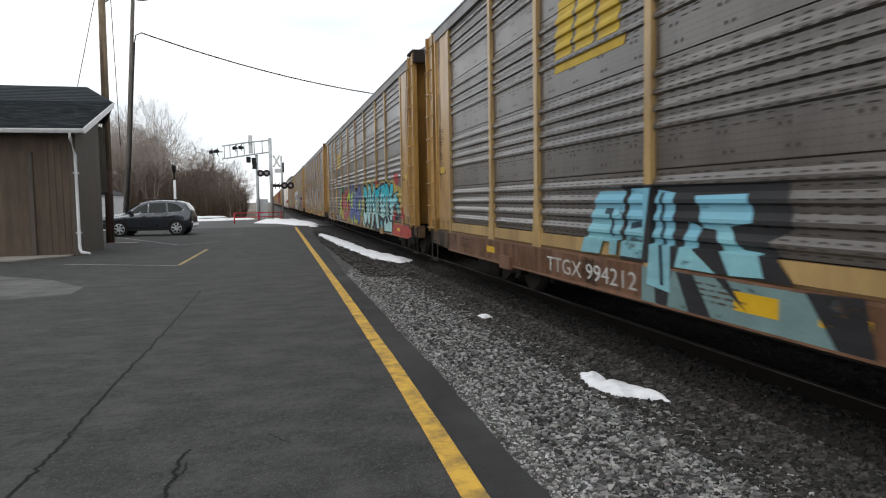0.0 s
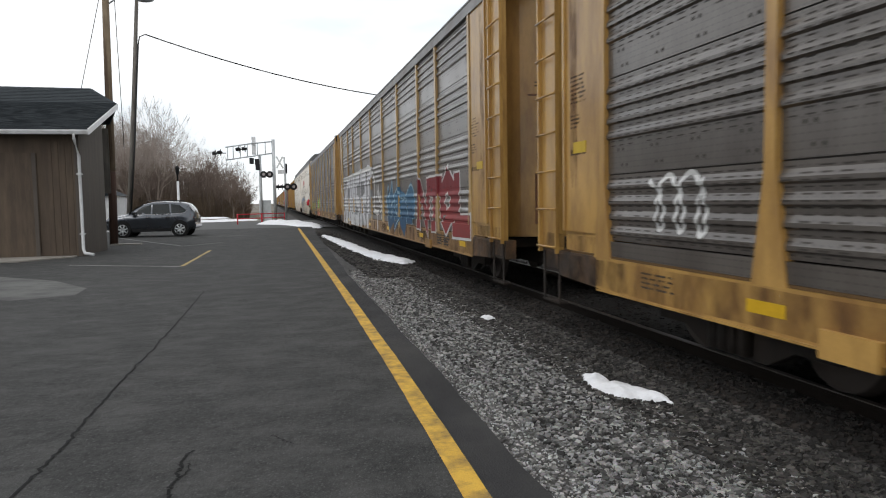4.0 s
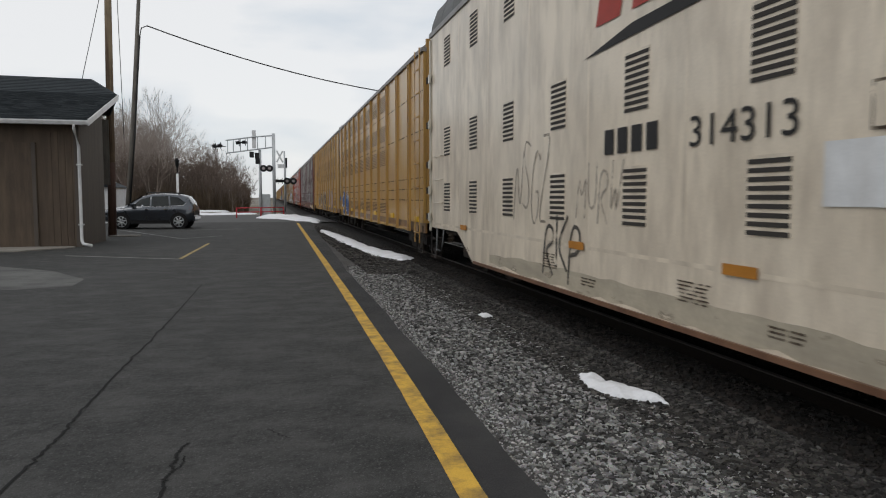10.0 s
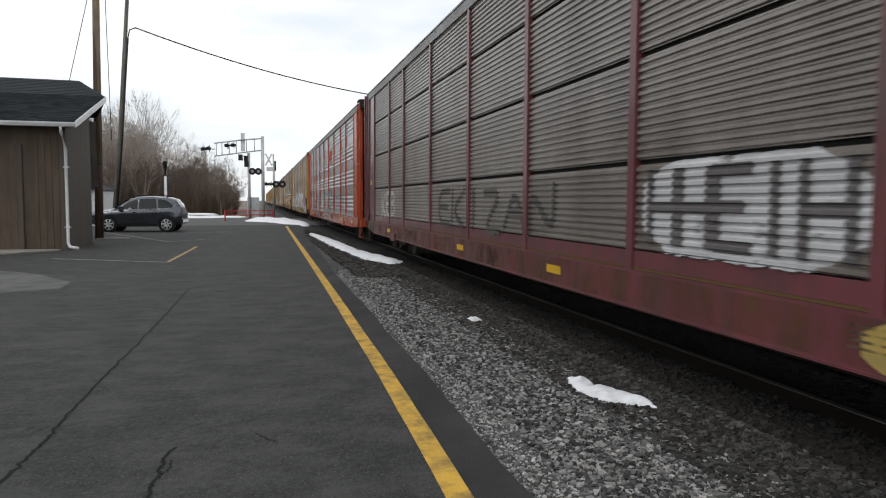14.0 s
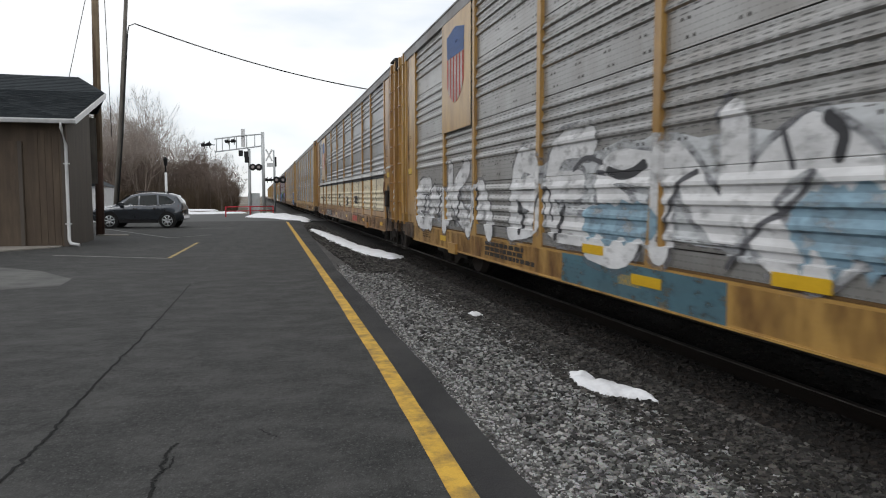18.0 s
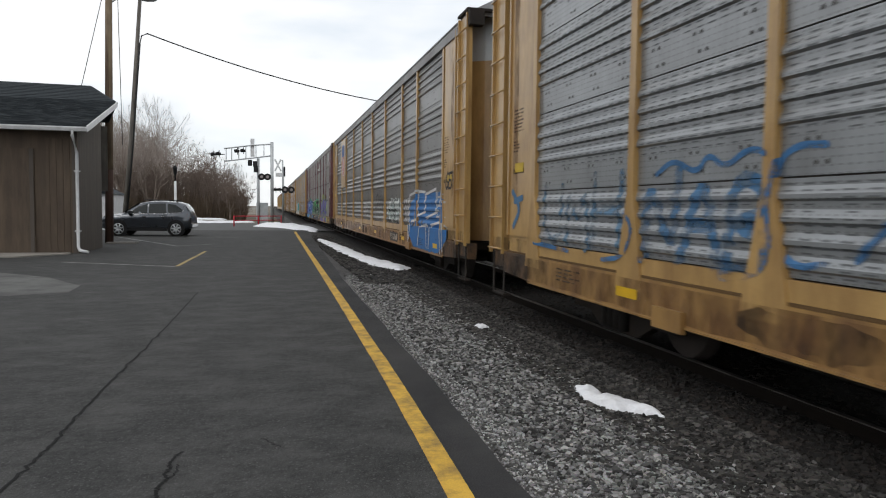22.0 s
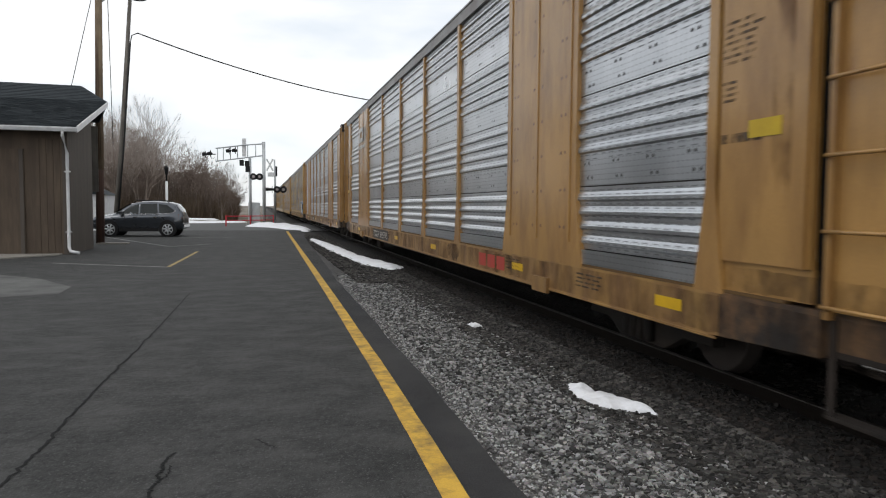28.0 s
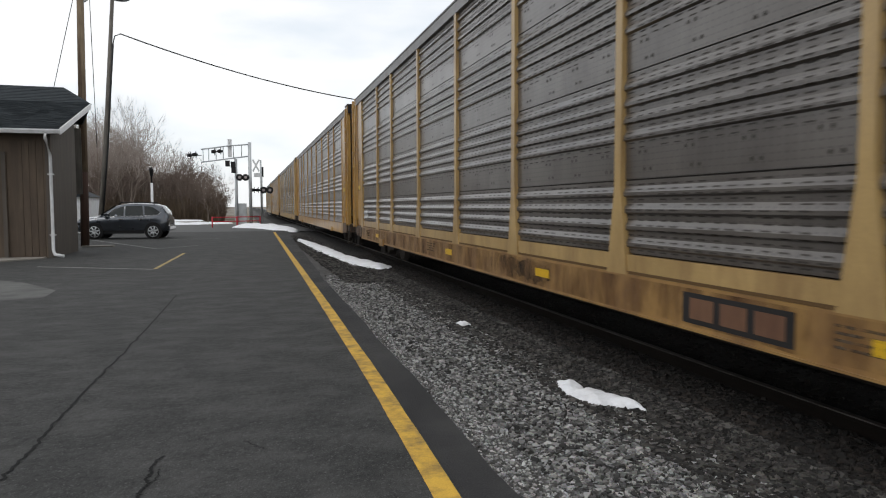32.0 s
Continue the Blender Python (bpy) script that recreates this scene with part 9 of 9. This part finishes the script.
c = placed(autorack("yellow car carrier with finely ribbed sheets and teal and white graffiti", "fine", sheet_ribbed, yellow_mid, flare=0), 16)
end_stencils(c, 13, decal_grey)
coat(c, "fine", 11.6, 2.4, 0.99, 1.85, (0.58, 0.58, 0.57), 4, 0.12)
coat(c, "fine", 11.6, 1.5, 0.575, 0.965, (0.60, 0.60, 0.59), 5, 0.08)
graffiti(c, "fine", 11.5, 1.02, 4.6, 0.86, "EPAN", (0.58, 0.58, 0.58), (0.05, 0.33, 0.32), 0.26, 0.07, 0.0, 0.08, 6)
graffiti(c, "fine", 6.6, 1.02, 4.2, 0.9, "VPER", (0.05, 0.36, 0.35), WHITE, 0.34, 0.06, 0.1, 0.08, 7)
patch(c, "yellow_strip", 9.27, 9.15, 0.95, 1.55, decal_yellow, 0.06)
patch(c, "yellow_strip", 11.82, 11.70, 0.95, 1.45, decal_yellow, 0.06)
owner_board(c, -5.3)
graffiti(c, "fine", -3.0, 1.1, 5.0, 0.7, "ROMAN", (0.42, 0.42, 0.42), None, 0.14, 0.03, 0.0, 0.1, 8)

c = placed(autorack("ochre car carrier with bright silver sheets and wide ochre plates", panel=sheet_new, post=ochre, sill=sill_worn, door=steel_silver, wide=True, flare=0.2), 17)
end_stencils(c, 14, decal_grey)
sill_number(c, 5.65, "TTGX 695795")
for a, b, z0, z1 in ((9.0, 8.72, 3.85, 4.35), (8.71, 8.2, 4.2, 4.35), (8.71, 8.2, 3.85, 4.0), (8.1, 7.9, 3.85, 4.35), (7.6, 7.4, 3.85, 4.35)):
    patch(c, "emblem_bar", a, b, z0, z1, decal_white, 0.048)
for k in range(9):
    patch(c, "emblem_bar", 9.0 - 0.18 * k, 8.88 - 0.18 * k, 3.62, 3.74, decal_white, 0.048)
for k in range(3):
    patch(c, "mark_block", -5.6 - 0.45 * k, -5.95 - 0.45 * k, 0.66, 0.86, decal_red, 0.027)

c = placed(autorack("ochre car carrier with bright silver sheets and cream end doors", panel=sheet_new, post=ochre, sill=sill_worn, door=cream_door, wide=True, flare=0.2), 18)
end_stencils(c, 15, decal_grey)
bar_text(c, -6.9, 0.86, 0.6, 5, decal_black, 0.026, h=0.045, gap=0.06)
owner_board(c, 4.6, 1.0)
coat(c, "rib", 12.0, 10.8, 0.62, 0.9, (0.30, 0.13, 0.05), 4, 0.4)

c = placed(autorack("yellow car carrier with brownish grey ribbed sheets and blue graffiti", panel=sheet_old, post=yellow_old, sill=sill_worn, ends=yellow_mid, kick=yellow_old, flare=0.2, cap=steel_silver), 19)
end_stencils(c, 16, decal_grey)
coat(c, "rib", -8.7, -12.1, 0.95, 2.1, (0.55, 0.58, 0.62), 4, 0.18)
graffiti(c, "rib", -9.0, 1.05, 2.7, 0.85, "CXE", (0.55, 0.60, 0.66), (0.06, 0.24, 0.48), 0.22, 0.10, 0.0, 0.1, 5)
owner_board(c, -5.4, 1.15, rust_brown)
hand_brake(c, -12.6)
coat(c, "rib", 11.6, 10.9, 1.2, 1.5, (0.5, 0.5, 0.5), 6, 0.3, n=8)
for k in range(20, 24):
    c = placed(autorack("yellow car carrier with dull grey ribbed sheets", panel=(sheet_grey, sheet_old)[k % 2], post=(yellow_mid, yellow_old)[k % 2], flare=0.2), k)



# ---- what moves ----
SPEED = [(0, 0.00), (4, 63.54), (8, 127.05), (12, 190.52), (16, 253.95), (20, 317.34), (24, 380.70), (28, 444.01), (32, 507.29)]


def motions():
    for car, y in TRAIN:
        walk(car, [(t, pose(TRACK, y - d, 0)) for t, d in SPEED])


motions()
